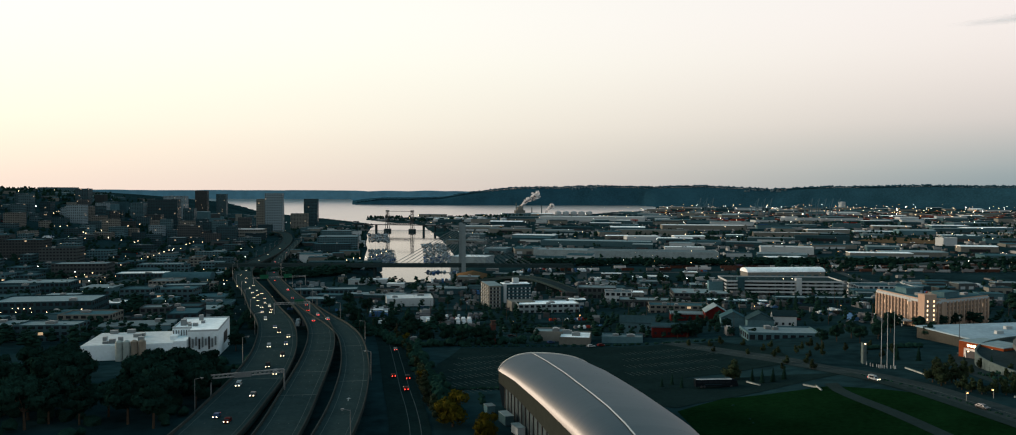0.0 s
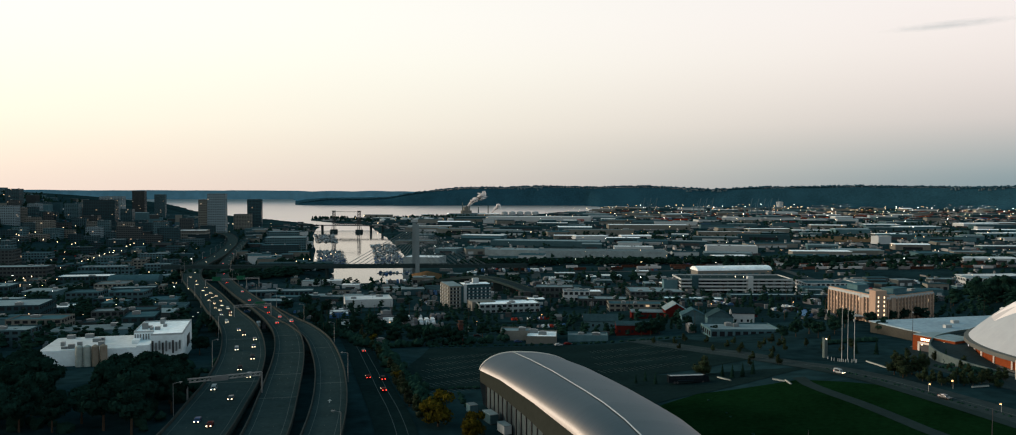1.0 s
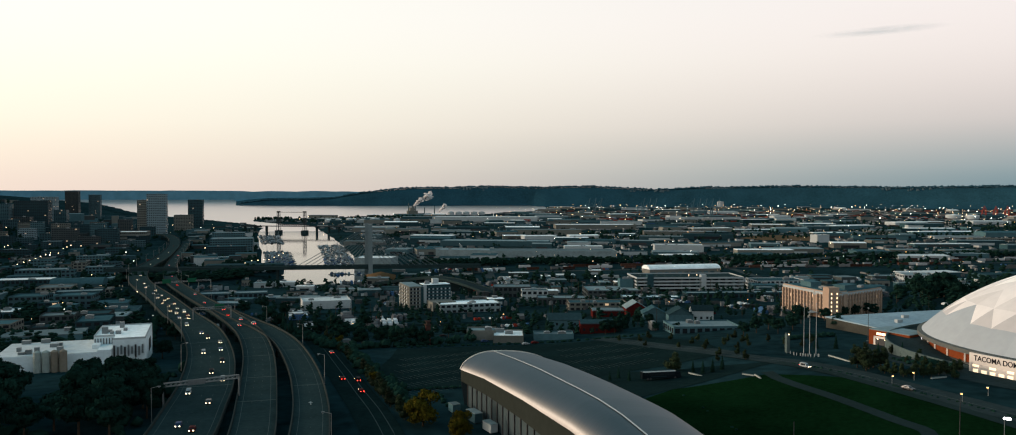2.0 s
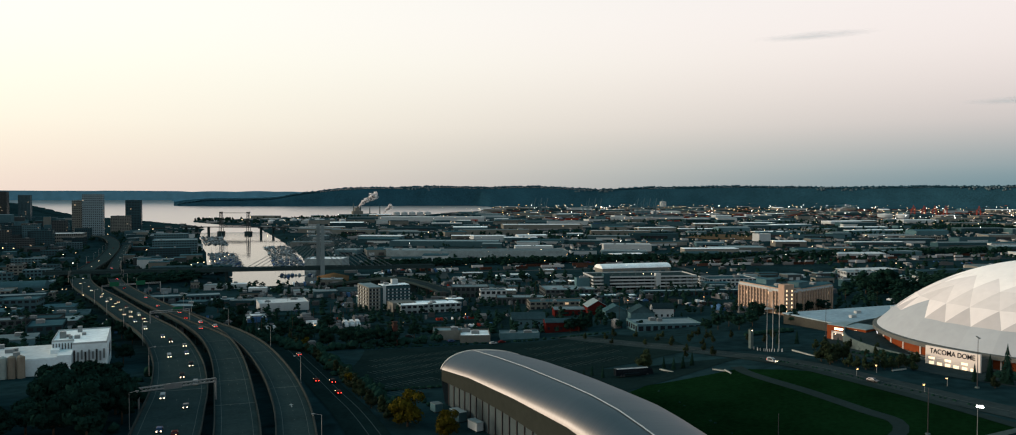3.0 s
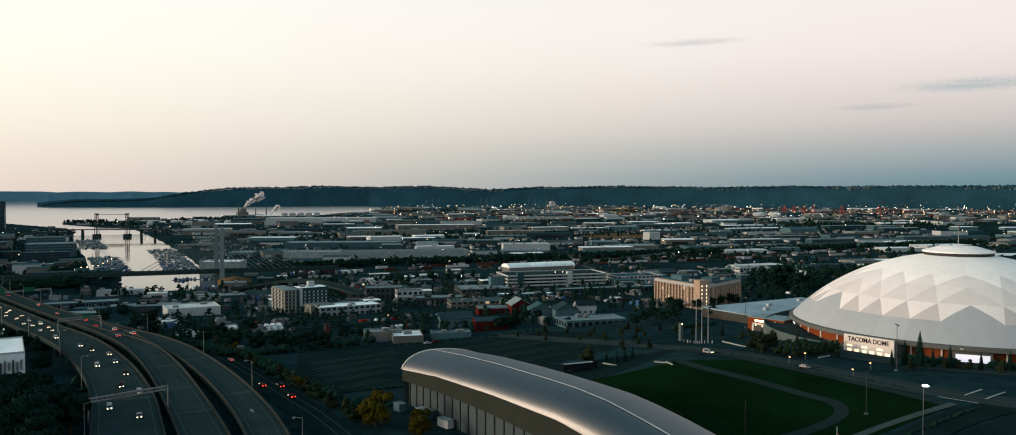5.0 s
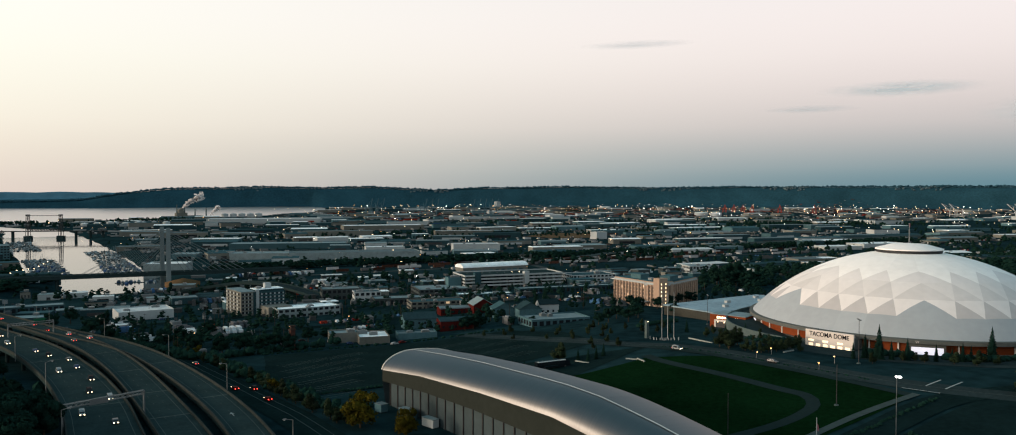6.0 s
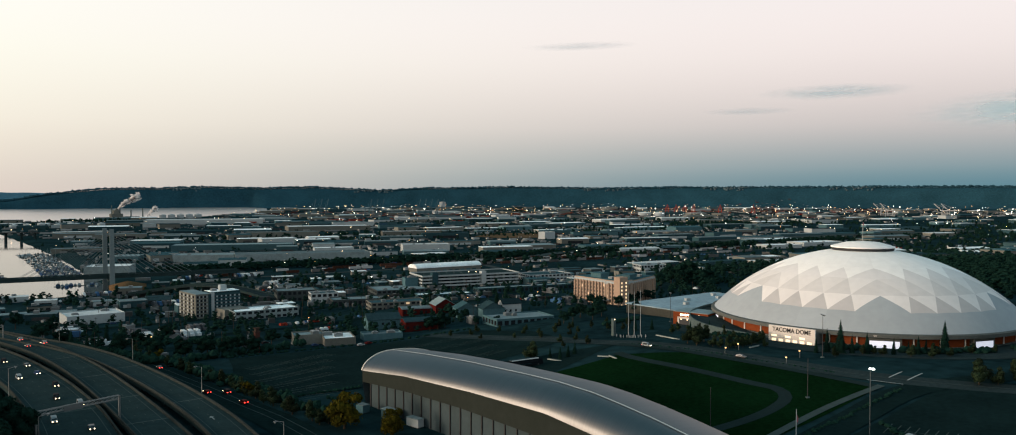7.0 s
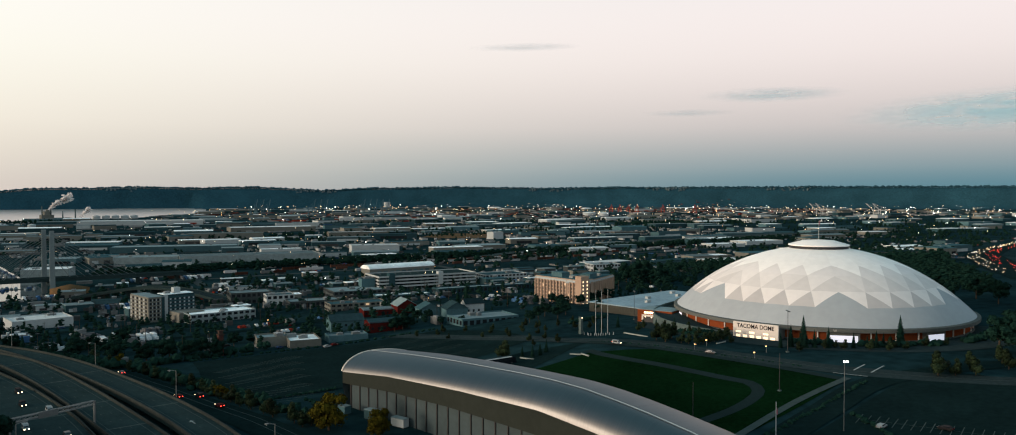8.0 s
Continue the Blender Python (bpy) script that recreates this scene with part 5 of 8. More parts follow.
def gabled(name, x, y, z, rot, W, D, h, rise, wall, roof, label, category="house"):
    ob = thing(name, x, y, z, rot, label, category)
    part("wall", Geo().box(-W / 2, -D / 2, -3, W / 2, D / 2, h), wall, ob)
    g = Geo()
    e = 0.5
    for s in (-1, 1):
        g.add([(-W / 2 - e, s * (D / 2 + e), h - 0.2), (W / 2 + e, s * (D / 2 + e), h - 0.2), (W / 2 + e, 0, h + rise), (-W / 2 - e, 0, h + rise),
               (-W / 2 - e, s * (D / 2 + e), h - 0.5), (W / 2 + e, s * (D / 2 + e), h - 0.5), (W / 2 + e, 0, h + rise - 0.3), (-W / 2 - e, 0, h + rise - 0.3)],
              [(0, 1, 2, 3), (7, 6, 5, 4), (0, 4, 5, 1), (1, 5, 6, 2), (3, 7, 4, 0)])
    part("roof", g, roof, ob)
    part("gable", Geo().add([(-W / 2, -D / 2, h - 0.3), (-W / 2, D / 2, h - 0.3), (-W / 2, 0, h + rise - 0.2), (W / 2, -D / 2, h - 0.3), (W / 2, D / 2, h - 0.3), (W / 2, 0, h + rise - 0.2)], [(0, 2, 1), (3, 4, 5)]), wall, ob)
    for k in range(max(2, int(W / 4))):
        part("window", Geo().box(-W / 2 + 1.2 + 4 * k, -D / 2 - 0.06, 1.2, -W / 2 + 2.6 + 4 * k, -D / 2 + 0.1, 2.8), GLASS_DARK, ob)
    return ob


gabled("red_restaurant", 184, 572, 27.8, -8, 24, 14, 4.8, 1.0, WALL_RED, ROOF_PALE, "low red-walled building with pale shallow roof")
gabled("red_shop", 157, 499, 29.5, -8, 22, 14, 6, 1.5, WALL_RED, ROOF_GREY, "bright red shop with grey roof")
gabled("dark_red_house", 201, 562, 28.5, 84, 16, 15, 7, 4.5, WALL_RED, ROOF_PALE, "dark red house with steep gable and pale roof")
gabled("grey_house", 232, 513, 33.0, -8, 14, 10, 7, 3, WALL_WHITE, ROOF_DARK, "pale house with dark gabled roof")
gabled("grey_house", 216, 511, 31.0, 80, 14, 16, 7, 4.5, WALL_GREY, ROOF_DARK, "grey house with dark gabled roof")
gabled("workshop_hall", 141, 526, 29.0, -8, 22, 15, 5, 3.5, WALL_GREY, ROOF_DARK, "grey hall with a broad gabled roof")
gabled("grey_house", 203, 526, 30.0, 80, 13, 15, 7, 4, WALL_GREY, ROOF_GREY, "grey gabled house by the lot")


# ---- street furniture near the arena ----
def build_masts():
    first = None
    for x, y in ((224.9, 363.6), (225.5, 359.2), (226.6, 355.2)):
        ob = thing("flag_mast", x, y, land(x, y), 0, "tall white metal flag mast on a paved square", "flagpole", "three flag masts")
        part("pole", Geo().tube((0, 0, -0.5), (0, 0, 24.6), 0.17, 0.09), WALL_WHITE, ob)
        part("collar", Geo().tube((0, 0, 0), (0, 0, 0.6), 0.6, 0.4), CONCRETE_LIGHT, ob)
        part("finial", Geo().tube((0, 0, 24.6), (0, 0, 25.0), 0.26, 0.05), METAL, ob)
    ob = thing("flag_mast", 150, 180, land(150, 180), 0, "white flag mast at the lawn's corner", "flagpole")
    part("pole", Geo().tube((0, 0, -0.5), (0, 0, 12.5), 0.2, 0.1), WALL_WHITE, ob)
    part("flag", Geo().grid([[(0.1, 0, 10.8), (0.7, 0.3, 10.5), (1.0, 0.1, 9.6)], [(0.1, 0, 9.0), (0.5, 0.3, 8.7), (0.8, 0.1, 8.2)]]), FLAG, ob)
    ob = thing("sign_pillar", 220.3, 371, land(220.3, 371), 10, "square concrete sign pillar with a small lamp", "pillar")
    part("shaft", Geo().box(-0.85, -0.85, -1, 0.85, 0.85, 9.6), CONCRETE_LIGHT, ob)
    part("cap", Geo().box(-1.0, -1.0, 9.6, 1.0, 1.0, 9.9), CONCRETE, ob)
    part("lamp", Geo().box(-0.18, -1.1, 9.0, 0.18, -0.85, 9.45), LAMP_WARM, ob)


build_masts()


COACH = mat("coach_black", (0.007, 0.011, 0.014), 0.6, var=0.1)
COACH_TOP = mat("coach_roof", (0.05, 0.07, 0.078), 0.6, var=0.15)


def build_bus(x, y, rot):
    ob = thing("coach", x, y, land(x, y) + 0.25, rot, "long black coach with pale roof parked by the lawn", "bus")
    part("body", Geo().box(-9, -1.3, 0.5, 6.5, 1.3, 3.3), COACH, ob)
    part("cab", Geo().add([(6.5, -1.25, 0.5), (9, -1.2, 0.5), (9, 1.2, 0.5), (6.5, 1.25, 0.5), (6.5, -1.25, 3.2), (8.4, -1.1, 2.9), (8.4, 1.1, 2.9), (6.5, 1.25, 3.2)],
                          [(3, 2, 1, 0), (4, 5, 6, 7), (0, 1, 5, 4), (1, 2, 6, 5), (2, 3, 7, 6), (3, 0, 4, 7)]), COACH, ob)
    part("roof", Geo().box(-8.8, -1.15, 3.3, 6.3, 1.15, 3.55), COACH_TOP, ob)
    part("roof_rail", Geo().box(-8.6, -1.25, 3.3, 6.2, -0.7, 3.62), ROOF_WHITE, ob, "pale strip along the roof")
    for k in range(6):
        for s in (-1, 1):
            part("window", Geo().box(-8.4 + 2.4 * k, s * 1.31 - 0.03, 1.9, -6.3 + 2.4 * k, s * 1.31 + 0.03, 2.9), GLASS_DARK, ob)
    for a in (-6.5, -5.2, 6.0):
        for s in (-1, 1):
            part("wheel", Geo().tube((a, s * 1.05, 0.5), (a, s * 1.35, 0.5), 0.52, n=12), METAL_DARK, ob)
    part("stripe", Geo().box(-5, -1.34, 1.3, 2, -1.3, 1.5), WALL_DARK, ob)


build_bus(142.2, 331.5, 4)

# equipment behind the museum
for x, y, w, d, h, m_, lab in ((50, 290, 4, 3, 3.0, WALL_GREY, "grey skip with pale lid"), (56, 277, 7, 3, 3.4, WALL_GREY, "grey equipment cabinet on a slab"), (60, 264, 6, 2.6, 3.0, WALL_WHITE, "white box trailer by the wall")):
    ob = thing("service_box", x, y, land(x, y), -70, lab, "container")
    part("body", Geo().box(-w / 2, -d / 2, 0.3, w / 2, d / 2, h), m_, ob)
    part("lid", Geo().box(-w / 2 - 0.1, -d / 2 - 0.1, h, w / 2 + 0.1, d / 2 + 0.1, h + 0.2), ROOF_PALE, ob)
    part("skid", Geo().box(-w / 2 + 0.4, -d / 2 + 0.3, 0, w / 2 - 0.4, d / 2 - 0.3, 0.3), METAL_DARK, ob)


def lamp_post(name, h, arm, label, group, bulb=LAMP_WARM, size=0.35):
    """One street lamp at the origin; its copies are set out below."""
    ob = thing(name, 0, 0, -500, 0, label, "street lamp", group)
    part("pole", Geo().tube((0, 0, -1), (0, 0, h), 0.16, 0.09, n=6), METAL, ob)
    part("arm", Geo().beam((0, 0, h), (arm, 0, h + 0.5), 0.12), METAL, ob)
    part("head", Geo().box(arm - 0.3, -0.2, h + 0.35, arm + 0.7, 0.2, h + 0.6), METAL, ob)
    part("bulb", Geo().tube((arm + 0.2, 0, h + 0.05), (arm + 0.2, 0, h + 0.4), size, size * 0.8, n=8), bulb, ob, "glowing lamp glass")
    return ob


def set_out(ob, places):
    """Move the pattern to the first place and copy it to the others."""
    ms = [pose(x, y, z, 0, 0, r) for x, y, z, r in places]
    for m in ms[1:]:
        copy_thing(ob, m)
    ob.matrix_basis = ms[0] @ Matrix.Diagonal((*ob.scale, 1))


FWY = lamp_post("freeway_lamp", 11, 2.2, "tall grey lamp post beside the freeway", "freeway lamps", METAL, 0.2)
spots = []
for L_, half, side_ in ((WEST_L, 11.5, -1), (RAMP_L, 6.5, 1), (MID_L, 8.5, 1)):
    run = 0 if side_ < 0 else 40
    for k in range(1, len(L_)):
        run += (L_[k] - L_[k - 1]).length
        if run > (88 if L_ is not MID_L else 75) and L_[k].y < 1700 and not (L_ is MID_L and L_[k].y < 620):
            run = 0
            s = side_way(L_, k)
            q = L_[k] + s * side_ * (half + 0.5)
            spots.append((q.x, q.y, q.z - 0.5, math.degrees(math.atan2(-s.y * side_, -s.x * side_))))
set_out(FWY, spots)
ST = lamp_post("street_lamp", 2.7, 0.1, "short street lamp with a round orange globe", "street lamps", LAMP_ORANGE, 0.34)
set_out(ST, [(x, y, land(x, y), r) for x, y, r in ((215.1, 279.0, 0), (226.5, 282.3, 180), (222.0, 249.9, 180), (236.7, 255.9, 180), (88, 505, 0), (130, 520, 0), (170, 500, 0), (60, 560, 0), (110, 600, 0), (0, 560, 0), (240, 600, 0), (300, 590, 0))])
FLOOD = lamp_post("flood_lamp", 22.3, 0.5, "tall mast with a bright white flood lamp", "flood lamps", LAMP_WHITE, 0.9)
set_out(FLOOD, [(173.1, 172.1, land(173.1, 172.1), 0)])


def area_mast(x, y, h, heads, label):
    """A thin tall mast with small unlit heads on a cross arm."""
    ob = thing("area_mast", x, y, land(x, y), 60, label, "street lamp", "area masts")
    part("base", Geo().tube((0, 0, -0.3), (0, 0, 0.45), 0.9, 0.75, 12), CONCRETE_LIGHT, ob)
    part("pole", Geo().tube((0, 0, 0.4), (0, 0, h), 0.17, 0.09, 7), METAL_DARK, ob)
    if heads:
        part("cross_arm", Geo().beam((-1.9, 0, h), (1.9, 0, h), 0.16), METAL_DARK, ob)
        for a in (-1.7, 0, 1.7):
            part("head", Geo().box(a - 0.45, -0.3, h + 0.08, a + 0.45, 0.3, h + 0.42), METAL, ob)


area_mast(245.4, 251.2, 18.5, True, "tall dark area light mast before the arena sign")
area_mast(193.3, 213.6, 14.5, False, "thin grey mast on a round concrete base in the lawn")
area_mast(134.2, 200.1, 17.5, False, "thin grey mast standing in the lawn")
area_mast(272, 385, 17.0, True, "area light mast beside the exhibition hall")

# bollards across the arena forecourt, and a brick pillar by the lot
post = thing("bollard", 0, 0, 0, 0, "short pale steel bollard on the forecourt", "bollard", "forecourt bollards")
part("shaft", Geo().tube((0, 0, -0.3), (0, 0, 1.05), 0.16, n=8), WALL_WHITE, post)
part("cap", Geo().tube((0, 0, 1.05), (0, 0, 1.2), 0.2, 0.1, n=8), METAL, post)
rnd = random.Random(12)
spots = []
for k in range(13):
    x, y = 220.5 + 0.15 * k + rnd.uniform(-0.7, 0.7), 368 - 2.0 * k + rnd.uniform(-0.6, 0.6)
    spots.append((x, y, land(x, y) + 0.3, 0))
set_out(post, spots)


# low pale walls round the planting beds
def low_wall(pts, label):
    ob = thing("low_wall", pts[0][0], pts[0][1], land(*pts[0]), 0, label, "wall")
    for (ax, ay), (bx, by) in zip(pts, pts[1:]):
        z = land((ax + bx) / 2, (ay + by) / 2) - land(*pts[0])
        part("run", Geo().beam((ax - pts[0][0], ay - pts[0][1], z + 0.45), (bx - pts[0][0], by - pts[0][1], z + 0.45), 0.5), BED_WALL, ob)
        part("coping", Geo().beam((ax - pts[0][0], ay - pts[0][1], z + 0.78), (bx - pts[0][0], by - pts[0][1], z + 0.78), 0.22), CONCRETE_LIGHT, ob)


BED_WALL = mat("bed_wall", (0.26, 0.29, 0.28), 0.85, var=0.2, scale=1.5)
low_wall([(173.2, 318.5), (176.9, 314.5), (176.4, 307.9)], "low pale concrete wall at the lawn's corner")
low_wall([(234.5, 283.4), (242.1, 285.0)], "low pale concrete wall beside the arena forecourt")
low_wall([(155.9, 335.1), (159.4, 328.3)], "low pale concrete wall beside small firs")
low_wall([(222.6, 337), (224.8, 321)], "low pale concrete wall along the arena approach")
pier = thing("brick_pillar", 48, 472, land(48, 472), 10, "dark red brick sign pillar beside the lot", "pillar")
part("shaft", Geo().box(-1.3, -1.3, -1, 1.3, 1.3, 11.5), mat("pillar_brick", (0.06, 0.03, 0.026), 0.9, var=0.25, scale=3), pier)
part("cap", Geo().box(-1.7, -1.7, 11.5, 1.7, 1.7, 12.1).box(-1.0, -1.0, 12.1, 1.0, 1.0, 13.6).box(-1.5, -1.5, 13.6, 1.5, 1.5, 14.0), mat("pillar_cap", (0.05, 0.035, 0.03), 0.9, var=0.2), pier)


# ---- gantry and signs over the freeway ----
SIGN_GREEN = mat("sign_green", (0.015, 0.09, 0.05), 0.5, var=0.1)


def build_gantry(x0, y0, x1, y1, name, panels):
    z = deck_z((y0 + y1) / 2)
    a, b = Vector((x0, y0, z)), Vector((x1, y1, z))
    ob = thing(name, x0, y0, z, math.degrees(math.atan2(y1 - y0, x1 - x0)), "grey steel sign gantry spanning the carriageway", "gantry")
    ln = (b - a).length
    for x in (0, ln):
        part("post", Geo().beam((x, 0, -2), (x, 0, 7.6), 0.55), METAL, ob)
    t = Geo()
    for zz in (6.6, 7.8):
        for yy in (-0.5, 0.5):
            t.beam((0, yy, zz), (ln, yy, zz), 0.25)
    n = int(ln / 1.6)
    for k in range(n):
        p, q = ln * k / n, ln * (k + 1) / n
        t.beam((p, -0.5, 6.6), (q, -0.5, 7.8), 0.14)
        t.beam((p, 0.5, 7.8), (q, 0.5, 6.6), 0.14)
    part("truss", t, METAL, ob)
    for u, w, h, m_ in panels:
        part("sign_panel", Geo().box(u * ln - w / 2, -0.9, 6.2, u * ln + w / 2, -0.7, 6.2 + h), m_, ob)
    return ob


build_gantry(-53, 298, -29, 309, "sign_gantry", [(0.42, 6, 2.0, METAL)])
build_gantry(-78, 548, -100, 540, "sign_gantry", [(0.3, 6, 3.2, SIGN_GREEN)])
build_gantry(-196, 800, -150, 822, "sign_gantry", [(0.2, 8, 4, SIGN_GREEN), (0.65, 8, 4, SIGN_GREEN)])


# ---- vehicles ----
PAINTS = [mat("car_white", (0.25, 0.28, 0.29), 0.3, 0.1, var=0.05), mat("car_black", (0.02, 0.02, 0.022), 0.25, 0.1, var=0.1), mat("car_grey", (0.1, 0.105, 0.11), 0.3, 0.5, var=0.05), mat("car_red", (0.07, 0.01, 0.01), 0.3, 0.1, var=0.1), mat("car_blue", (0.03, 0.06, 0.13), 0.3, 0.3, var=0.1)]
HEAD = mat("head_lamp", (0.8, 0.75, 0.6), 0.3, emit=(1.0, 0.76, 0.46), power=6.5)
UNLIT = mat("lens", (0.4, 0.4, 0.4), 0.2)
UNLIT_RED = mat("lens_red", (0.25, 0.02, 0.02), 0.2)
TYRE = mat("tyre", (0.02, 0.02, 0.02), 0.9)


def car(paint, colour, lit, van=False):
    """A car that heads along local +x."""
    ob = thing("car", 0, 0, -500, 0, colour + (" van" if van else " car") + (" with lamps lit on the road" if lit else " parked on asphalt"), "van" if van else "car", "cars on the freeway" if lit else "parked cars")
    prof = [(-2.2, 0.35), (2.2, 0.35), (2.25, 0.75), (1.2, 0.95), (0.5, 1.45 if not van else 1.9), (-1.3, 1.45 if not van else 2.0), (-2.1, 1.0 if not van else 1.95), (-2.25, 0.7)]
    g = Geo()
    n = len(prof)
    g.add([(x, -0.9 + (0.12 if z > 1.2 else 0), z) for x, z in prof] + [(x, 0.9 - (0.12 if z > 1.2 else 0), z) for x, z in prof],
          [(k, (k + 1) % n, n + (k + 1) % n, n + k) for k in range(n)] + [tuple(range(n)), tuple(range(2 * n - 1, n - 1, -1))])
    part("body", g, paint, ob)
    zt = 1.38 if not van else 1.8
    part("windscreen", Geo().add([(1.18, -0.75, 1.0), (1.18, 0.75, 1.0), (0.56, 0.68, zt), (0.56, -0.68, zt)], [(0, 1, 2, 3)]), GLASS_DARK, ob)
    for s in (-1, 1):
        part("side_window", Geo().box(-1.5, s * 0.87 - 0.03, 1.0, 0.6, s * 0.87 + 0.03, zt - 0.05), GLASS_DARK, ob)
        for x in (-1.35, 1.35):
            part("wheel", Geo().tube((x, s * 0.72, 0.33), (x, s * 0.93, 0.33), 0.33, n=10), TYRE, ob)
        size = 0.19 if lit else 0.12
        part("headlight", Geo().tube((2.2, s * 0.62, 0.7), (2.32, s * 0.62, 0.7), size, n=8), HEAD if lit else UNLIT, ob)
        part("tail_light", Geo().tube((-2.26, s * 0.65, 0.85), (-2.36, s * 0.65, 0.85), size, n=8), LAMP_RED if lit else UNLIT_RED, ob)
    return ob


def place_cars(kinds, spots):
    """Deal the places out to the patterns in turn."""
    for k, ob in enumerate(kinds):
        mine = spots[k::len(kinds)]
        set_out(ob, mine)


COLOURS = ["white", "black", "silver grey", "dark red", "dark blue"]
ROLLING = [car(PAINTS[k], COLOURS[k], True, van=k in (0, 1)) for k in range(5)]
rnd = random.Random(4)
spots = []


def on_road(L_, y, off, back):
    k = min(range(len(L_)), key=lambda i: abs(L_[i].y - y))
    s = side_way(L_, k)
    q = L_[k] + s * off
    ang = math.degrees(math.atan2(s.x, -s.y))
    return (q.x, q.y, q.z + 0.03, ang + (180 if back else 0))


for y, off in ((262, 3), (270, -2), (296, 4), (318, -5), (336, 6), (352, 1), (376, 5), (402, -3), (408, 5), (432, 6), (452, 1), (470, -1), (508, -5), (545, 1), (552, -4), (566, 3), (585, -2), (590, 4), (602, -4), (618, 2), (640, -2), (655, 4), (668, -4), (690, 0), (702, 4), (716, -3), (735, 2), (760, -2), (790, 3), (830, -1), (880, 2), (930, -2), (1000, 3), (1080, -2), (1180, 2), (1300, -2), (1450, 2), (1600, 0)):
    spots.append(on_road(WEST_L, y, off, True))
for y, off in ((500, -2), (530, 3), (560, -1), (600, 2), (660, -2), (740, 2), (850, -1), (980, 2), (1150, -2), (1350, 2)):
    spots.append(on_road(MID_L, y, off, False))
for y, off in ((505, -1),):
    spots.append(on_road(RAMP_L, y, off, False))
for y, off in ((330, 2), (352, 4), (360, -2), (440, 2)):
    k = min(range(len(ROAD_C)), key=lambda i: abs(ROAD_C[i].y - y))
    q = ROAD_C[k] + side_way(ROAD_C, k) * off
    spots.append((q.x, q.y, land(q.x, q.y) + 0.35, 105))
for x, y, r in ((200, 316, -65),):
    spots.append((x, y, land(x, y) + 0.35, r))
rnd.shuffle(spots)
place_cars(ROLLING, spots)
PARKED = [car(PAINTS[k], COLOURS[k], False) for k in range(5)]
spots = [(184, 166, land(184, 166) + 0.28, 10), (196, 152, land(196, 152) + 0.28, 100), (214.6, 268.6, land(214.6, 268.6) + 0.35, -72), (110, 462, land(110, 462) + 0.3, 15), (82, 476, land(82, 476) + 0.2, 15), (104, 458, land(104, 458) + 0.3, 15)]
for k in range(26):
    x, y = rnd.uniform(-120, 420), rnd.uniform(500, 900)
    spots.append((x, y, land(x, y) + 0.2, rnd.choice((10, 100, 190))))
for k in range(14):
    x, y = rnd.uniform(-420, -150), rnd.uniform(520, 1000)
    spots.append((x, y, land(x, y) + 0.2, rnd.choice((10, 100, 190))))
place_cars(PARKED, spots)

# ---- trees ----
ICO_T = (1 + 5 ** 0.5) / 2
ICO_V = [Vector(p).normalized() for p in ((-1, ICO_T, 0), (1, ICO_T, 0), (-1, -ICO_T, 0), (1, -ICO_T, 0), (0, -1, ICO_T), (0, 1, ICO_T), (0, -1, -ICO_T), (0, 1, -ICO_T), (ICO_T, 0, -1), (ICO_T, 0, 1), (-ICO_T, 0, -1), (-ICO_T, 0, 1))]
ICO_F = [(0, 11, 5), (0, 5, 1), (0, 1, 7), (0, 7, 10), (0, 10, 11), (1, 5, 9), (5, 11, 4), (11, 10, 2), (10, 7, 6), (7, 1, 8), (3, 9, 4), (3, 4, 2), (3, 2, 6), (3, 6, 8), (3, 8, 9), (4, 9, 5), (2, 4, 11), (6, 2, 10), (8, 6, 7), (9, 8, 1)]


def clump(g, c, r, rnd, flat=0.8, rough=0.35):
    g.add([(c[0] + v.x * r * (1 + rnd.uniform(-rough, rough)), c[1] + v.y * r * (1 + rnd.uniform(-rough, rough)), c[2] + v.z * r * flat * (1 + rnd.uniform(-rough, rough))) for v in ICO_V], ICO_F)


def leaf_tree(name, h, spread, leaf, label, seed, category="tree", group="street trees", lobes=11, leaves=75, low=0.42):
    """A broadleaf tree: tapered trunk, limbs, and a crown of many small leaf clumps."""
    rnd = random.Random(seed)
    ob = thing(name, 0, 0, -500, 0, label, category, group)
    t = Geo().tube((0, 0, -1), (0.1, 0, h * 0.45), h * 0.03, h * 0.018, 7)
    crown = Geo()
    for k in range(lobes):
        a, e = rnd.uniform(0, 6.28), rnd.uniform(0, 1)
        rr = spread * rnd.uniform(0.2, 0.72)
        c = Vector((rr * math.cos(a), rr * math.sin(a), h * (low + (0.86 - low) * e)))
        lr = spread * rnd.uniform(0.3, 0.46) * (1.1 - 0.4 * e)
        t.tube((0, 0, h * 0.35), c, h * 0.012, h * 0.004, 5)
        clump(crown, c, lr * 0.72, rnd)
        for j in range(leaves):
            d = Vector((rnd.gauss(0, 1), rnd.gauss(0, 1), rnd.gauss(0, 1))).normalized()
            p = c + Vector((d.x, d.y, d.z * 0.85)) * lr * rnd.uniform(0.75, 1.12)
            u = d.orthogonal().normalized() * rnd.uniform(0.3, 0.62) * h / 12
            w = d.cross(u) * rnd.uniform(0.7, 1.2)
            tip = p + d * rnd.uniform(-0.1, 0.5) * h / 12
            crown.add([p - u - w * 0.4, p + u - w * 0.5, tip + w], [(0, 1, 2)])
            crown.add([p - u + w * 0.3, tip - w * 0.6, p + u + w * 0.2], [(0, 1, 2)])
    part("trunk", t, BARK, ob)
    part("crown", crown, leaf, ob)
    return ob


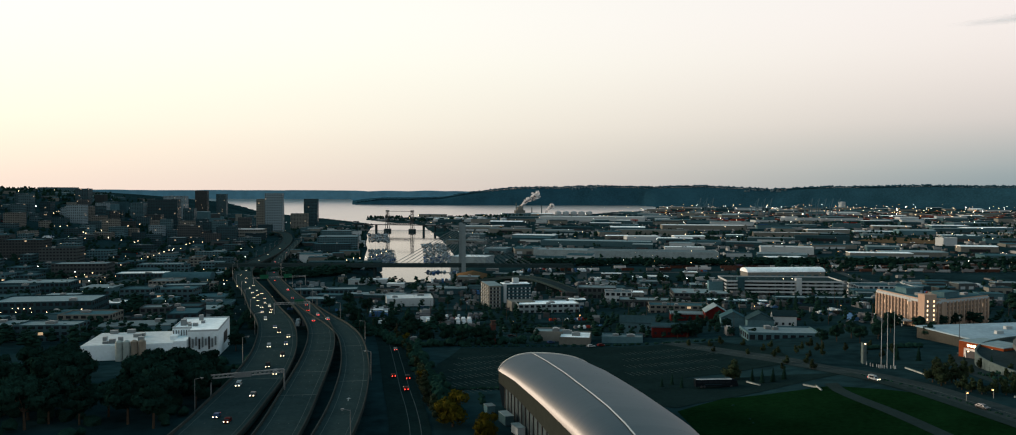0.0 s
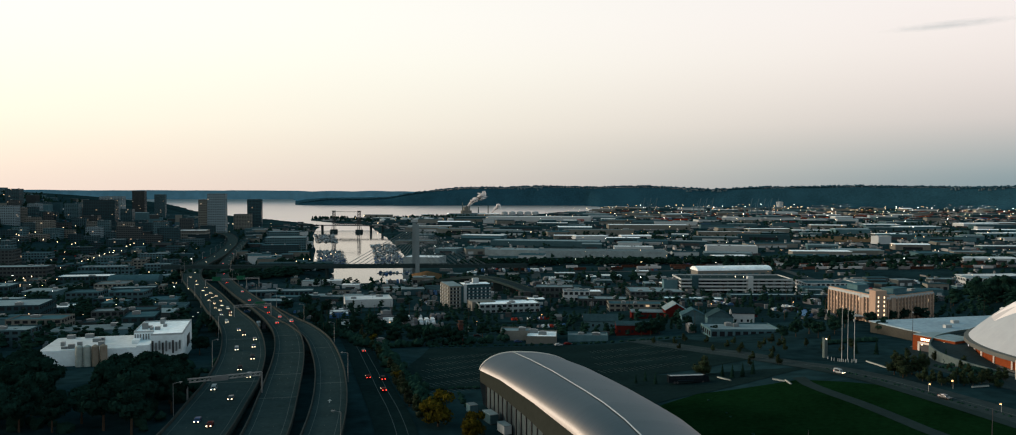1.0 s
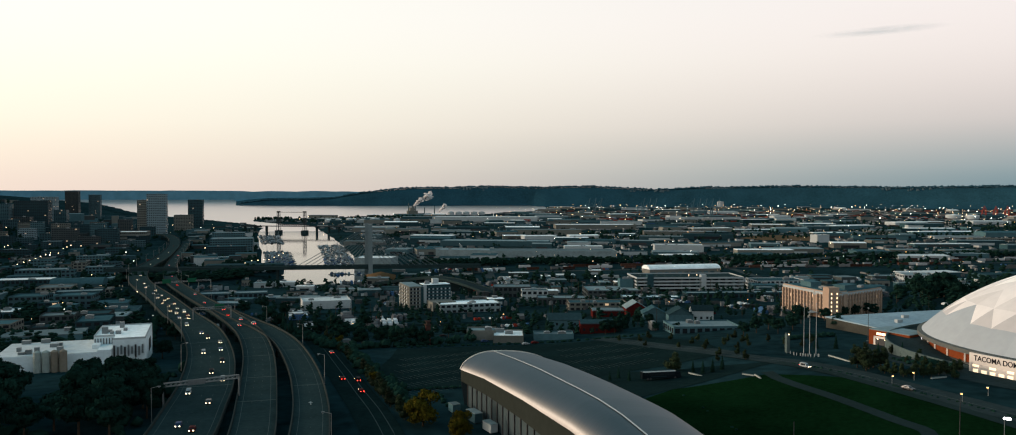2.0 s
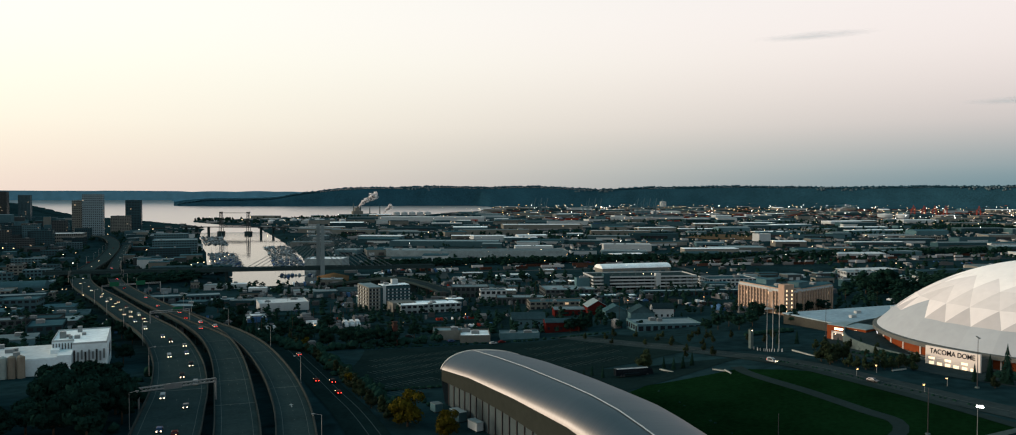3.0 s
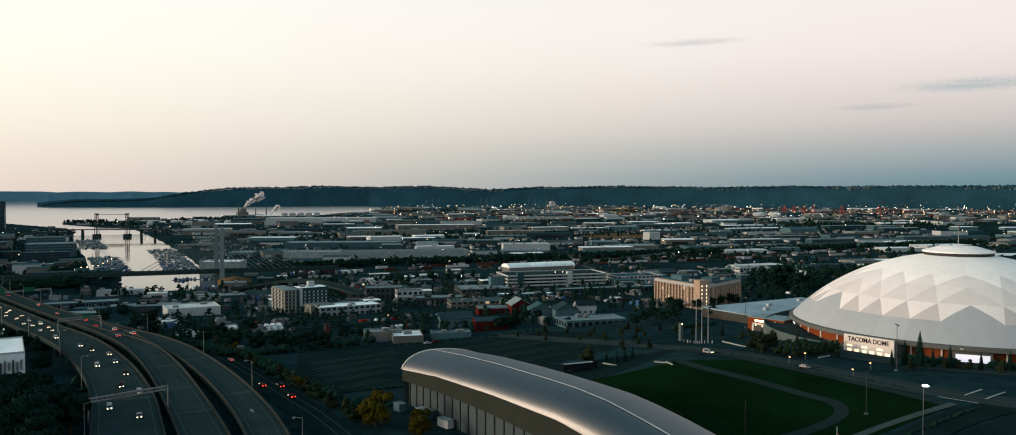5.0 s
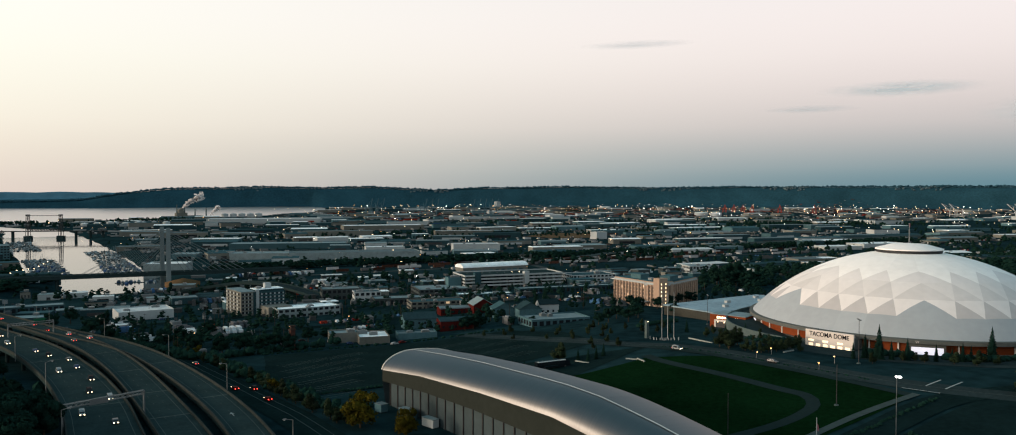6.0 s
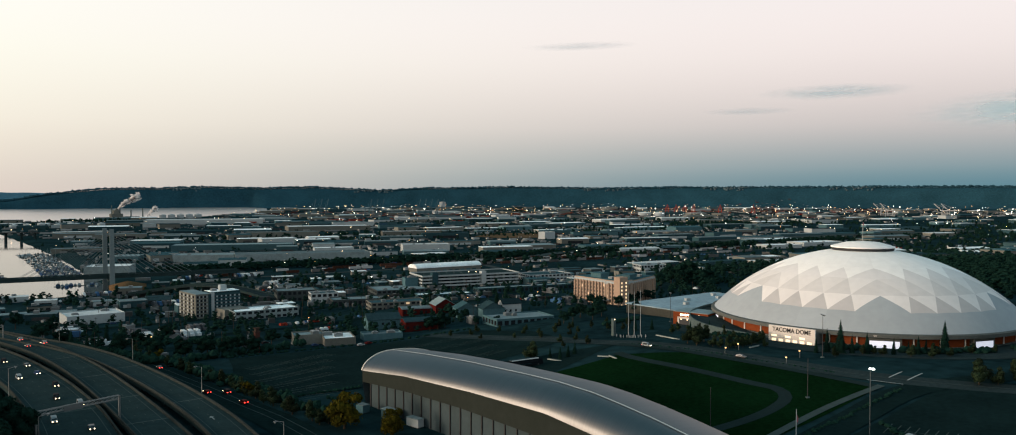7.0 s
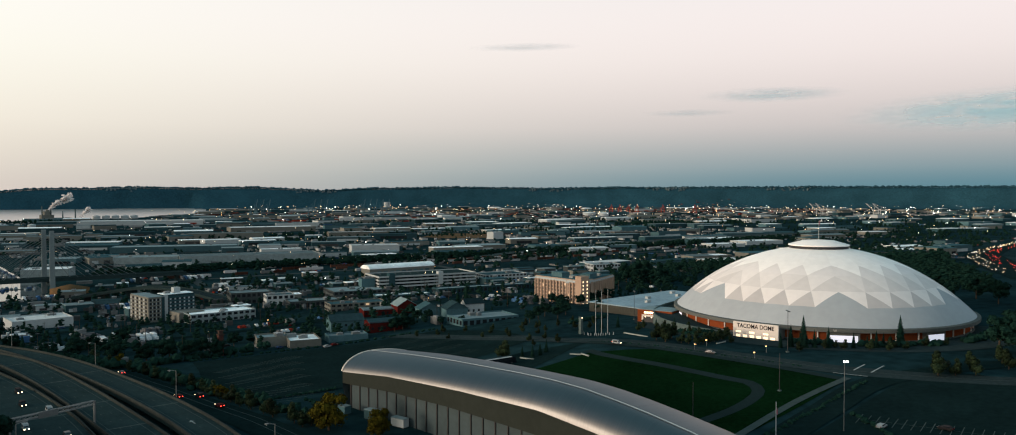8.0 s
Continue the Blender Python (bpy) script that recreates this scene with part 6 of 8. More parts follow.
def fir_tree(name, h, r, label, seed, group="firs"):
    rnd = random.Random(seed)
    ob = thing(name, 0, 0, -500, 0, label, "tree", group)
    part("trunk", Geo().tube((0, 0, -1), (0, 0, h * 0.96), h * 0.018, 0.04, 7), BARK, ob)
    g = Geo()
    tiers = 20
    for k in range(tiers):
        u = k / (tiers - 1)
        z = h * (0.07 + 0.9 * u)
        rad = r * (1 - u) ** 0.85 + 0.15
        n = int(13 - 7 * u)
        for j in range(n):
            a = 6.283 * (j + rnd.random() * 0.7) / n + k
            q = rad * rnd.uniform(0.75, 1.15)
            d = Vector((math.cos(a), math.sin(a), 0))
            s = Vector((-d.y, d.x, 0)) * q * 0.3
            top = Vector((0, 0, z + h * 0.035))
            tip = d * q + Vector((0, 0, z - h * 0.035 * rnd.uniform(0.6, 1.5)))
            mid = d * q * 0.55 + Vector((0, 0, z))
            g.add([top, mid + s, tip, mid - s], [(0, 1, 2), (0, 2, 3)])
            low = mid - Vector((0, 0, h * 0.03))
            g.add([mid + s, low, tip, mid - s], [(0, 1, 2), (1, 3, 2)])
    part("crown", g, LEAF_FIR, ob)
    return ob


def plant(ob, spots, seed=1):
    rnd = random.Random(seed)
    ms = []
    for x, y, s in spots:
        ms.append(pose(x, y, land(x, y) - 0.2, 0, 0, rnd.uniform(0, 360)) @ Matrix.Diagonal((s * rnd.uniform(0.9, 1.1), s * rnd.uniform(0.9, 1.1), s, 1)))
    for m in ms[1:]:
        copy_thing(ob, m)
    ob.matrix_basis = ms[0]


BIG_A = leaf_tree("broadleaf_tree", 15, 6.5, LEAF, "dark green broadleaf tree beside the freeway", 1, lobes=15, leaves=110)
plant(BIG_A, [(-68, 288, 1.3), (-71, 310, 1.35), (-78, 297, 1.4), (-73, 275, 1.1), (-74, 330, 1.15), (-114, 296, 1.35), (-103, 289, 1.2), (-112, 313, 1.3), (-100, 275, 0.95), (-89, 274, 0.9), (-88, 330, 0.95), (-89, 317, 0.9), (-122, 286, 0.95), (-84, 284, 0.9), (-62, 270, 1.1), (-70, 290, 1.1), (-58, 296, 1.0), (-64, 312, 1.1), (-76, 306, 1.15), (-78, 318, 1.1), (-90, 334, 1.1), (-72, 336, 0.95), (-84, 352, 1.0), (-96, 348, 0.95), (-78, 362, 0.8), (-90, 366, 0.85), (-110, 280, 1.1), (-104, 268, 1.15), (-120, 300, 1.1), (-134, 352, 1.1), (-144, 362, 1.0), (-124, 318, 1.1), (-112, 300, 1.0), (-150, 352, 1.0), (-128, 334, 1.2)])
BIG_B = leaf_tree("broadleaf_tree", 12, 5.5, LEAF, "rounded dark green tree by the road", 2, lobes=13, leaves=90)
plant(BIG_B, [(-130, 318, 1.2), (-140, 340, 1.1), (-150, 330, 1.2), (-136, 300, 1.3), (-150, 296, 1.3), (-128, 270, 1.3), (-160, 318, 1.2), (-170, 345, 1.1), (-112, 250, 1.2), (-140, 258, 1.2), (-165, 280, 1.2), (-180, 310, 1.2), (-195, 340, 1.1), (-92, 440, 0.9), (-78, 460, 0.8), (-106, 520, 0.9), (-118, 545, 1.0),
              (10, 470, 0.9), (22, 474, 1.0), (30, 466, 0.9), (38, 474, 1.0), (46, 470, 0.9), (-2, 490, 1.0), (62, 500, 0.8), (-20, 520, 1.0), (-8, 540, 0.9), (10, 560, 0.9), (-48, 560, 1.0), (-60, 600, 1.1), (-55, 640, 1.0), (-80, 690, 1.1), (-90, 660, 1.0), (318, 196, 1.5), (326, 188, 1.7), (336, 192, 1.6), (345, 184, 1.6), (352, 206, 1.4), (159, 486, 0.8), (165, 487, 0.85), (171, 489, 0.7), (188, 512, 0.7), (194, 508, 0.7), (182, 520, 0.6), (486, 279, 1.4), (500, 300, 1.4), (470, 250, 1.3), (310, 520, 0.8), (318, 512, 0.8),
              (296, 470, 0.75), (288, 484, 0.7), (292, 500, 0.7), (318, 486, 0.7), (330, 492, 0.75), (342, 498, 0.75), (470, 602, 1.9), (462, 612, 1.7), (482, 610, 1.8), (430, 560, 1.3), (445, 575, 1.4), (460, 566, 1.4), (475, 585, 1.3), (420, 580, 1.2), (455, 600, 1.3), (282, 430, 0.7), (290, 445, 0.7), (240, 420, 0.8), (232, 430, 0.8), (244, 440, 0.8), (255, 432, 0.7), (222, 425, 0.7), (262, 446, 0.8), (275, 460, 0.8), (200, 470, 0.5), (190, 482, 0.5)])
GOLD = leaf_tree("autumn_tree", 8, 3.6, LEAF_GOLD, "yellow autumn tree on the verge", 3, group="autumn trees", leaves=80, lobes=14, low=0.24)
plant(GOLD, [(38, 273, 1.75), (49.5, 258, 1.25), (20, 345, 0.8), (-3, 470, 1.0), (20, 352, 0.7)])
OLIVE = leaf_tree("street_tree", 8, 3.4, mat("leaf_olive", (0.013, 0.024, 0.011), 0.8, var=0.4, scale=3, object_var=0.4, spec=0.1), "small dark green street tree", 4, low=0.26)
plant(OLIVE, [(222.6, 295, 0.8), (224, 291.5, 0.75), (225.8, 288, 0.8), (229, 287, 0.85), (233.8, 287, 0.85), (238, 288, 0.8), (243, 290.5, 0.85), (248, 293, 0.8), (252.5, 295, 0.8), (257, 297.5, 0.75), (219.1, 308.6, 1.25), (218.6, 301.5, 1.3), (222, 305, 1.2), (226, 308, 1.1), (229.8, 308.9, 1.2), (31, 288, 1.1), (35, 282, 0.9), (27, 300, 1.0), (24, 318, 1.1), (21, 336, 1.0), (18, 356, 0.9), (15, 376, 1.0), (4, 430, 0.9), (32, 282, 0.8), (26, 308, 0.7), (22, 326, 0.8), (19, 346, 0.8), (17, 366, 0.8), (12, 388, 0.8), (6, 415, 0.9), (-1, 448, 0.9), (-7, 470, 1.0), (-12, 500, 1.0), (264, 178, 1.1), (276, 186, 1.0), (285, 176, 1.2), (296, 184, 1.1), (270, 196, 0.9), (152, 344, 1.3), (153.5, 346, 1.1), (184, 369, 0.6), (192, 366, 0.6), (189, 350, 0.7), (178, 356, 0.5), (165, 425, 0.5), (185, 440, 0.6), (210, 400, 0.6), (222, 395, 0.6), (195, 425, 0.6), (212, 415, 0.7), (236, 400, 0.6),
              (245, 284, 0.6), (252, 250, 0.7), (284, 236, 0.8), (290, 230, 0.7), (298, 234, 0.8), (276, 244, 0.7), (246, 330, 0.6), (240, 345, 0.7), (250, 352, 0.7), (258, 344, 0.7), (186, 392, 0.6), (192, 404, 0.55), (199, 398, 0.6), (205, 408, 0.6), (213, 402, 0.6), (188, 415, 0.6), (178, 408, 0.5), (200, 384, 0.5), (208, 388, 0.55), (226, 384, 0.6), (232, 378, 0.6), (240, 384, 0.7), (168, 444, 0.6), (158, 452, 0.6), (176, 452, 0.7), (252, 186, 1.3), (260, 190, 1.2), (257, 182, 1.0), (308, 180, 1.1), (322, 176, 1.1), (336, 172, 1.1), (256, 322, 0.6), (252, 312, 0.6), (262, 330, 0.7), (248, 318, 0.5), (244, 306, 0.5), (270, 250, 0.7), (275, 248, 0.6), (300, 228, 0.6), (316, 228, 0.7), (326, 224, 0.6)])
FIR = fir_tree("fir_tree", 15, 2.8, "dark pointed fir by the arena wall", 6)
plant(FIR, [(264, 257, 1.05), (260, 261, 0.75), (268, 254, 0.6), (273, 250, 0.7), (292, 238, 0.6), (308, 236, 1.0), (282, 243, 0.55), (288, 240, 0.45), (296, 237, 0.5), (300, 236, 0.4), (254, 262, 0.5), (159, 337.9, 0.42), (161.6, 332.9, 0.44), (166.1, 332.9, 0.44), (171.5, 335.3, 0.46), (128.5, 333.2, 0.38), (126, 340.7, 0.36), (121, 337, 0.3), (210, 520, 0.7), (216, 516, 0.8), (180, 520, 0.5), (186, 516, 0.5), (246, 560, 0.9), (262, 575, 1.0), (-36, 520, 0.9), (-30, 530, 0.8), (-44, 545, 0.9), (-25, 560, 0.9), (-16, 580, 0.8), (28, 500, 0.8), (52, 505, 0.7), (236, 372, 0.5), (243, 366, 0.5), (-60, 500, 0.5), (-150, 305, 1.1), (-142, 280, 1.2), (-158, 262, 1.2), (258, 336, 0.5), (250, 342, 0.45)])
HEDGE = Geo()
rnd = random.Random(8)
for a, b, n, r in (((146, 184), (226, 199), 50, 0.8), ((200, 330), (226, 226), 40, 0.55), ((190, 180), (178, 158), 14, 1.1), ((32, 330), (64, 334), 22, 0.9), ((140, 300), (140, 180), 10, 0.5), ((30, 460), (180, 468), 60, 1.0), ((290, 178), (350, 160), 30, 1.2), ((230, 395), (262, 402), 30, 1.6), ((-12, 470), (-34, 560), 40, 1.8), ((-110, 480), (-150, 640), 60, 2.2), ((48, 296), (46, 320), 10, 1.0)):
    for k in range(n):
        u = (k + rnd.random()) / n
        x, y = a[0] + (b[0] - a[0]) * u + rnd.uniform(-0.6, 0.6), a[1] + (b[1] - a[1]) * u + rnd.uniform(-0.6, 0.6)
        clump(HEDGE, (x, y, land(x, y) + 0.5 * r), r * rnd.uniform(0.8, 1.3), rnd, 0.8)
for a, b, n, r in (((38, 284), (16, 380), 100, 1.9), ((16, 380), (2, 455), 90, 2.2), ((2, 460), (76, 478), 80, 2.3), ((-44, 548), (-2, 458), 90, 2.6), ((-20, 560), (40, 520), 60, 2.4)):
    for k in range(n):
        u = rnd.random()
        x, y = a[0] + (b[0] - a[0]) * u + rnd.gauss(0, 1.8), a[1] + (b[1] - a[1]) * u + rnd.gauss(0, 1.8)
        clump(HEDGE, (x, y, land(x, y) + r * rnd.uniform(0.3, 1.3)), r * rnd.uniform(0.45, 1.1), rnd, 1.0)
for k in range(330):
    x, y = rnd.uniform(-175, -58), rnd.uniform(250, 398)
    if (-140 < x < -96 and y > 352) or abs(x + 67 + (y - 262) * 0.5) < 11:
        continue
    r = rnd.uniform(1.4, 3.4)
    clump(HEDGE, (x, y, land(x, y) + r * rnd.uniform(0.3, 0.9)), r, rnd, 0.9)
for a0, a1, n, r0, r in ((-58, -30, 46, 90, 1.7), (-7, 4, 22, 89, 1.9), (12, 40, 60, 88, 1.8), (48, 70, 40, 88, 2.0), (-46, -24, 30, 99, 1.2)):
    for k in range(n):
        a, q = radians(FACE + a0 + (a1 - a0) * rnd.random()), r0 + rnd.uniform(-2.5, 3.5)
        x, y = DOME[0] + q * math.cos(a), DOME[1] + q * math.sin(a)
        clump(HEDGE, (x, y, land(x, y) + 0.5 * r), r * rnd.uniform(0.5, 1.25), rnd, 0.9)
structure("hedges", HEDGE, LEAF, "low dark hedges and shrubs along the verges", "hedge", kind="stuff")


def wood(name, trees, material, label, seed):
    """Many far trees in one mesh: each a few ragged clumps."""
    rnd = random.Random(seed)
    g = Geo()
    for x, y, h, r in trees:
        k = math.hypot(*far(x, y, 0)[:2]) / math.hypot(x, y)
        p = far(x, y, land(x, y))
        n = 8 if math.hypot(x, y) < 1000 else 4 if k > 0.99 else 2
        for j in range(n):
            u = (j + 0.5) / n
            clump(g, (p[0] + rnd.uniform(-0.4, 0.4) * r * k, p[1] + rnd.uniform(-0.4, 0.4) * r * k, p[2] + h * k * (0.25 + 0.6 * u)), r * k * (1.05 - 0.55 * u) * rnd.uniform(0.8, 1.15) * (0.62 if n == 8 else 1), rnd, h / r / n * (1.5 if n == 8 else 0.75))
    return structure(name, g, material, label, "trees", kind="stuff")


def dry(x, y, m=12):
    return coast(x, y) < -m


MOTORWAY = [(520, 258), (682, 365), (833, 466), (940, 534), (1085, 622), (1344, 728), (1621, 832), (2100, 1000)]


def motorway_view_gap(x, y):
    """Inside the strip kept clear so that the camera sees the motorway."""
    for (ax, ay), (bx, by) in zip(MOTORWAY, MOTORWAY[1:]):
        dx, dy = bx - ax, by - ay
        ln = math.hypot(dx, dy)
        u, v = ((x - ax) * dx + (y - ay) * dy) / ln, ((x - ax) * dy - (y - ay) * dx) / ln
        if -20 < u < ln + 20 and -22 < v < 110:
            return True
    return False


rnd = random.Random(21)
belt = []
for x0, y0, x1, y1, n, w in ((60, 1215, 520, 1250, 420, 8), (520, 1250, 1600, 1330, 700, 10), (-40, 2050, 900, 2150, 120, 30), (500, 1900, 1900, 2000, 220, 40), (900, 2200, 2600, 2100, 260, 90), (1100, 2900, 2600, 2600, 160, 90), (-330, 1000, -160, 1030, 90, 14), (-240, 1000, -166, 1075, 150, 10), (-540, 3390, -380, 3480, 80, 20), (-420, 3060, -100, 3250, 120, 60), (-180, 3500, 150, 3800, 90, 60), (-190, 1080, -140, 1180, 60, 9), (-210, 1200, -185, 1600, 90, 10), (-200, 1120, -160, 1800, 50, 10), (-150, 900, 300, 960, 60, 14), (700, 700, 1400, 850, 420, 70), (620, 520, 1100, 690, 360, 40), (540, 330, 800, 470, 260, 35), (520, 180, 800, 250, 240, 40), (470, 420, 640, 600, 200, 40), (520, 640, 760, 760, 120, 40), (1000, 1000, 2200, 1500, 220, 120), (400, 1130, 900, 1160, 70, 14), (560, 400, 1000, 640, 420, 26), (1600, 950, 3000, 1800, 420, 120), (2310, 4360, 2400, 4340, 60, 18), (2500, 4320, 2620, 4290, 60, 18), (1850, 2350, 2450, 2200, 300, 40), (430, 545, 500, 620, 70, 14)):
    for k in range(n):
        u = rnd.random()
        x, y = x0 + (x1 - x0) * u + rnd.gauss(0, w), y0 + (y1 - y0) * u + rnd.gauss(0, w)
        if dry(x, y) and not motorway_view_gap(x, y):
            h = rnd.uniform(7, 15)
            belt.append((x, y, h, h * rnd.uniform(0.3, 0.42)))
wood("tree_belts", belt, LEAF, "dark belts of trees across the flat land", 31)
town = []
for k in range(3400):
    b, r = radians(rnd.uniform(-40, -8)), 480 * math.exp(rnd.uniform(0, 2.0))
    x, y = r * math.sin(b), r * math.cos(b)
    if dry(x, y, 30) and x < way_x(y) - 25:
        h = rnd.uniform(6, 13)
        town.append((x, y, h, h * rnd.uniform(0.32, 0.45)))
for k in range(1700):
    b, r = radians(rnd.uniform(-9, 66)), 480 * math.exp(rnd.uniform(0.0, 2.0))
    x, y = r * math.sin(b), r * math.cos(b)
    if dry(x, y) and math.hypot(x - DOME[0], y - DOME[1]) > 110 and y > 490 and not motorway_view_gap(x, y):
        h = rnd.uniform(4, 10)
        town.append((x, y, h, h * rnd.uniform(0.32, 0.45)))
for k in range(520):
    x, y = rnd.uniform(-50, 420), 486 + 420 * rnd.random() ** 1.4
    if dry(x, y) and math.hypot(x - DOME[0], y - DOME[1]) > 112:
        h = rnd.uniform(3.5, 9)
        town.append((x, y, h, h * rnd.uniform(0.3, 0.42)))
for k in range(900):
    b, r = radians(rnd.uniform(-40, -13)), rnd.uniform(1900, 3900)
    x, y = r * math.sin(b), r * math.cos(b)
    if dry(x, y, 30) and land(x, y) > 60:
        h = rnd.uniform(8, 18)
        town.append((x, y, h, h * rnd.uniform(0.32, 0.45)))
wood("town_trees", town, LEAF, "scattered dark trees among the city blocks", 32)
shore = []
for k in range(420):
    y = rnd.uniform(1100, 2400)
    x = rnd.uniform(way_x(y) + 25, ramp(y, [(a, b - c) for a, b, c in FOSS]) - 10)
    if dry(x, y, 6):
        h = rnd.uniform(4, 11)
        shore.append((x, y, h, h * rnd.uniform(0.32, 0.45)))
wood("shore_trees", shore, LEAF, "dark trees along the waterway's near shore", 34)
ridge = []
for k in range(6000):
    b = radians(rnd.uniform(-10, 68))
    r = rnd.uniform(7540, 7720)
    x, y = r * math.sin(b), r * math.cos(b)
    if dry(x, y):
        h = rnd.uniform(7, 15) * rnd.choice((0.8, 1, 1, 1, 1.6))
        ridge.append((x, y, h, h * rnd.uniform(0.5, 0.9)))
# the crest trees carry the same blue haze in their leaf colour
wood("ridge_forest", ridge, mat("leaf_ridge_haze", (0.025, 0.072, 0.098), 0.9, var=0.3, scale=0.05, spec=0.0), "forested ridge beyond the port, distance haze in its colour", 33)


# ---- city blocks ----
TAKEN = [(x, y, max(w, d) * 0.6) for _, x, y, w, d, *_ in SOUTH_NAMES] + [(310, 505, 45), (306, 750, 60), (400, 990, 65), (60, 690, 40), (-110, 430, 55), (-300, 905, 35), (DOME[0], DOME[1], 105), (327, 424, 55), (190, 560, 26), (220, 515, 28), (141, 526, 18), (157, 499, 16), (85, 330, 60), (-150, 330, 70), (125, 785, 20), (95, 835, 20), (60, 885, 22), (25, 905, 20), (970, 1890, 95), (930, 1780, 40), (880, 1700, 40)]


def free(x, y, r):
    if not dry(x, y, r * 0.7 + 8):
        return False
    if abs(x - way_x(y)) < r + 30 and y < 2300:
        return False
    if abs(y - 1088) < r + 14 and -340 < x < 200:
        return False
    for a, b, c in TAKEN:
        if (x - a) ** 2 + (y - b) ** 2 < (r + c) ** 2:
            return False
    TAKEN.append((x, y, r))
    return True


def simple_block(name, x, y, w, d, h, rot, wall, roof, label, category, rnd, group):
    """A far block: walls with a parapet, roof, a roof unit and a door or window strip."""
    ob = far_thing(name, x, y, land(x, y), rot, label, category, group)
    part("wall", Geo().box(-w / 2, -d / 2, -4, w / 2, d / 2, h), wall, ob)
    g = Geo()
    if rnd.random() < 0.35:
        rise = d * rnd.uniform(0.03, 0.07)
        g.add([(-w / 2 - 0.5, -d / 2 - 0.5, h), (w / 2 + 0.5, -d / 2 - 0.5, h), (w / 2 + 0.5, 0, h + rise), (-w / 2 - 0.5, 0, h + rise), (w / 2 + 0.5, d / 2 + 0.5, h), (-w / 2 - 0.5, d / 2 + 0.5, h)], [(0, 1, 2, 3), (3, 2, 4, 5), (0, 3, 5), (1, 4, 2), (0, 5, 4, 1)])
    else:
        g.box(-w / 2 - 0.3, -d / 2 - 0.3, h, w / 2 + 0.3, d / 2 + 0.3, h + 0.5)
    part("roof", g, roof, ob)
    away = math.hypot(x, y)
    if rnd.random() < 0.6 and away < 1900:
        a, b = rnd.uniform(-0.3, 0.3) * w, rnd.uniform(-0.25, 0.25) * d
        part("roof_unit", Geo().box(a - 2, b - 1.5, h, a + 2, b + 1.5, h + 2.4), METAL, ob)
    n = rnd.randint(1, 3) if away < 1500 else 1 if away < 2400 else 0
    for k in range(n):
        c = -w / 2 + w * (k + 0.5) / n
        part("bay_door", Geo().box(c - w / n * 0.28, -d / 2 - 0.1, 0.4, c + w / n * 0.28, -d / 2 + 0.1, h * 0.55), rnd.choice((GLASS_DARK, METAL_DARK, WALL_WHITE)), ob)
    return ob


rnd = random.Random(77)
WALLS = [(WALL_GREY, "grey"), (WALL_TAN, "tan"), (WALL_WHITE, "white"), (WALL_DARK, "dark"), (WALL_BRICK, "brick")]
ROOFS = [(ROOF_WHITE, "white"), (ROOF_PALE, "pale"), (ROOF_PALE, "pale"), (ROOF_GREY, "grey"), (ROOF_GREY, "grey"), (ROOF_DARK, "dark")]
made = 0
for k in range(2600):
    b, r = radians(rnd.uniform(-9, 67)), 1080 * math.exp(rnd.uniform(0, 1) ** 0.9 * 1.75)
    x, y = r * math.sin(b), r * math.cos(b)
    if (940 < y < 1265 and x > 110) or 1180 < y < 1260:
        continue
    w, d, h = rnd.uniform(24, 105) * (1 + r / 7000), rnd.uniform(18, 38) * (1 + r / 6000), rnd.uniform(5, 11) * (1 + r / 12000)
    if made < 330 and free(x, y, w * 0.42) and not motorway_view_gap(x, y):
        (wm, wc), (rm, rc) = rnd.choice([WALLS[0], WALLS[0], WALLS[3], WALLS[1], WALLS[1], WALLS[2]]), rnd.choice([ROOFS[0], *ROOFS])
        simple_block("warehouse", x, y, w, d, h, rnd.choice((-6, -8, -12, -16, 4)), wm, rm, f"{wc} low warehouse with {rc} roof on the flats", "warehouse", rnd, "port warehouses")
        made += 1
made = 0
for k in range(1800):
    b, r = radians(rnd.uniform(-9, 48)), 490 * math.exp(rnd.uniform(0, 0.85))
    x, y = r * math.sin(b), r * math.cos(b)
    if y < 690 and x < 330 or (x > 150 and y < 640) or y < 560:
        continue
    w, d, h = rnd.uniform(9, 26), rnd.uniform(8, 16), rnd.uniform(3.5, 7)
    if made < 72 and free(x, y, w * 0.5):
        (wm, wc), (rm, rc) = rnd.choice(WALLS), rnd.choice(ROOFS)
        simple_block("shop", x, y, w, d, h, rnd.choice((-8, -4, 6)), wm, rm, f"small {wc} shop building with {rc} roof", "shop", rnd, "district shops")
        made += 1
made = 0
for k in range(900):
    y = rnd.uniform(1180, 2250)
    x = rnd.uniform(way_x(y) + 45, ramp(y, [(a, b - c) for a, b, c in FOSS]) - 20)
    w, d, h = rnd.uniform(12, 34), rnd.uniform(12, 26), rnd.uniform(5, 17)
    if made < 46 and free(x, y, w * 0.55) and dry(x, y, 16):
        (wm, wc), (rm, rc) = rnd.choice(WALLS), rnd.choice(ROOFS[1:])
        simple_block("waterfront_block", x, y, w, d, h, rnd.choice((4, 8, 12)), wm, rm, f"{wc} waterfront building with {rc} roof", "building", rnd, "waterfront blocks")
        made += 1
made = 0
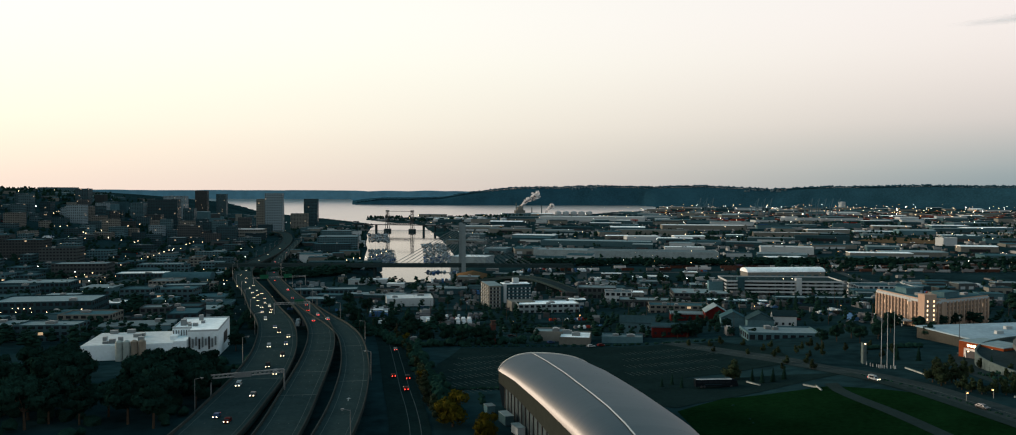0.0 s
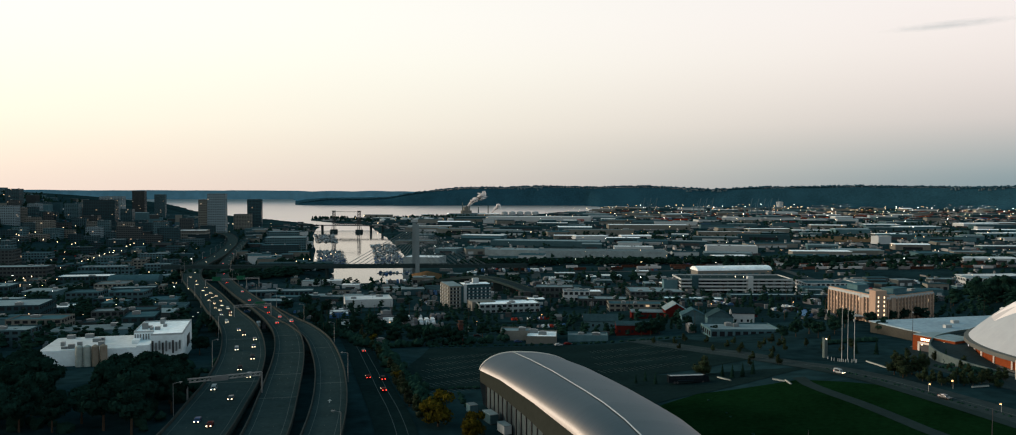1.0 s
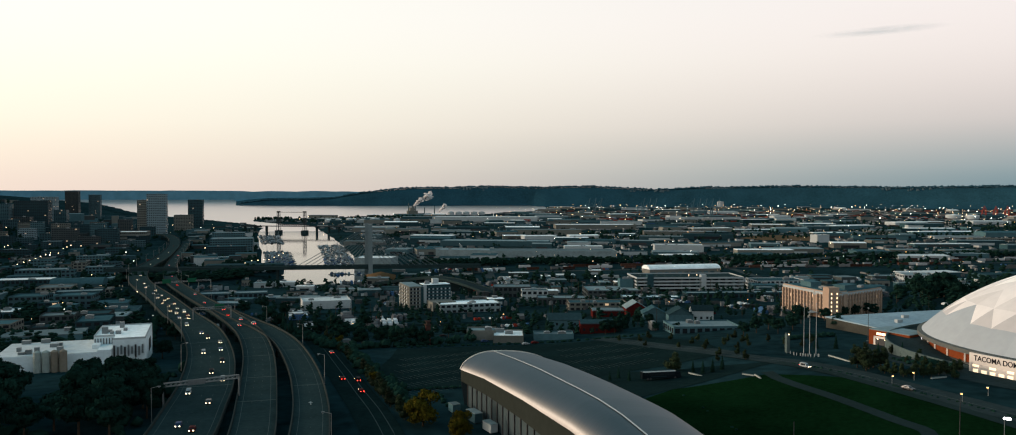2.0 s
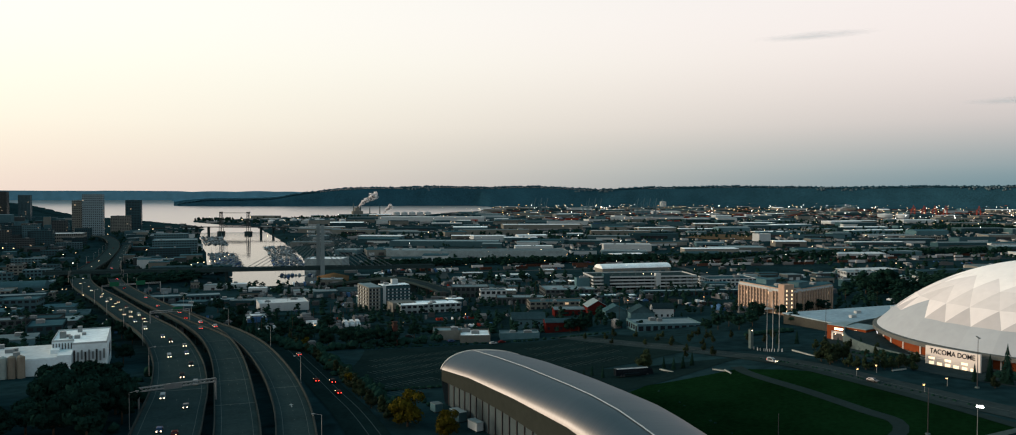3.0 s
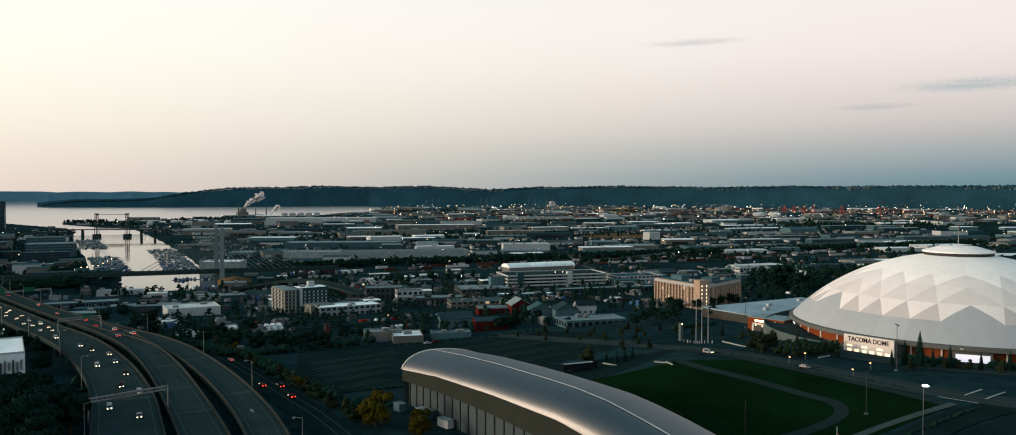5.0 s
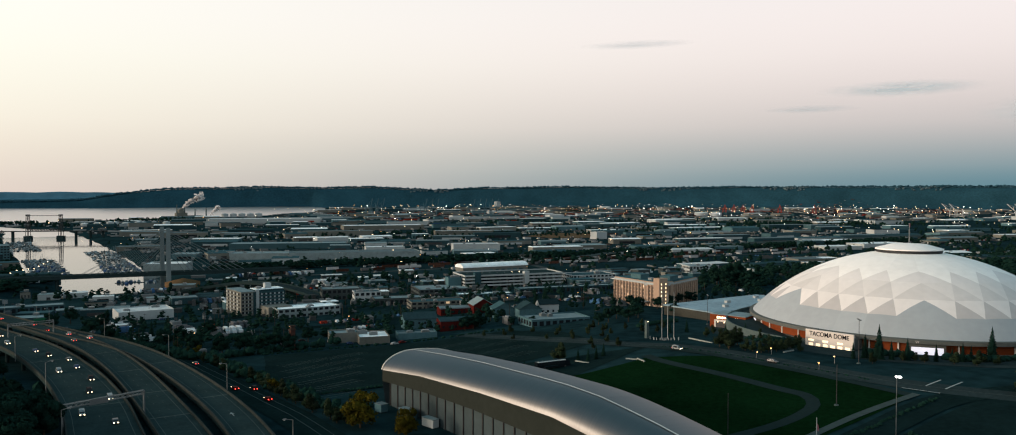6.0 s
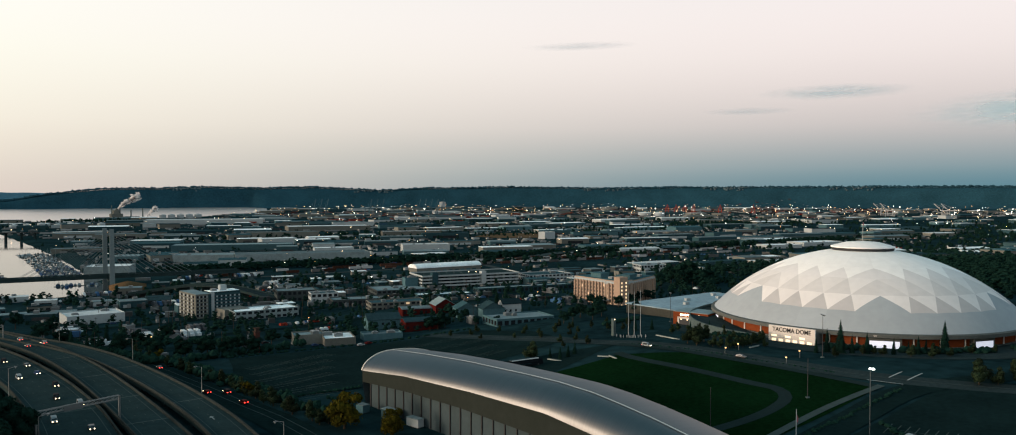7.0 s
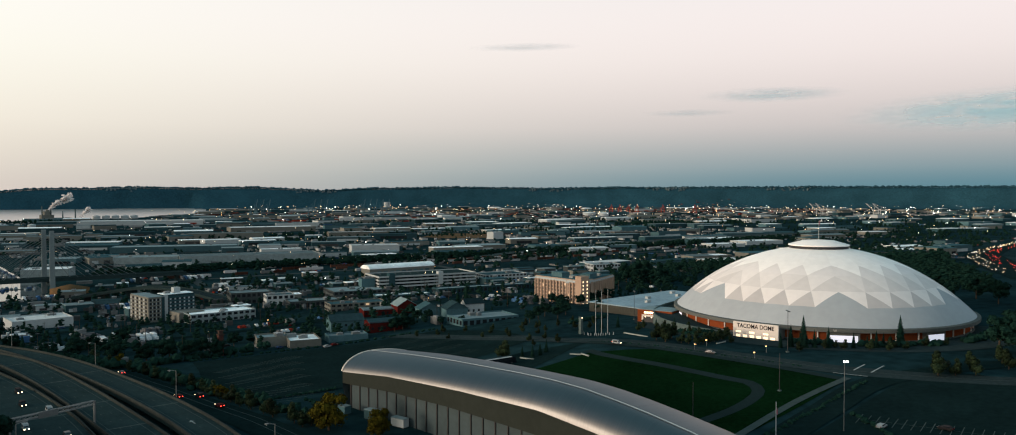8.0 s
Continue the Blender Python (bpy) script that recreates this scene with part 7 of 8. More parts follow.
for k in range(4200):
    b, r = radians(rnd.uniform(-41, -9)), 500 * math.exp(rnd.uniform(0, 2.05))
    x, y = r * math.sin(b), r * math.cos(b)
    if x > way_x(y) - 30 or y < 480:
        continue
    core = smooth(-x, 350, 700) * smooth(y, 1500, 2000) * smooth(y, 3300, 2700)
    w, d, h = rnd.uniform(14, 46), rnd.uniform(14, 30), rnd.uniform(6, 14) + core * rnd.uniform(0, 30)
    h = min(h, 8) if land(x, y) > 75 else h
    if made < 380 and free(x, y, w * 0.55):
        (wm, wc), (rm, rc) = rnd.choice([WALLS[0], WALLS[0], WALLS[3], WALLS[3], WALLS[1], WALLS[4]]), rnd.choice(ROOFS[1:])
        if r < 2300 and h > 9:
            building("city_block", x, y, w, d, h, rnd.choice((4, 8, 12)), wm, rm, f"{wc} city block with {rc} flat roof", "building", int(h / 3.4), "city blocks", lit=0.006, sides="se", units=1)
        else:
            simple_block("city_block", x, y, w, d, h, rnd.choice((4, 8, 12)), wm, rm, f"{wc} city block with {rc} roof", "building", rnd, "city blocks")
        made += 1


made = 0
for k in range(500):
    y = rnd.uniform(1650, 2420)
    x = rnd.uniform(-1150, -540) - (y - 1650) * 0.1
    w, d, h = rnd.uniform(22, 48), rnd.uniform(18, 30), rnd.uniform(18, 48)
    if made < 30 and free(x, y, w * 0.42):
        (wm, wc), (rm, rc) = rnd.choice([WALLS[0], WALLS[0], WALLS[1], WALLS[3], (TOWER_PALE, "pale"), WALLS[4]]), rnd.choice(ROOFS[1:])
        building("downtown_block", x, y, w, d, h, rnd.choice((4, 6, 8)), wm, rm, f"{wc} downtown mid-rise block with {rc} roof", "building", int(h / 3.6), "downtown blocks", lit=0.01, sides="se", units=1)
        made += 1


# ---- rail yard, port, marina ----
CARS = [mat("freight_brown", (0.06, 0.03, 0.022), 0.8, var=0.3, object_var=0.4), mat("freight_grey", (0.12, 0.12, 0.12), 0.8, var=0.3, object_var=0.4), mat("freight_white", (0.4, 0.4, 0.4), 0.8, var=0.2, object_var=0.2)]


def rail_car(m_, colour):
    ob = thing("rail_car", 0, 0, -500, 0, colour + " freight car standing on the yard tracks", "rail car", "rail cars")
    part("body", Geo().box(-8.5, -1.5, 1.1, 8.5, 1.5, 4.2).box(-8.5, -1.2, 4.2, 8.5, 1.2, 4.5), m_, ob)
    part("underframe", Geo().box(-8.2, -1.2, 0.7, 8.2, 1.2, 1.1).box(-7.4, -1.1, 0, -4.6, 1.1, 0.7).box(4.6, -1.1, 0, 7.4, 1.1, 0.7), METAL_DARK, ob)
    return ob


rnd = random.Random(9)
spots = []
for tr, (y0, x0, n) in enumerate(((1120, 120, 22), (1132, 300, 26), (1145, 520, 26), (1158, 200, 20), (1172, 640, 24), (1095, 500, 20), (1080, 620, 18))):
    x = x0
    for k in range(n):
        x += 18.5 if rnd.random() < 0.85 else rnd.uniform(30, 90)
        y = y0 + (x - 100) * 0.06
        if dry(x, y):
            spots.append((x, y, land(x, y), 3.4))
rnd.shuffle(spots)
spots = spots[:96]
place_cars([rail_car(CARS[0], "brown"), rail_car(CARS[1], "grey"), rail_car(CARS[2], "white")], spots)

BOX_COL = [mat("box_red", (0.22, 0.03, 0.02), 0.7, var=0.2, object_var=0.4), mat("box_blue", (0.03, 0.07, 0.16), 0.7, var=0.2, object_var=0.4), mat("box_pale", (0.35, 0.34, 0.32), 0.7, var=0.2, object_var=0.3)]


def container_stack(x, y, n, rows, tall, m_, colour, rot):
    ob = far_thing("container_stack", x, y, land(x, y), rot, f"stacked {colour} shipping containers on the quay", "containers", "container stacks")
    rnd = random.Random(int(x))
    for j in range(rows):
        for s in range(tall):
            if rnd.random() < 0.8:
                part("container", Geo().box(-6.1 * n, j * 3 - 1.2, s * 2.6, 6.1 * n - 0.3, j * 3 + 1.2, s * 2.6 + 2.5), m_, ob)


for k in range(34):
    b, r = radians(rnd.uniform(8, 60)), rnd.uniform(2900, 4600)
    x, y = r * math.sin(b), r * math.cos(b)
    if dry(x, y):
        c = rnd.randrange(3)
        container_stack(x, y, rnd.randint(3, 6), 3, rnd.randint(1, 3), BOX_COL[c], ("red", "blue", "pale")[c], 10)


def crane(x, y, h, up, m_, label, rot):
    """A quay crane: portal legs, girder, raised or level boom, stays."""
    ob = far_thing("quay_crane", x, y, land(x, y), rot, label, "crane", "quay cranes")
    for a in (-9, 9):
        for b in (-12, 12):
            part("leg", Geo().beam((a, b, 0), (a * 0.8, b * 0.9, h * 0.62), 2.0), m_, ob)
    part("portal", Geo().beam((-9, -12, h * 0.25), (-9, 12, h * 0.25), 1.8).beam((9, -12, h * 0.25), (9, 12, h * 0.25), 1.8).beam((-9, -12, h * 0.6), (-9, 12, h * 0.6), 1.6).beam((9, -12, h * 0.6), (9, 12, h * 0.6), 1.6).beam((-9, -12, h * 0.25), (9, -12, h * 0.25), 1.6), m_, ob)
    part("girder", Geo().beam((0, 22, h * 0.64), (0, -14, h * 0.64), 3.0, 3.0), m_, ob)
    tip = (0, -14 - 48 * math.cos(radians(up)), h * 0.64 + 48 * math.sin(radians(up)))
    part("boom", Geo().beam((0, -14, h * 0.64), tip, 2.4, 2.6), m_, ob)
    part("mast", Geo().beam((-4, -10, h * 0.64), (0, -6, h), 1.4).beam((4, -10, h * 0.64), (0, -6, h), 1.4), m_, ob)
    part("stay", Geo().beam((0, -6, h), (0, 20, h * 0.66), 0.8).beam((0, -6, h), tip, 0.7), m_, ob)
    part("cabin", Geo().box(-2.5, 10, h * 0.66, 2.5, 18, h * 0.66 + 4), m_, ob)


CRANE_BLUE = mat("crane_blue", (0.07, 0.13, 0.16), 0.6, 0.2, var=0.15)
CRANE_RED = mat("crane_red", (0.3, 0.06, 0.04), 0.6, 0.2, var=0.15)
CRANE_PALE = mat("crane_pale", (0.4, 0.42, 0.42), 0.6, 0.2, var=0.15)
for b, dist, n in ((14.0, 4400, 3), (17.8, 4250, 3), (21.2, 4300, 5)):
    for k in range(n):
        a = radians(b + 0.42 * k)
        crane(dist * math.sin(a), dist * math.cos(a), 60, 76, CRANE_BLUE, "pale blue quay crane with raised boom", 60)
for k, b in enumerate((39.0, 39.6, 40.2, 40.8, 42.6, 44.8)):
    a = radians(b)
    crane(4700 * math.sin(a), 4700 * math.cos(a), 52, 2, CRANE_RED, "red quay crane with level boom", 130)
for b in (52.9, 53.3, 56.4, 56.8):
    a = radians(b)
    crane(4500 * math.sin(a), 4500 * math.cos(a), 46, 45, CRANE_PALE, "pale quay crane with raised boom", -150)


def build_mill():
    x, y = 124, 4014
    ob = far_thing("paper_mill", x, y, 3.0, 10, "paper mill with tall stacks by the bay", "factory")
    part("main_block", Geo().box(-26, -20, -4, 22, 20, 24), WALL_TAN, ob)
    part("boiler_house", Geo().box(-14, -14, 24, 8, 14, 40).box(-4, -8, 40, 6, 8, 47), WALL_TAN, ob)
    part("low_block", Geo().box(22, -30, -4, 90, 20, 11).box(100, -30, -4, 150, 10, 8), WALL_GREY, ob)
    part("low_block", Geo().box(-90, -24, -4, -30, 20, 9), WALL_GREY, ob)
    for sx, sh in ((-20, 62), (14, 56), (60, 40), (110, 48)):
        part("chimney", Geo().tube((sx, 0, 0), (sx, 0, sh), 3.2, 2.2, 10), CONCRETE_LIGHT, ob)
    for sx in (190, 230, 270, 310, 350):
        part("tank", Geo().tube((sx, -20, -4), (sx, -20, 16), 16, n=18).tube((sx, -20, 16), (sx, -20, 20), 16, 1, n=18), WALL_WHITE, ob)


build_mill()
STEAM = bpy.data.materials.new("steam")
STEAM.use_nodes = True
sn, sl = STEAM.node_tree.nodes, STEAM.node_tree.links
sb = sn["Principled BSDF"]
sb.inputs["Base Color"].default_value, sb.inputs["Roughness"].default_value = (0.9, 0.88, 0.86, 1), 1.0
sco, snz, srr = sn.new("ShaderNodeTexCoord"), sn.new("ShaderNodeTexNoise"), sn.new("ShaderNodeMapRange")
snz.inputs["Scale"].default_value, snz.inputs["Detail"].default_value = 0.05, 5
srr.inputs["From Min"].default_value, srr.inputs["From Max"].default_value = 0.35, 0.7
srr.inputs["To Min"].default_value, srr.inputs["To Max"].default_value = 0.05, 0.7
str_, smx = sn.new("ShaderNodeBsdfTranslucent"), sn.new("ShaderNodeMixShader")
str_.inputs["Color"].default_value = (0.95, 0.93, 0.92, 1)
clr = sn.new("ShaderNodeBsdfTransparent")
sdf, smy = sn.new("ShaderNodeBsdfDiffuse"), sn.new("ShaderNodeMixShader")
sdf.inputs["Color"].default_value = (0.95, 0.93, 0.92, 1)
sl.new(sco.outputs["Object"], snz.inputs["Vector"])
sl.new(snz.outputs["Fac"], srr.inputs["Value"])
sl.new(sdf.outputs[0], smx.inputs[1])
sl.new(str_.outputs[0], smx.inputs[2])
sl.new(srr.outputs[0], smy.inputs[0])
sl.new(clr.outputs[0], smy.inputs[1])
sl.new(smx.outputs[0], smy.inputs[2])
sl.new(smy.outputs[0], sn["Material Output"].inputs["Surface"])


def plume(x, y, z0, rise, drift, n, r0, r1, seed):
    """Torn puffs along a leaning line, small at the stack and wide and thin at the top."""
    g, rnd = Geo(), random.Random(seed)
    for k in range(n):
        u = (k / n) ** 0.8
        s = r0 + (r1 - r0) * u
        wave = 0.35 * s * math.sin(u * 9 + seed)
        p = far(x + drift * u ** 1.25 + wave + rnd.gauss(0, s * 0.55), y + rnd.gauss(0, s * 0.4), z0 + rise * u + rnd.gauss(0, s * 0.42))
        clump(g, p, s * rnd.uniform(0.12, 0.5), rnd, 0.75, 0.4)
    structure("steam_plume", g, STEAM, "white steam drifting from a mill stack", "steam", smooth=True, kind="stuff")


plume(126, 4014, 44, 62, 84, 420, 3, 16, 1)
plume(248, 4014, 8, 46, 40, 200, 3, 11, 2)


BOAT_GREY = mat("boat_grey", (0.17, 0.21, 0.23), 0.6, var=0.3, scale=1.5, object_var=0.5)


def boat(name, ln, sail, m_, label):
    ob = thing(name, 0, 0, -500, 0, label, "boat", "moored boats")
    w = ln * 0.16
    hull = [(-ln / 2, -w * 0.8), (ln * 0.15, -w), (ln / 2, 0), (ln * 0.15, w), (-ln / 2, w * 0.8)]
    part("hull", Geo().prism(hull, -0.3, ln * 0.11), m_, ob)
    part("cabin", Geo().box(-ln * 0.3, -w * 0.6, ln * 0.11, ln * 0.15, w * 0.6, ln * (0.2 if not sail else 0.15)), BOAT_GREY, ob)
    part("window", Geo().box(-ln * 0.25, -w * 0.62, ln * 0.14, ln * 0.1, w * 0.62, ln * (0.17 if not sail else 0.14)), GLASS_DARK, ob)
    if sail:
        part("mast", Geo().tube((ln * 0.05, 0, ln * 0.12), (ln * 0.05, 0, ln * 1.2), 0.14, 0.08, 5), METAL, ob)
        part("furled_sail", Geo().tube((ln * 0.05, 0, ln * 0.24), (-ln * 0.35, 0, ln * 0.24), 0.25, n=6), BOX_COL[1], ob)
    return ob


rnd = random.Random(13)
BOATS = [boat("motor_boat", 13, False, BOAT_GREY, "white motor boat moored at a pontoon"), boat("sail_boat", 11, True, BOAT_GREY, "white sailing boat with furled sail"), boat("motor_boat", 16, False, BOX_COL[1], "blue-hulled motor yacht at its berth")]
spots = []
for sidew, y0, y1 in ((-1, 1330, 1640), (-1, 1900, 2260), (1, 1300, 1840), (1, 1170, 1200)):
    y = y0
    while y < y1:
        c, w = ramp(y, [(a, b) for a, b, _ in FOSS]), ramp(y, [(a, b) for a, _, b in FOSS])
        edge = c + sidew * (w - 2)
        inner = c + sidew * (w - 50)
        pier = thing("pontoon", (edge + inner) / 2, y, 0, 0, "narrow grey floating pontoon with moored boats", "pontoon", "marina pontoons")
        part("walkway", Geo().box(-26, -0.9, 0.05, 26, 0.9, 0.6), CONCRETE_LIGHT, pier)
        for k in range(2):
            part("pile", Geo().tube((-20 + 40 * k, 1.1, -3), (-20 + 40 * k, 1.1, 3.2), 0.3, n=6), BARK, pier)
        for k in range(10):
            for s in (-1, 1):
                if rnd.random() < 0.6:
                    spots.append((edge + (inner - edge) * (k + 0.5) / 10, y + s * 8, 0.1, 90 * s))
        y += 36
spots.sort(key=lambda p: p[1])
place_cars(BOATS, spots[:130])
fleet = Geo()
for x, y, z, r in spots[130:]:
    if rnd.random() < 0.25:
        continue
    m, ln = pose(x + rnd.uniform(-2, 2), y + rnd.uniform(-3, 3), z, 0, 0, r + rnd.uniform(-6, 6)), rnd.uniform(7, 16)
    w = ln * 0.16
    b = Geo().prism([(-ln / 2, -w * 0.8), (ln * 0.15, -w), (ln / 2, 0), (ln * 0.15, w), (-ln / 2, w * 0.8)], -0.3, ln * 0.11).box(-ln * 0.3, -w * 0.6, ln * 0.11, ln * 0.15, w * 0.6, ln * 0.2)
    if rnd.random() < 0.5:
        b.beam((0, 0, ln * 0.1), (0, 0, ln * 1.15), 0.22)
    fleet.add([m @ Vector(p) for p in b.v], b.f)
structure("moored_fleet", fleet, island_mat("boat_fleet", (0.36, 0.44, 0.47), 0.06, 1.0), "pale boats crowded at far marina berths", "boats", kind="stuff")
boom = thing("timber_trestle", -86, 1010, 0, 21, "low dark timber trestle across the head of the waterway", "trestle")
part("walkway", Geo().box(-66, -2.2, 2.2, 66, 2.2, 3.2), BARK, boom)
part("stringer", Geo().box(-66, -2.6, 1.2, 66, -1.8, 2.2).box(-66, 1.8, 1.2, 66, 2.6, 2.2), BARK, boom)
for k in range(17):
    part("pile", Geo().tube((-64 + 8 * k, -2, -4), (-64 + 8 * k, -2, 2), 0.4, n=6).tube((-64 + 8 * k, 2, -4), (-64 + 8 * k, 2, 2), 0.4, n=6), BARK, boom)
mound = Geo()
clump(mound, (12, 1010, 10), 22, random.Random(3), 0.4, 0.12)
structure("gravel_mound", mound, mat("gravel", (0.1, 0.065, 0.035), 0.95, var=0.3), "brown gravel mound on the shore", "mound", smooth=True)
sheet("bare_field", [(878, 1897), (950, 1985), (1028, 2046)], [(905, 1815), (1003, 1778), (1110, 1960)], mat("bare_earth", (0.11, 0.075, 0.045), 0.95, var=0.3), "bare brown earth field among warehouses", "field", lift=0.8)
sheet("motorway", MOTORWAY[1:], [(x + 28, y - 38) for x, y in MOTORWAY[1:]], ASPHALT, "wide motorway full of queuing traffic", "road", lift=0.4, n=40)


# ---- long roads and a rail viaduct over the flats ----
ROAD_PALE = mat("road_pale", (0.045, 0.058, 0.06), 0.9, var=0.2)
for x0, y0, x1, y1, w in ((90, 1090, 1700, 1190, 6), (150, 1275, 1800, 1400, 5), (240, 1640, 2100, 1790, 6), (300, 2080, 2300, 2230, 7), (480, 900, 700, 2200, 6), (150, 1010, 260, 2250, 6), (900, 1250, 1250, 2250, 6)):
    LN = line([(x0, y0, 0), ((x0 + x1) / 2, (y0 + y1) / 2 + 14, 0), (x1, y1, 0)], 25)
    structure("port_road", ribbon(LN, -w, w, 0.35, True), ROAD_PALE, "pale straight road across the port flats", "road")
OVER_L = line([(139, 750, 15.5), (129, 778, 17.5), (108, 816, 23), (87, 850, 26), (64, 880, 25), (34, 900, 20), (4, 912, 15)], 8)
over = thing("street_overpass", 0, 0, 0, 0, "curved grey concrete street overpass above the rail tracks", "overpass", kind="structure")
low = []
for k, p in enumerate(OVER_L):
    sd = side_way(OVER_L, k) * 7.5
    low.append([tuple(p - sd), tuple(p - sd - Vector((0, 0, 1.5))), tuple(p + sd - Vector((0, 0, 1.5))), tuple(p + sd)])
part("deck", ribbon(OVER_L, -7.5, 7.5).grid([r[::-1] for r in low]), ROAD_WORN, over)
for off in (-7.5, 7.5):
    part("parapet", wall_along(OVER_L, off, 0.4, -0.3, 1.0), CONCRETE, over)
for k in range(6, len(OVER_L), 3):
    q = OVER_L[k]
    if q.z - land(q.x, q.y) > 4:
        part("column", Geo().box(q.x - 5, q.y - 0.8, land(q.x, q.y) - 2, q.x + 5, q.y + 0.8, q.z - 1.5), CONCRETE, over)
RAIL_V = line([(560, 1190, 0), (955, 1316, 0), (1400, 1386, 0), (1755, 1400, 0), (2200, 1380, 0)], 30)
vd = thing("rail_viaduct", 0, 0, 0, 0, "long low concrete viaduct over the rail yard", "viaduct", kind="structure")
for k in range(len(RAIL_V)):
    q = RAIL_V[k]
    RAIL_V[k] = Vector((q.x, q.y, land(q.x, q.y) + 8 * smooth(k, 0, 10)))
part("deck", ribbon(RAIL_V, -5, 5), CONCRETE_LIGHT, vd)
for off in (-5, 5):
    part("side_beam", wall_along(RAIL_V, off, 0.8, -1.8, 1.0), CONCRETE_LIGHT, vd)
for k in range(8, len(RAIL_V), 1):
    q = RAIL_V[k]
    part("column", Geo().box(q.x - 1, q.y - 3, land(q.x, q.y) - 1, q.x + 1, q.y + 3, q.z - 0.2), CONCRETE_LIGHT, vd)


# ---- vehicles and stores standing about, past counting ----
def yard_clutter(name, spots, material, label):
    g = Geo()
    for x, y, ln, w, h, r in spots:
        p = far(x, y, land(x, y))
        k = math.hypot(p[0], p[1]) / math.hypot(x, y)
        m = Matrix.Translation(p) @ Matrix.Rotation(radians(r), 4, "Z") @ Matrix.Scale(k, 4)
        b = Geo().box(-ln / 2, -w / 2, 0, ln / 2, w / 2, h * 0.6).box(-ln * 0.3, -w * 0.45, h * 0.6, ln * 0.25, w * 0.45, h)
        g.add([m @ Vector(q) for q in b.v], b.f)
    structure(name, g, material, label, "vehicles", kind="stuff")


rnd = random.Random(91)
lots = {"white": [], "grey": [], "red": [], "blue": []}
for k in range(330):
    b, r = radians(rnd.uniform(-38, 66)), 500 * math.exp(rnd.uniform(0, 2.0))
    x, y = r * math.sin(b), r * math.cos(b)
    if not dry(x, y, 20) or y < 500 or math.hypot(x - DOME[0], y - DOME[1]) < 120:
        continue
    rot = rnd.choice((8, 10, 98, 100))
    big = rnd.random() < 0.25
    for j in range(rnd.randint(3, 11)):
        u = j * (4.2 if big else 3.0)
        q = (x + u * math.cos(radians(rot + 90)), y + u * math.sin(radians(rot + 90)))
        if dry(*q, 8) and rnd.random() < 0.75:
            lots[rnd.choice(("white", "white", "grey", "grey", "grey" if big else "red", "blue"))].append((*q, *((14, 2.6, 4) if big else (4.6, 1.9, 1.7)), rot))
yard_clutter("parked_white_vehicles", lots["white"], mat("clutter_white", (0.55, 0.6, 0.62), 0.6, var=0.2, scale=2), "rows of white cars and trailers in yards")
yard_clutter("parked_grey_vehicles", lots["grey"], mat("clutter_grey", (0.09, 0.1, 0.11), 0.5, var=0.3, scale=2), "rows of grey cars and trailers in yards")
yard_clutter("parked_red_vehicles", lots["red"], mat("clutter_red", (0.2, 0.03, 0.02), 0.6, var=0.3, scale=2), "red cars and trailers in yards")
yard_clutter("parked_blue_vehicles", lots["blue"], mat("clutter_blue", (0.04, 0.1, 0.2), 0.6, var=0.3, scale=2), "blue cars and trailers in yards")


spots = []
for k in range(300):
    b, r = radians(rnd.uniform(2, 64)), rnd.uniform(7350, 7560)
    x, y = r * math.sin(b), r * math.cos(b)
    if noise.noise((b * 14.0, 5.0, 2.0)) > 0.22 and dry(x, y):
        for j in range(rnd.randint(1, 3)):
            spots.append((x + 30 * j, y + rnd.uniform(-10, 10), rnd.uniform(8, 22), 10, rnd.uniform(10, 17), rnd.uniform(-20, 20)))
yard_clutter("hillside_houses", spots, mat("hill_house", (0.085, 0.13, 0.15), 0.8, var=0.4, scale=0.1), "pale houses scattered on the wooded ridge")
spots = []
for k in range(52):
    u = k / 51
    for h in (0, 1):
        if rnd.random() < 0.9:
            spots.append((400 + 720 * u, 1308 + 66 * u, 13.2, 2.6, 3.2 if h == 0 else 6.4, 5))
yard_clutter("container_train", spots, mat("train_blue", (0.012, 0.034, 0.062), 0.7, var=0.4, scale=1.5), "long train of dark blue containers behind the trees")
for x, y, q, h in ((2581, 3375, 34, 15), (2640, 3330, 30, 15), (2571, 3240, 24, 14), (2613, 6100, 26, 44)):
    tank = far_thing("storage_tank", x, y, land(x, y), 0, "round white steel storage tank in the port", "tank", "storage tanks")
    part("shell", Geo().tube((0, 0, -2), (0, 0, h), q, n=24), WALL_WHITE, tank)
    part("roof", Geo().tube((0, 0, h), (0, 0, h + 2.5), q, 1.0, n=24), ROOF_WHITE, tank)


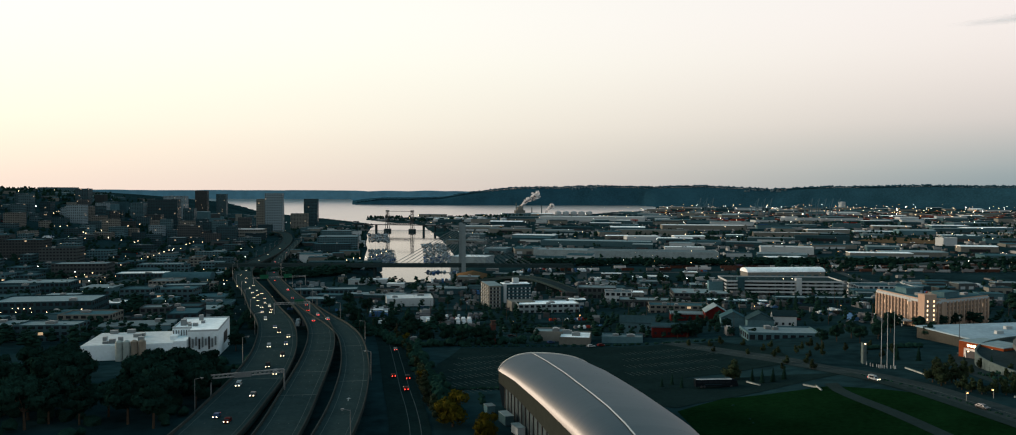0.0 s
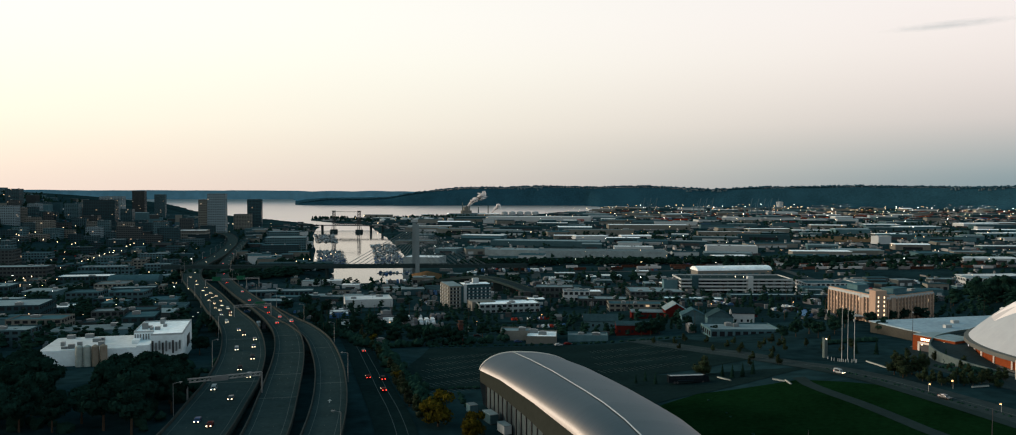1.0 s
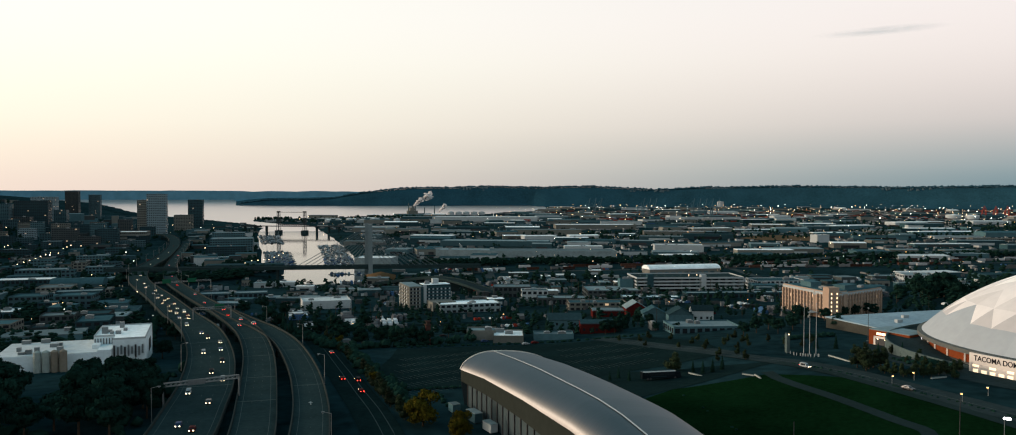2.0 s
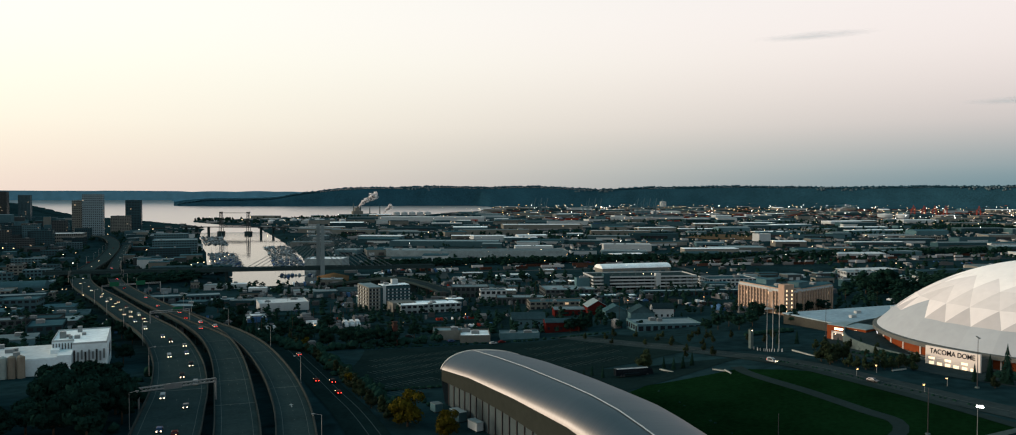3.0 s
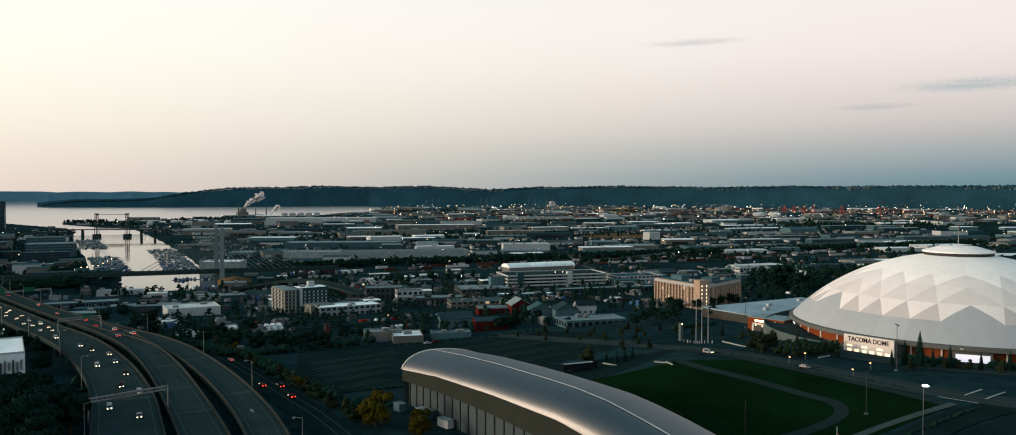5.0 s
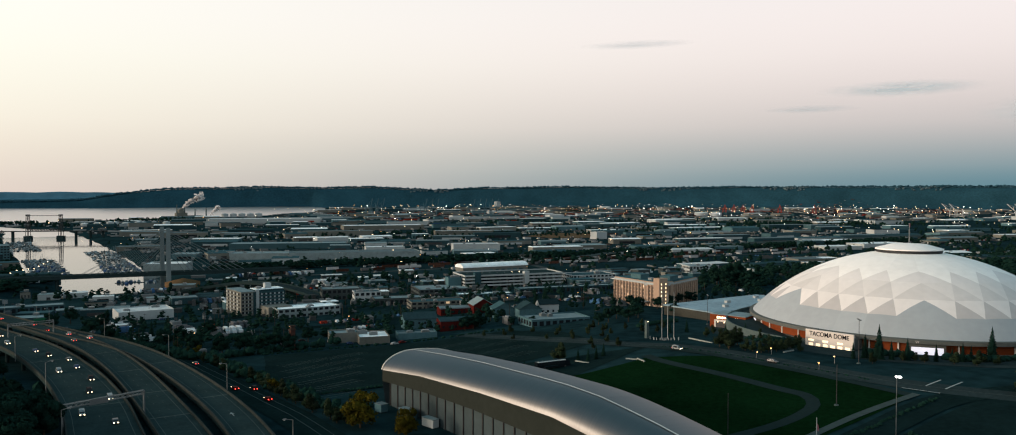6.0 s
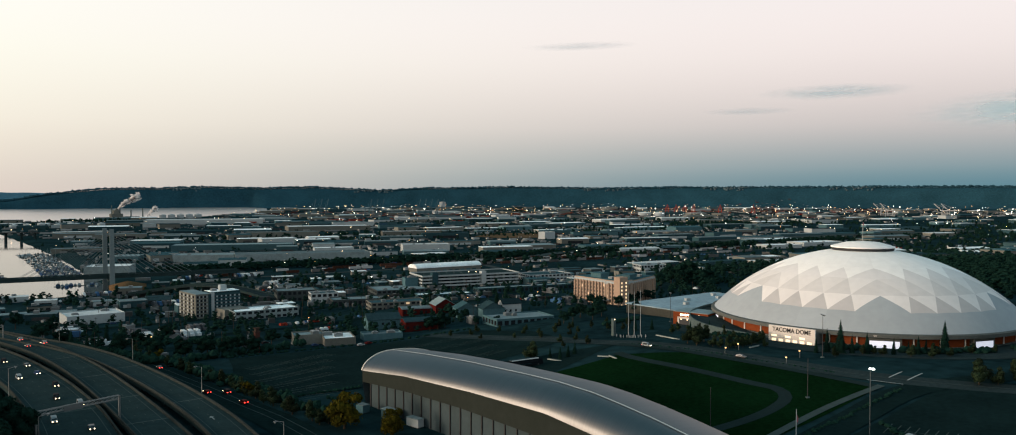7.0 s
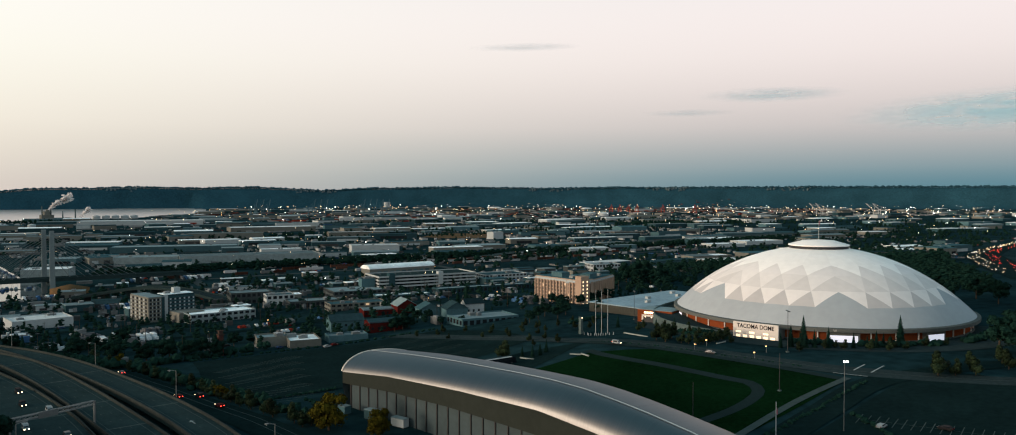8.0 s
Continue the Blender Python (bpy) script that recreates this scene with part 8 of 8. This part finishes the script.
# small sheds, fences, vans, stacked goods and roof plant, each a loose block in one mesh
def scatter(name, count, area, small, big, material, label, seed):
    rnd = random.Random(seed)
    g = Geo()
    x0, y0, x1, y1 = area
    for k in range(count):
        x, y = rnd.uniform(x0, x1), y0 + (y1 - y0) * rnd.random() ** 1.3
        if not dry(x, y, 12) or (abs(x - way_x(y)) < 40 and y < 2300) or (878 < x < 1080 and 1780 < y < 2000) or (70 < x < 200 and y < 478) or math.hypot(x - DOME[0], y - DOME[1]) < 118 or motorway_view_gap(x, y):
            continue
        if (960 < y < 1245 or (y < 650 and x > -70)) and rnd.random() < 0.8:
            continue
        t = rnd.random()
        ln, w, h = small + (big - small) * t ** 3, rnd.uniform(1.6, 3.2) * (1 + t), rnd.uniform(1.2, 3.4) * (1 + 0.5 * t)
        p = far(x, y, land(x, y))
        m = Matrix.Translation(p) @ Matrix.Rotation(radians(rnd.choice((-8, -6, 82, 84, 6, 30))), 4, "Z") @ Matrix.Scale(math.hypot(p[0], p[1]) / math.hypot(x, y), 4)
        b = Geo().box(-ln / 2, -w / 2, -1.0, ln / 2, w / 2, h)
        if rnd.random() < 0.4:
            b.box(-ln * 0.3, -w * 0.35, h, ln * 0.2, w * 0.3, h + rnd.uniform(0.4, 1.2))
        g.add([m @ Vector(q) for q in b.v], b.f)
    structure(name, g, material, label, "sheds and goods", kind="stuff")


scatter("district_clutter", 620, (-70, 480, 420, 960), 2.0, 14, island_mat("clutter_mixed", (0.3, 0.33, 0.34), 0.03, 0.6), "small sheds, vans and stacked goods between the shops", 61)
scatter("town_clutter", 700, (-620, 470, -130, 1500), 2.0, 14, island_mat("clutter_town", (0.2, 0.25, 0.27), 0.05, 0.8), "small sheds, cars and roof plant among the city blocks", 62)
scatter("flats_clutter", 2300, (-60, 930, 1900, 2290), 4.0, 30, island_mat("clutter_flats", (0.36, 0.38, 0.38), 0.04, 0.9), "sheds, trailers and stacked goods across the port flats", 63)
scatter("spit_clutter", 520, (-540, 2330, 460, 3950), 8, 46, island_mat("clutter_spit", (0.34, 0.36, 0.36), 0.04, 0.9), "sheds, silos and goods along the mill spit", 65)
scatter("port_clutter", 2600, (500, 2350, 5200, 4900), 10, 70, island_mat("clutter_port", (0.36, 0.38, 0.38), 0.04, 0.9), "sheds and stacked goods across the far port", 66)
scatter("port_containers", 700, (900, 3300, 5000, 5000), 12, 60, island_mat("clutter_rust", (0.24, 0.07, 0.045), 0.15, 1.0), "rust-red containers stacked across the far port", 67)
for k in range(9):
    x, y = -215 + 30 * k + 8 * (k % 3), 3080 + 34 * (k % 4)
    tank = far_thing("storage_tank", x, y, land(x, y), 0, "round white steel storage tank on the spit", "tank", "storage tanks")
    part("shell", Geo().tube((0, 0, -3), (0, 0, 11 + k % 3), 12, n=20), WALL_WHITE, tank)
    part("roof", Geo().tube((0, 0, 11 + k % 3), (0, 0, 13 + k % 3), 12, 1.0, n=20), ROOF_WHITE, tank)
poles = Geo()
rnd = random.Random(64)
for k in range(120):
    x, y = rnd.uniform(-40, 420), rnd.uniform(485, 900)
    if dry(x, y, 12):
        z, h = land(x, y), rnd.uniform(8, 13)
        poles.tube((x, y, z - 1), (x, y, z + h), 0.17, 0.11, 5)
        if k % 2:
            poles.beam((x - 1.1, y, z + h - 0.8), (x + 1.1, y, z + h - 0.8), 0.14)
structure("utility_poles", poles, BARK, "dark timber utility poles along the district streets", "poles", kind="stuff")


# ---- lamps of the city ----
def lights(name, pts, material, label):
    """Far lamps past counting: glowing specks without posts, sized by distance to fit the view."""
    g = Geo()
    for x, y, h, s in pts:
        p = far(x, y, land(x, y) + h)
        k = math.hypot(p[0], p[1]) / math.hypot(x, y)
        s *= k
        g.add([(p[0] + s, p[1], p[2]), (p[0] - s, p[1], p[2]), (p[0], p[1] + s, p[2]), (p[0], p[1] - s, p[2]), (p[0], p[1], p[2] + s), (p[0], p[1], p[2] - s)],
              [(0, 2, 4), (2, 1, 4), (1, 3, 4), (3, 0, 4), (2, 0, 5), (1, 2, 5), (3, 1, 5), (0, 3, 5)])
    structure(name, g, material, label, "lamps", kind="stuff")


rnd = random.Random(55)
warm, white, orange, red = [], [], [], []
for k in range(420):
    b, r = radians(rnd.uniform(-8, 66)), 900 * math.exp(rnd.uniform(0.0, 1.0) ** 0.7 * 1.75)
    x, y = r * math.sin(b), r * math.cos(b)
    if dry(x, y) and not (b > 0.7 and r < 2300):
        (warm if rnd.random() < 0.6 else white if rnd.random() < 0.5 else orange).append((x, y, rnd.uniform(6, 16), r * rnd.choice((0.00016, 0.0002, 0.00022, 0.00026, 0.00042))))
for k in range(760):
    b, r = radians(6 + 60 * rnd.random() ** 0.8), rnd.choice((rnd.uniform(3000, 5600), rnd.uniform(4300, 6300)))
    x, y = r * math.sin(b), r * math.cos(b)
    if dry(x, y):
        (warm if rnd.random() < 0.5 else white if rnd.random() < 0.6 else orange).append((x, y, rnd.uniform(8, 36), r * rnd.choice((0.00016, 0.0002, 0.00022, 0.00026, 0.0004))))
for k in range(170):
    b, r = radians(rnd.uniform(-36, -10)), 560 * math.exp(rnd.uniform(0, 1.8))
    x, y = r * math.sin(b), r * math.cos(b)
    if dry(x, y, 30):
        (warm if rnd.random() < 0.7 else white).append((x, y, 8, r * rnd.uniform(0.0002, 0.0005)))
for x0, y0, x1, y1, n in ((-330, 590, -290, 588, 9), (-600, 1500, -900, 1700, 8), (-760, 1400, -900, 2300, 10), (-396, 742, -470, 1084, 11), (-470, 1084, -605, 1739, 17), (-345, 560, -262, 566, 8), (-190, 1150, -175, 1560, 9)):
    for k in range(n):
        u = (k + 0.5) / n
        x, y = x0 + (x1 - x0) * u, y0 + (y1 - y0) * u
        warm.append((x, y, 8, math.hypot(x, y) * 0.0005))
for k in range(170):
    u, lane = rnd.random() * 5.99, rnd.choice((0, 0, 1, 1, 2, 3, 3, 5, 6, 7, 8))
    (ax, ay), (bx, by) = MOTORWAY[1 + int(u)], MOTORWAY[min(7, 2 + int(u))]
    off = (4 + 4.4 * lane + rnd.uniform(-1.2, 1.2)) / 47
    x, y = ax + (bx - ax) * (u % 1) + 28 * off, ay + (by - ay) * (u % 1) - 38 * off
    (red if lane > 4 else warm if rnd.random() < 0.8 else white).append((x, y, 1.2, math.hypot(x, y) * rnd.choice((0.0002, 0.00024, 0.0003, 0.00036))))
lights("distant_warm_lamps", warm, LAMP_WARM, "warm street and yard lamps across the city")
lights("distant_white_lamps", white, LAMP_WHITE, "white yard lamps across the port")
lights("distant_orange_lamps", orange, LAMP_ORANGE, "orange sodium lamps across the port")
lights("distant_red_lamps", red, LAMP_RED, "red tail lights of queuing motorway traffic")


# ---- thin evening clouds ----
def cloud_material(name, most):
    m = bpy.data.materials.new(name)
    m.use_nodes = True
    n, l = m.node_tree.nodes, m.node_tree.links
    b = n["Principled BSDF"]
    b.inputs["Base Color"].default_value, b.inputs["Roughness"].default_value = (0.28, 0.47, 0.6, 1), 1.0
    b.inputs["Specular IOR Level"].default_value = 0.0
    co, mp, nz = n.new("ShaderNodeTexCoord"), n.new("ShaderNodeMapping"), n.new("ShaderNodeTexNoise")
    mp.inputs["Scale"].default_value = (0.006, 0.006, 0.03)
    nz.inputs["Scale"].default_value, nz.inputs["Detail"].default_value = 1.0, 5
    l.new(co.outputs["Object"], mp.inputs["Vector"])
    l.new(mp.outputs[0], nz.inputs["Vector"])
    gen, ln = n.new("ShaderNodeMapping"), n.new("ShaderNodeVectorMath")
    gen.inputs["Location"].default_value, gen.inputs["Scale"].default_value = (-1, 0, -1), (2, 0, 2)
    ln.operation = "LENGTH"
    l.new(co.outputs["Generated"], gen.inputs["Vector"])
    l.new(gen.outputs[0], ln.inputs[0])
    edge, wisp, mul = n.new("ShaderNodeMapRange"), n.new("ShaderNodeMapRange"), n.new("ShaderNodeMath")
    edge.interpolation_type = "SMOOTHSTEP"
    edge.inputs["From Min"].default_value, edge.inputs["From Max"].default_value = 1.0, 0.1
    wisp.inputs["From Min"].default_value, wisp.inputs["From Max"].default_value = 0.18, 0.55
    wisp.inputs["To Min"].default_value, wisp.inputs["To Max"].default_value = 0.0, most
    mul.operation = "MULTIPLY"
    l.new(ln.outputs["Value"], edge.inputs["Value"])
    l.new(nz.outputs["Fac"], wisp.inputs["Value"])
    l.new(edge.outputs[0], mul.inputs[0])
    l.new(wisp.outputs[0], mul.inputs[1])
    l.new(mul.outputs[0], b.inputs["Alpha"])
    return m


CLOUD, DENSE, VEIL = cloud_material("thin_cloud", 0.55), cloud_material("low_cloud", 1.0), cloud_material("cloud_veil", 0.32)


def cloud(bearing, rise, wide, tall, tilt, material):
    """A long thin streak of cloud low over the skyline, at a bearing and an elevation in degrees."""
    d, a = 4650.0, radians(bearing)
    ob = new("cloud_streak", Geo().grid([[(d * radians(wide) * (i / 24 - 0.5), 0, d * radians(tall) * (j / 6 - 0.5)) for i in range(25)] for j in range(7)]).mesh("cloud_streak", material))
    ob.matrix_basis = pose(d * math.sin(a), d * math.cos(a), EYE_H + d * math.tan(radians(rise)), 0, tilt, -bearing)
    tagged(ob, "thin blue-grey streak of evening cloud", "cloud", "cloud streaks", "structure")


cloud(64.5, 5.2, 23, 3.2, -1, DENSE)
cloud(50.0, 6.7, 11, 1.2, 0, CLOUD)
cloud(33.0, 10.3, 9, 0.7, -1, VEIL)
cloud(44.5, 5.6, 7, 0.6, 0, VEIL)
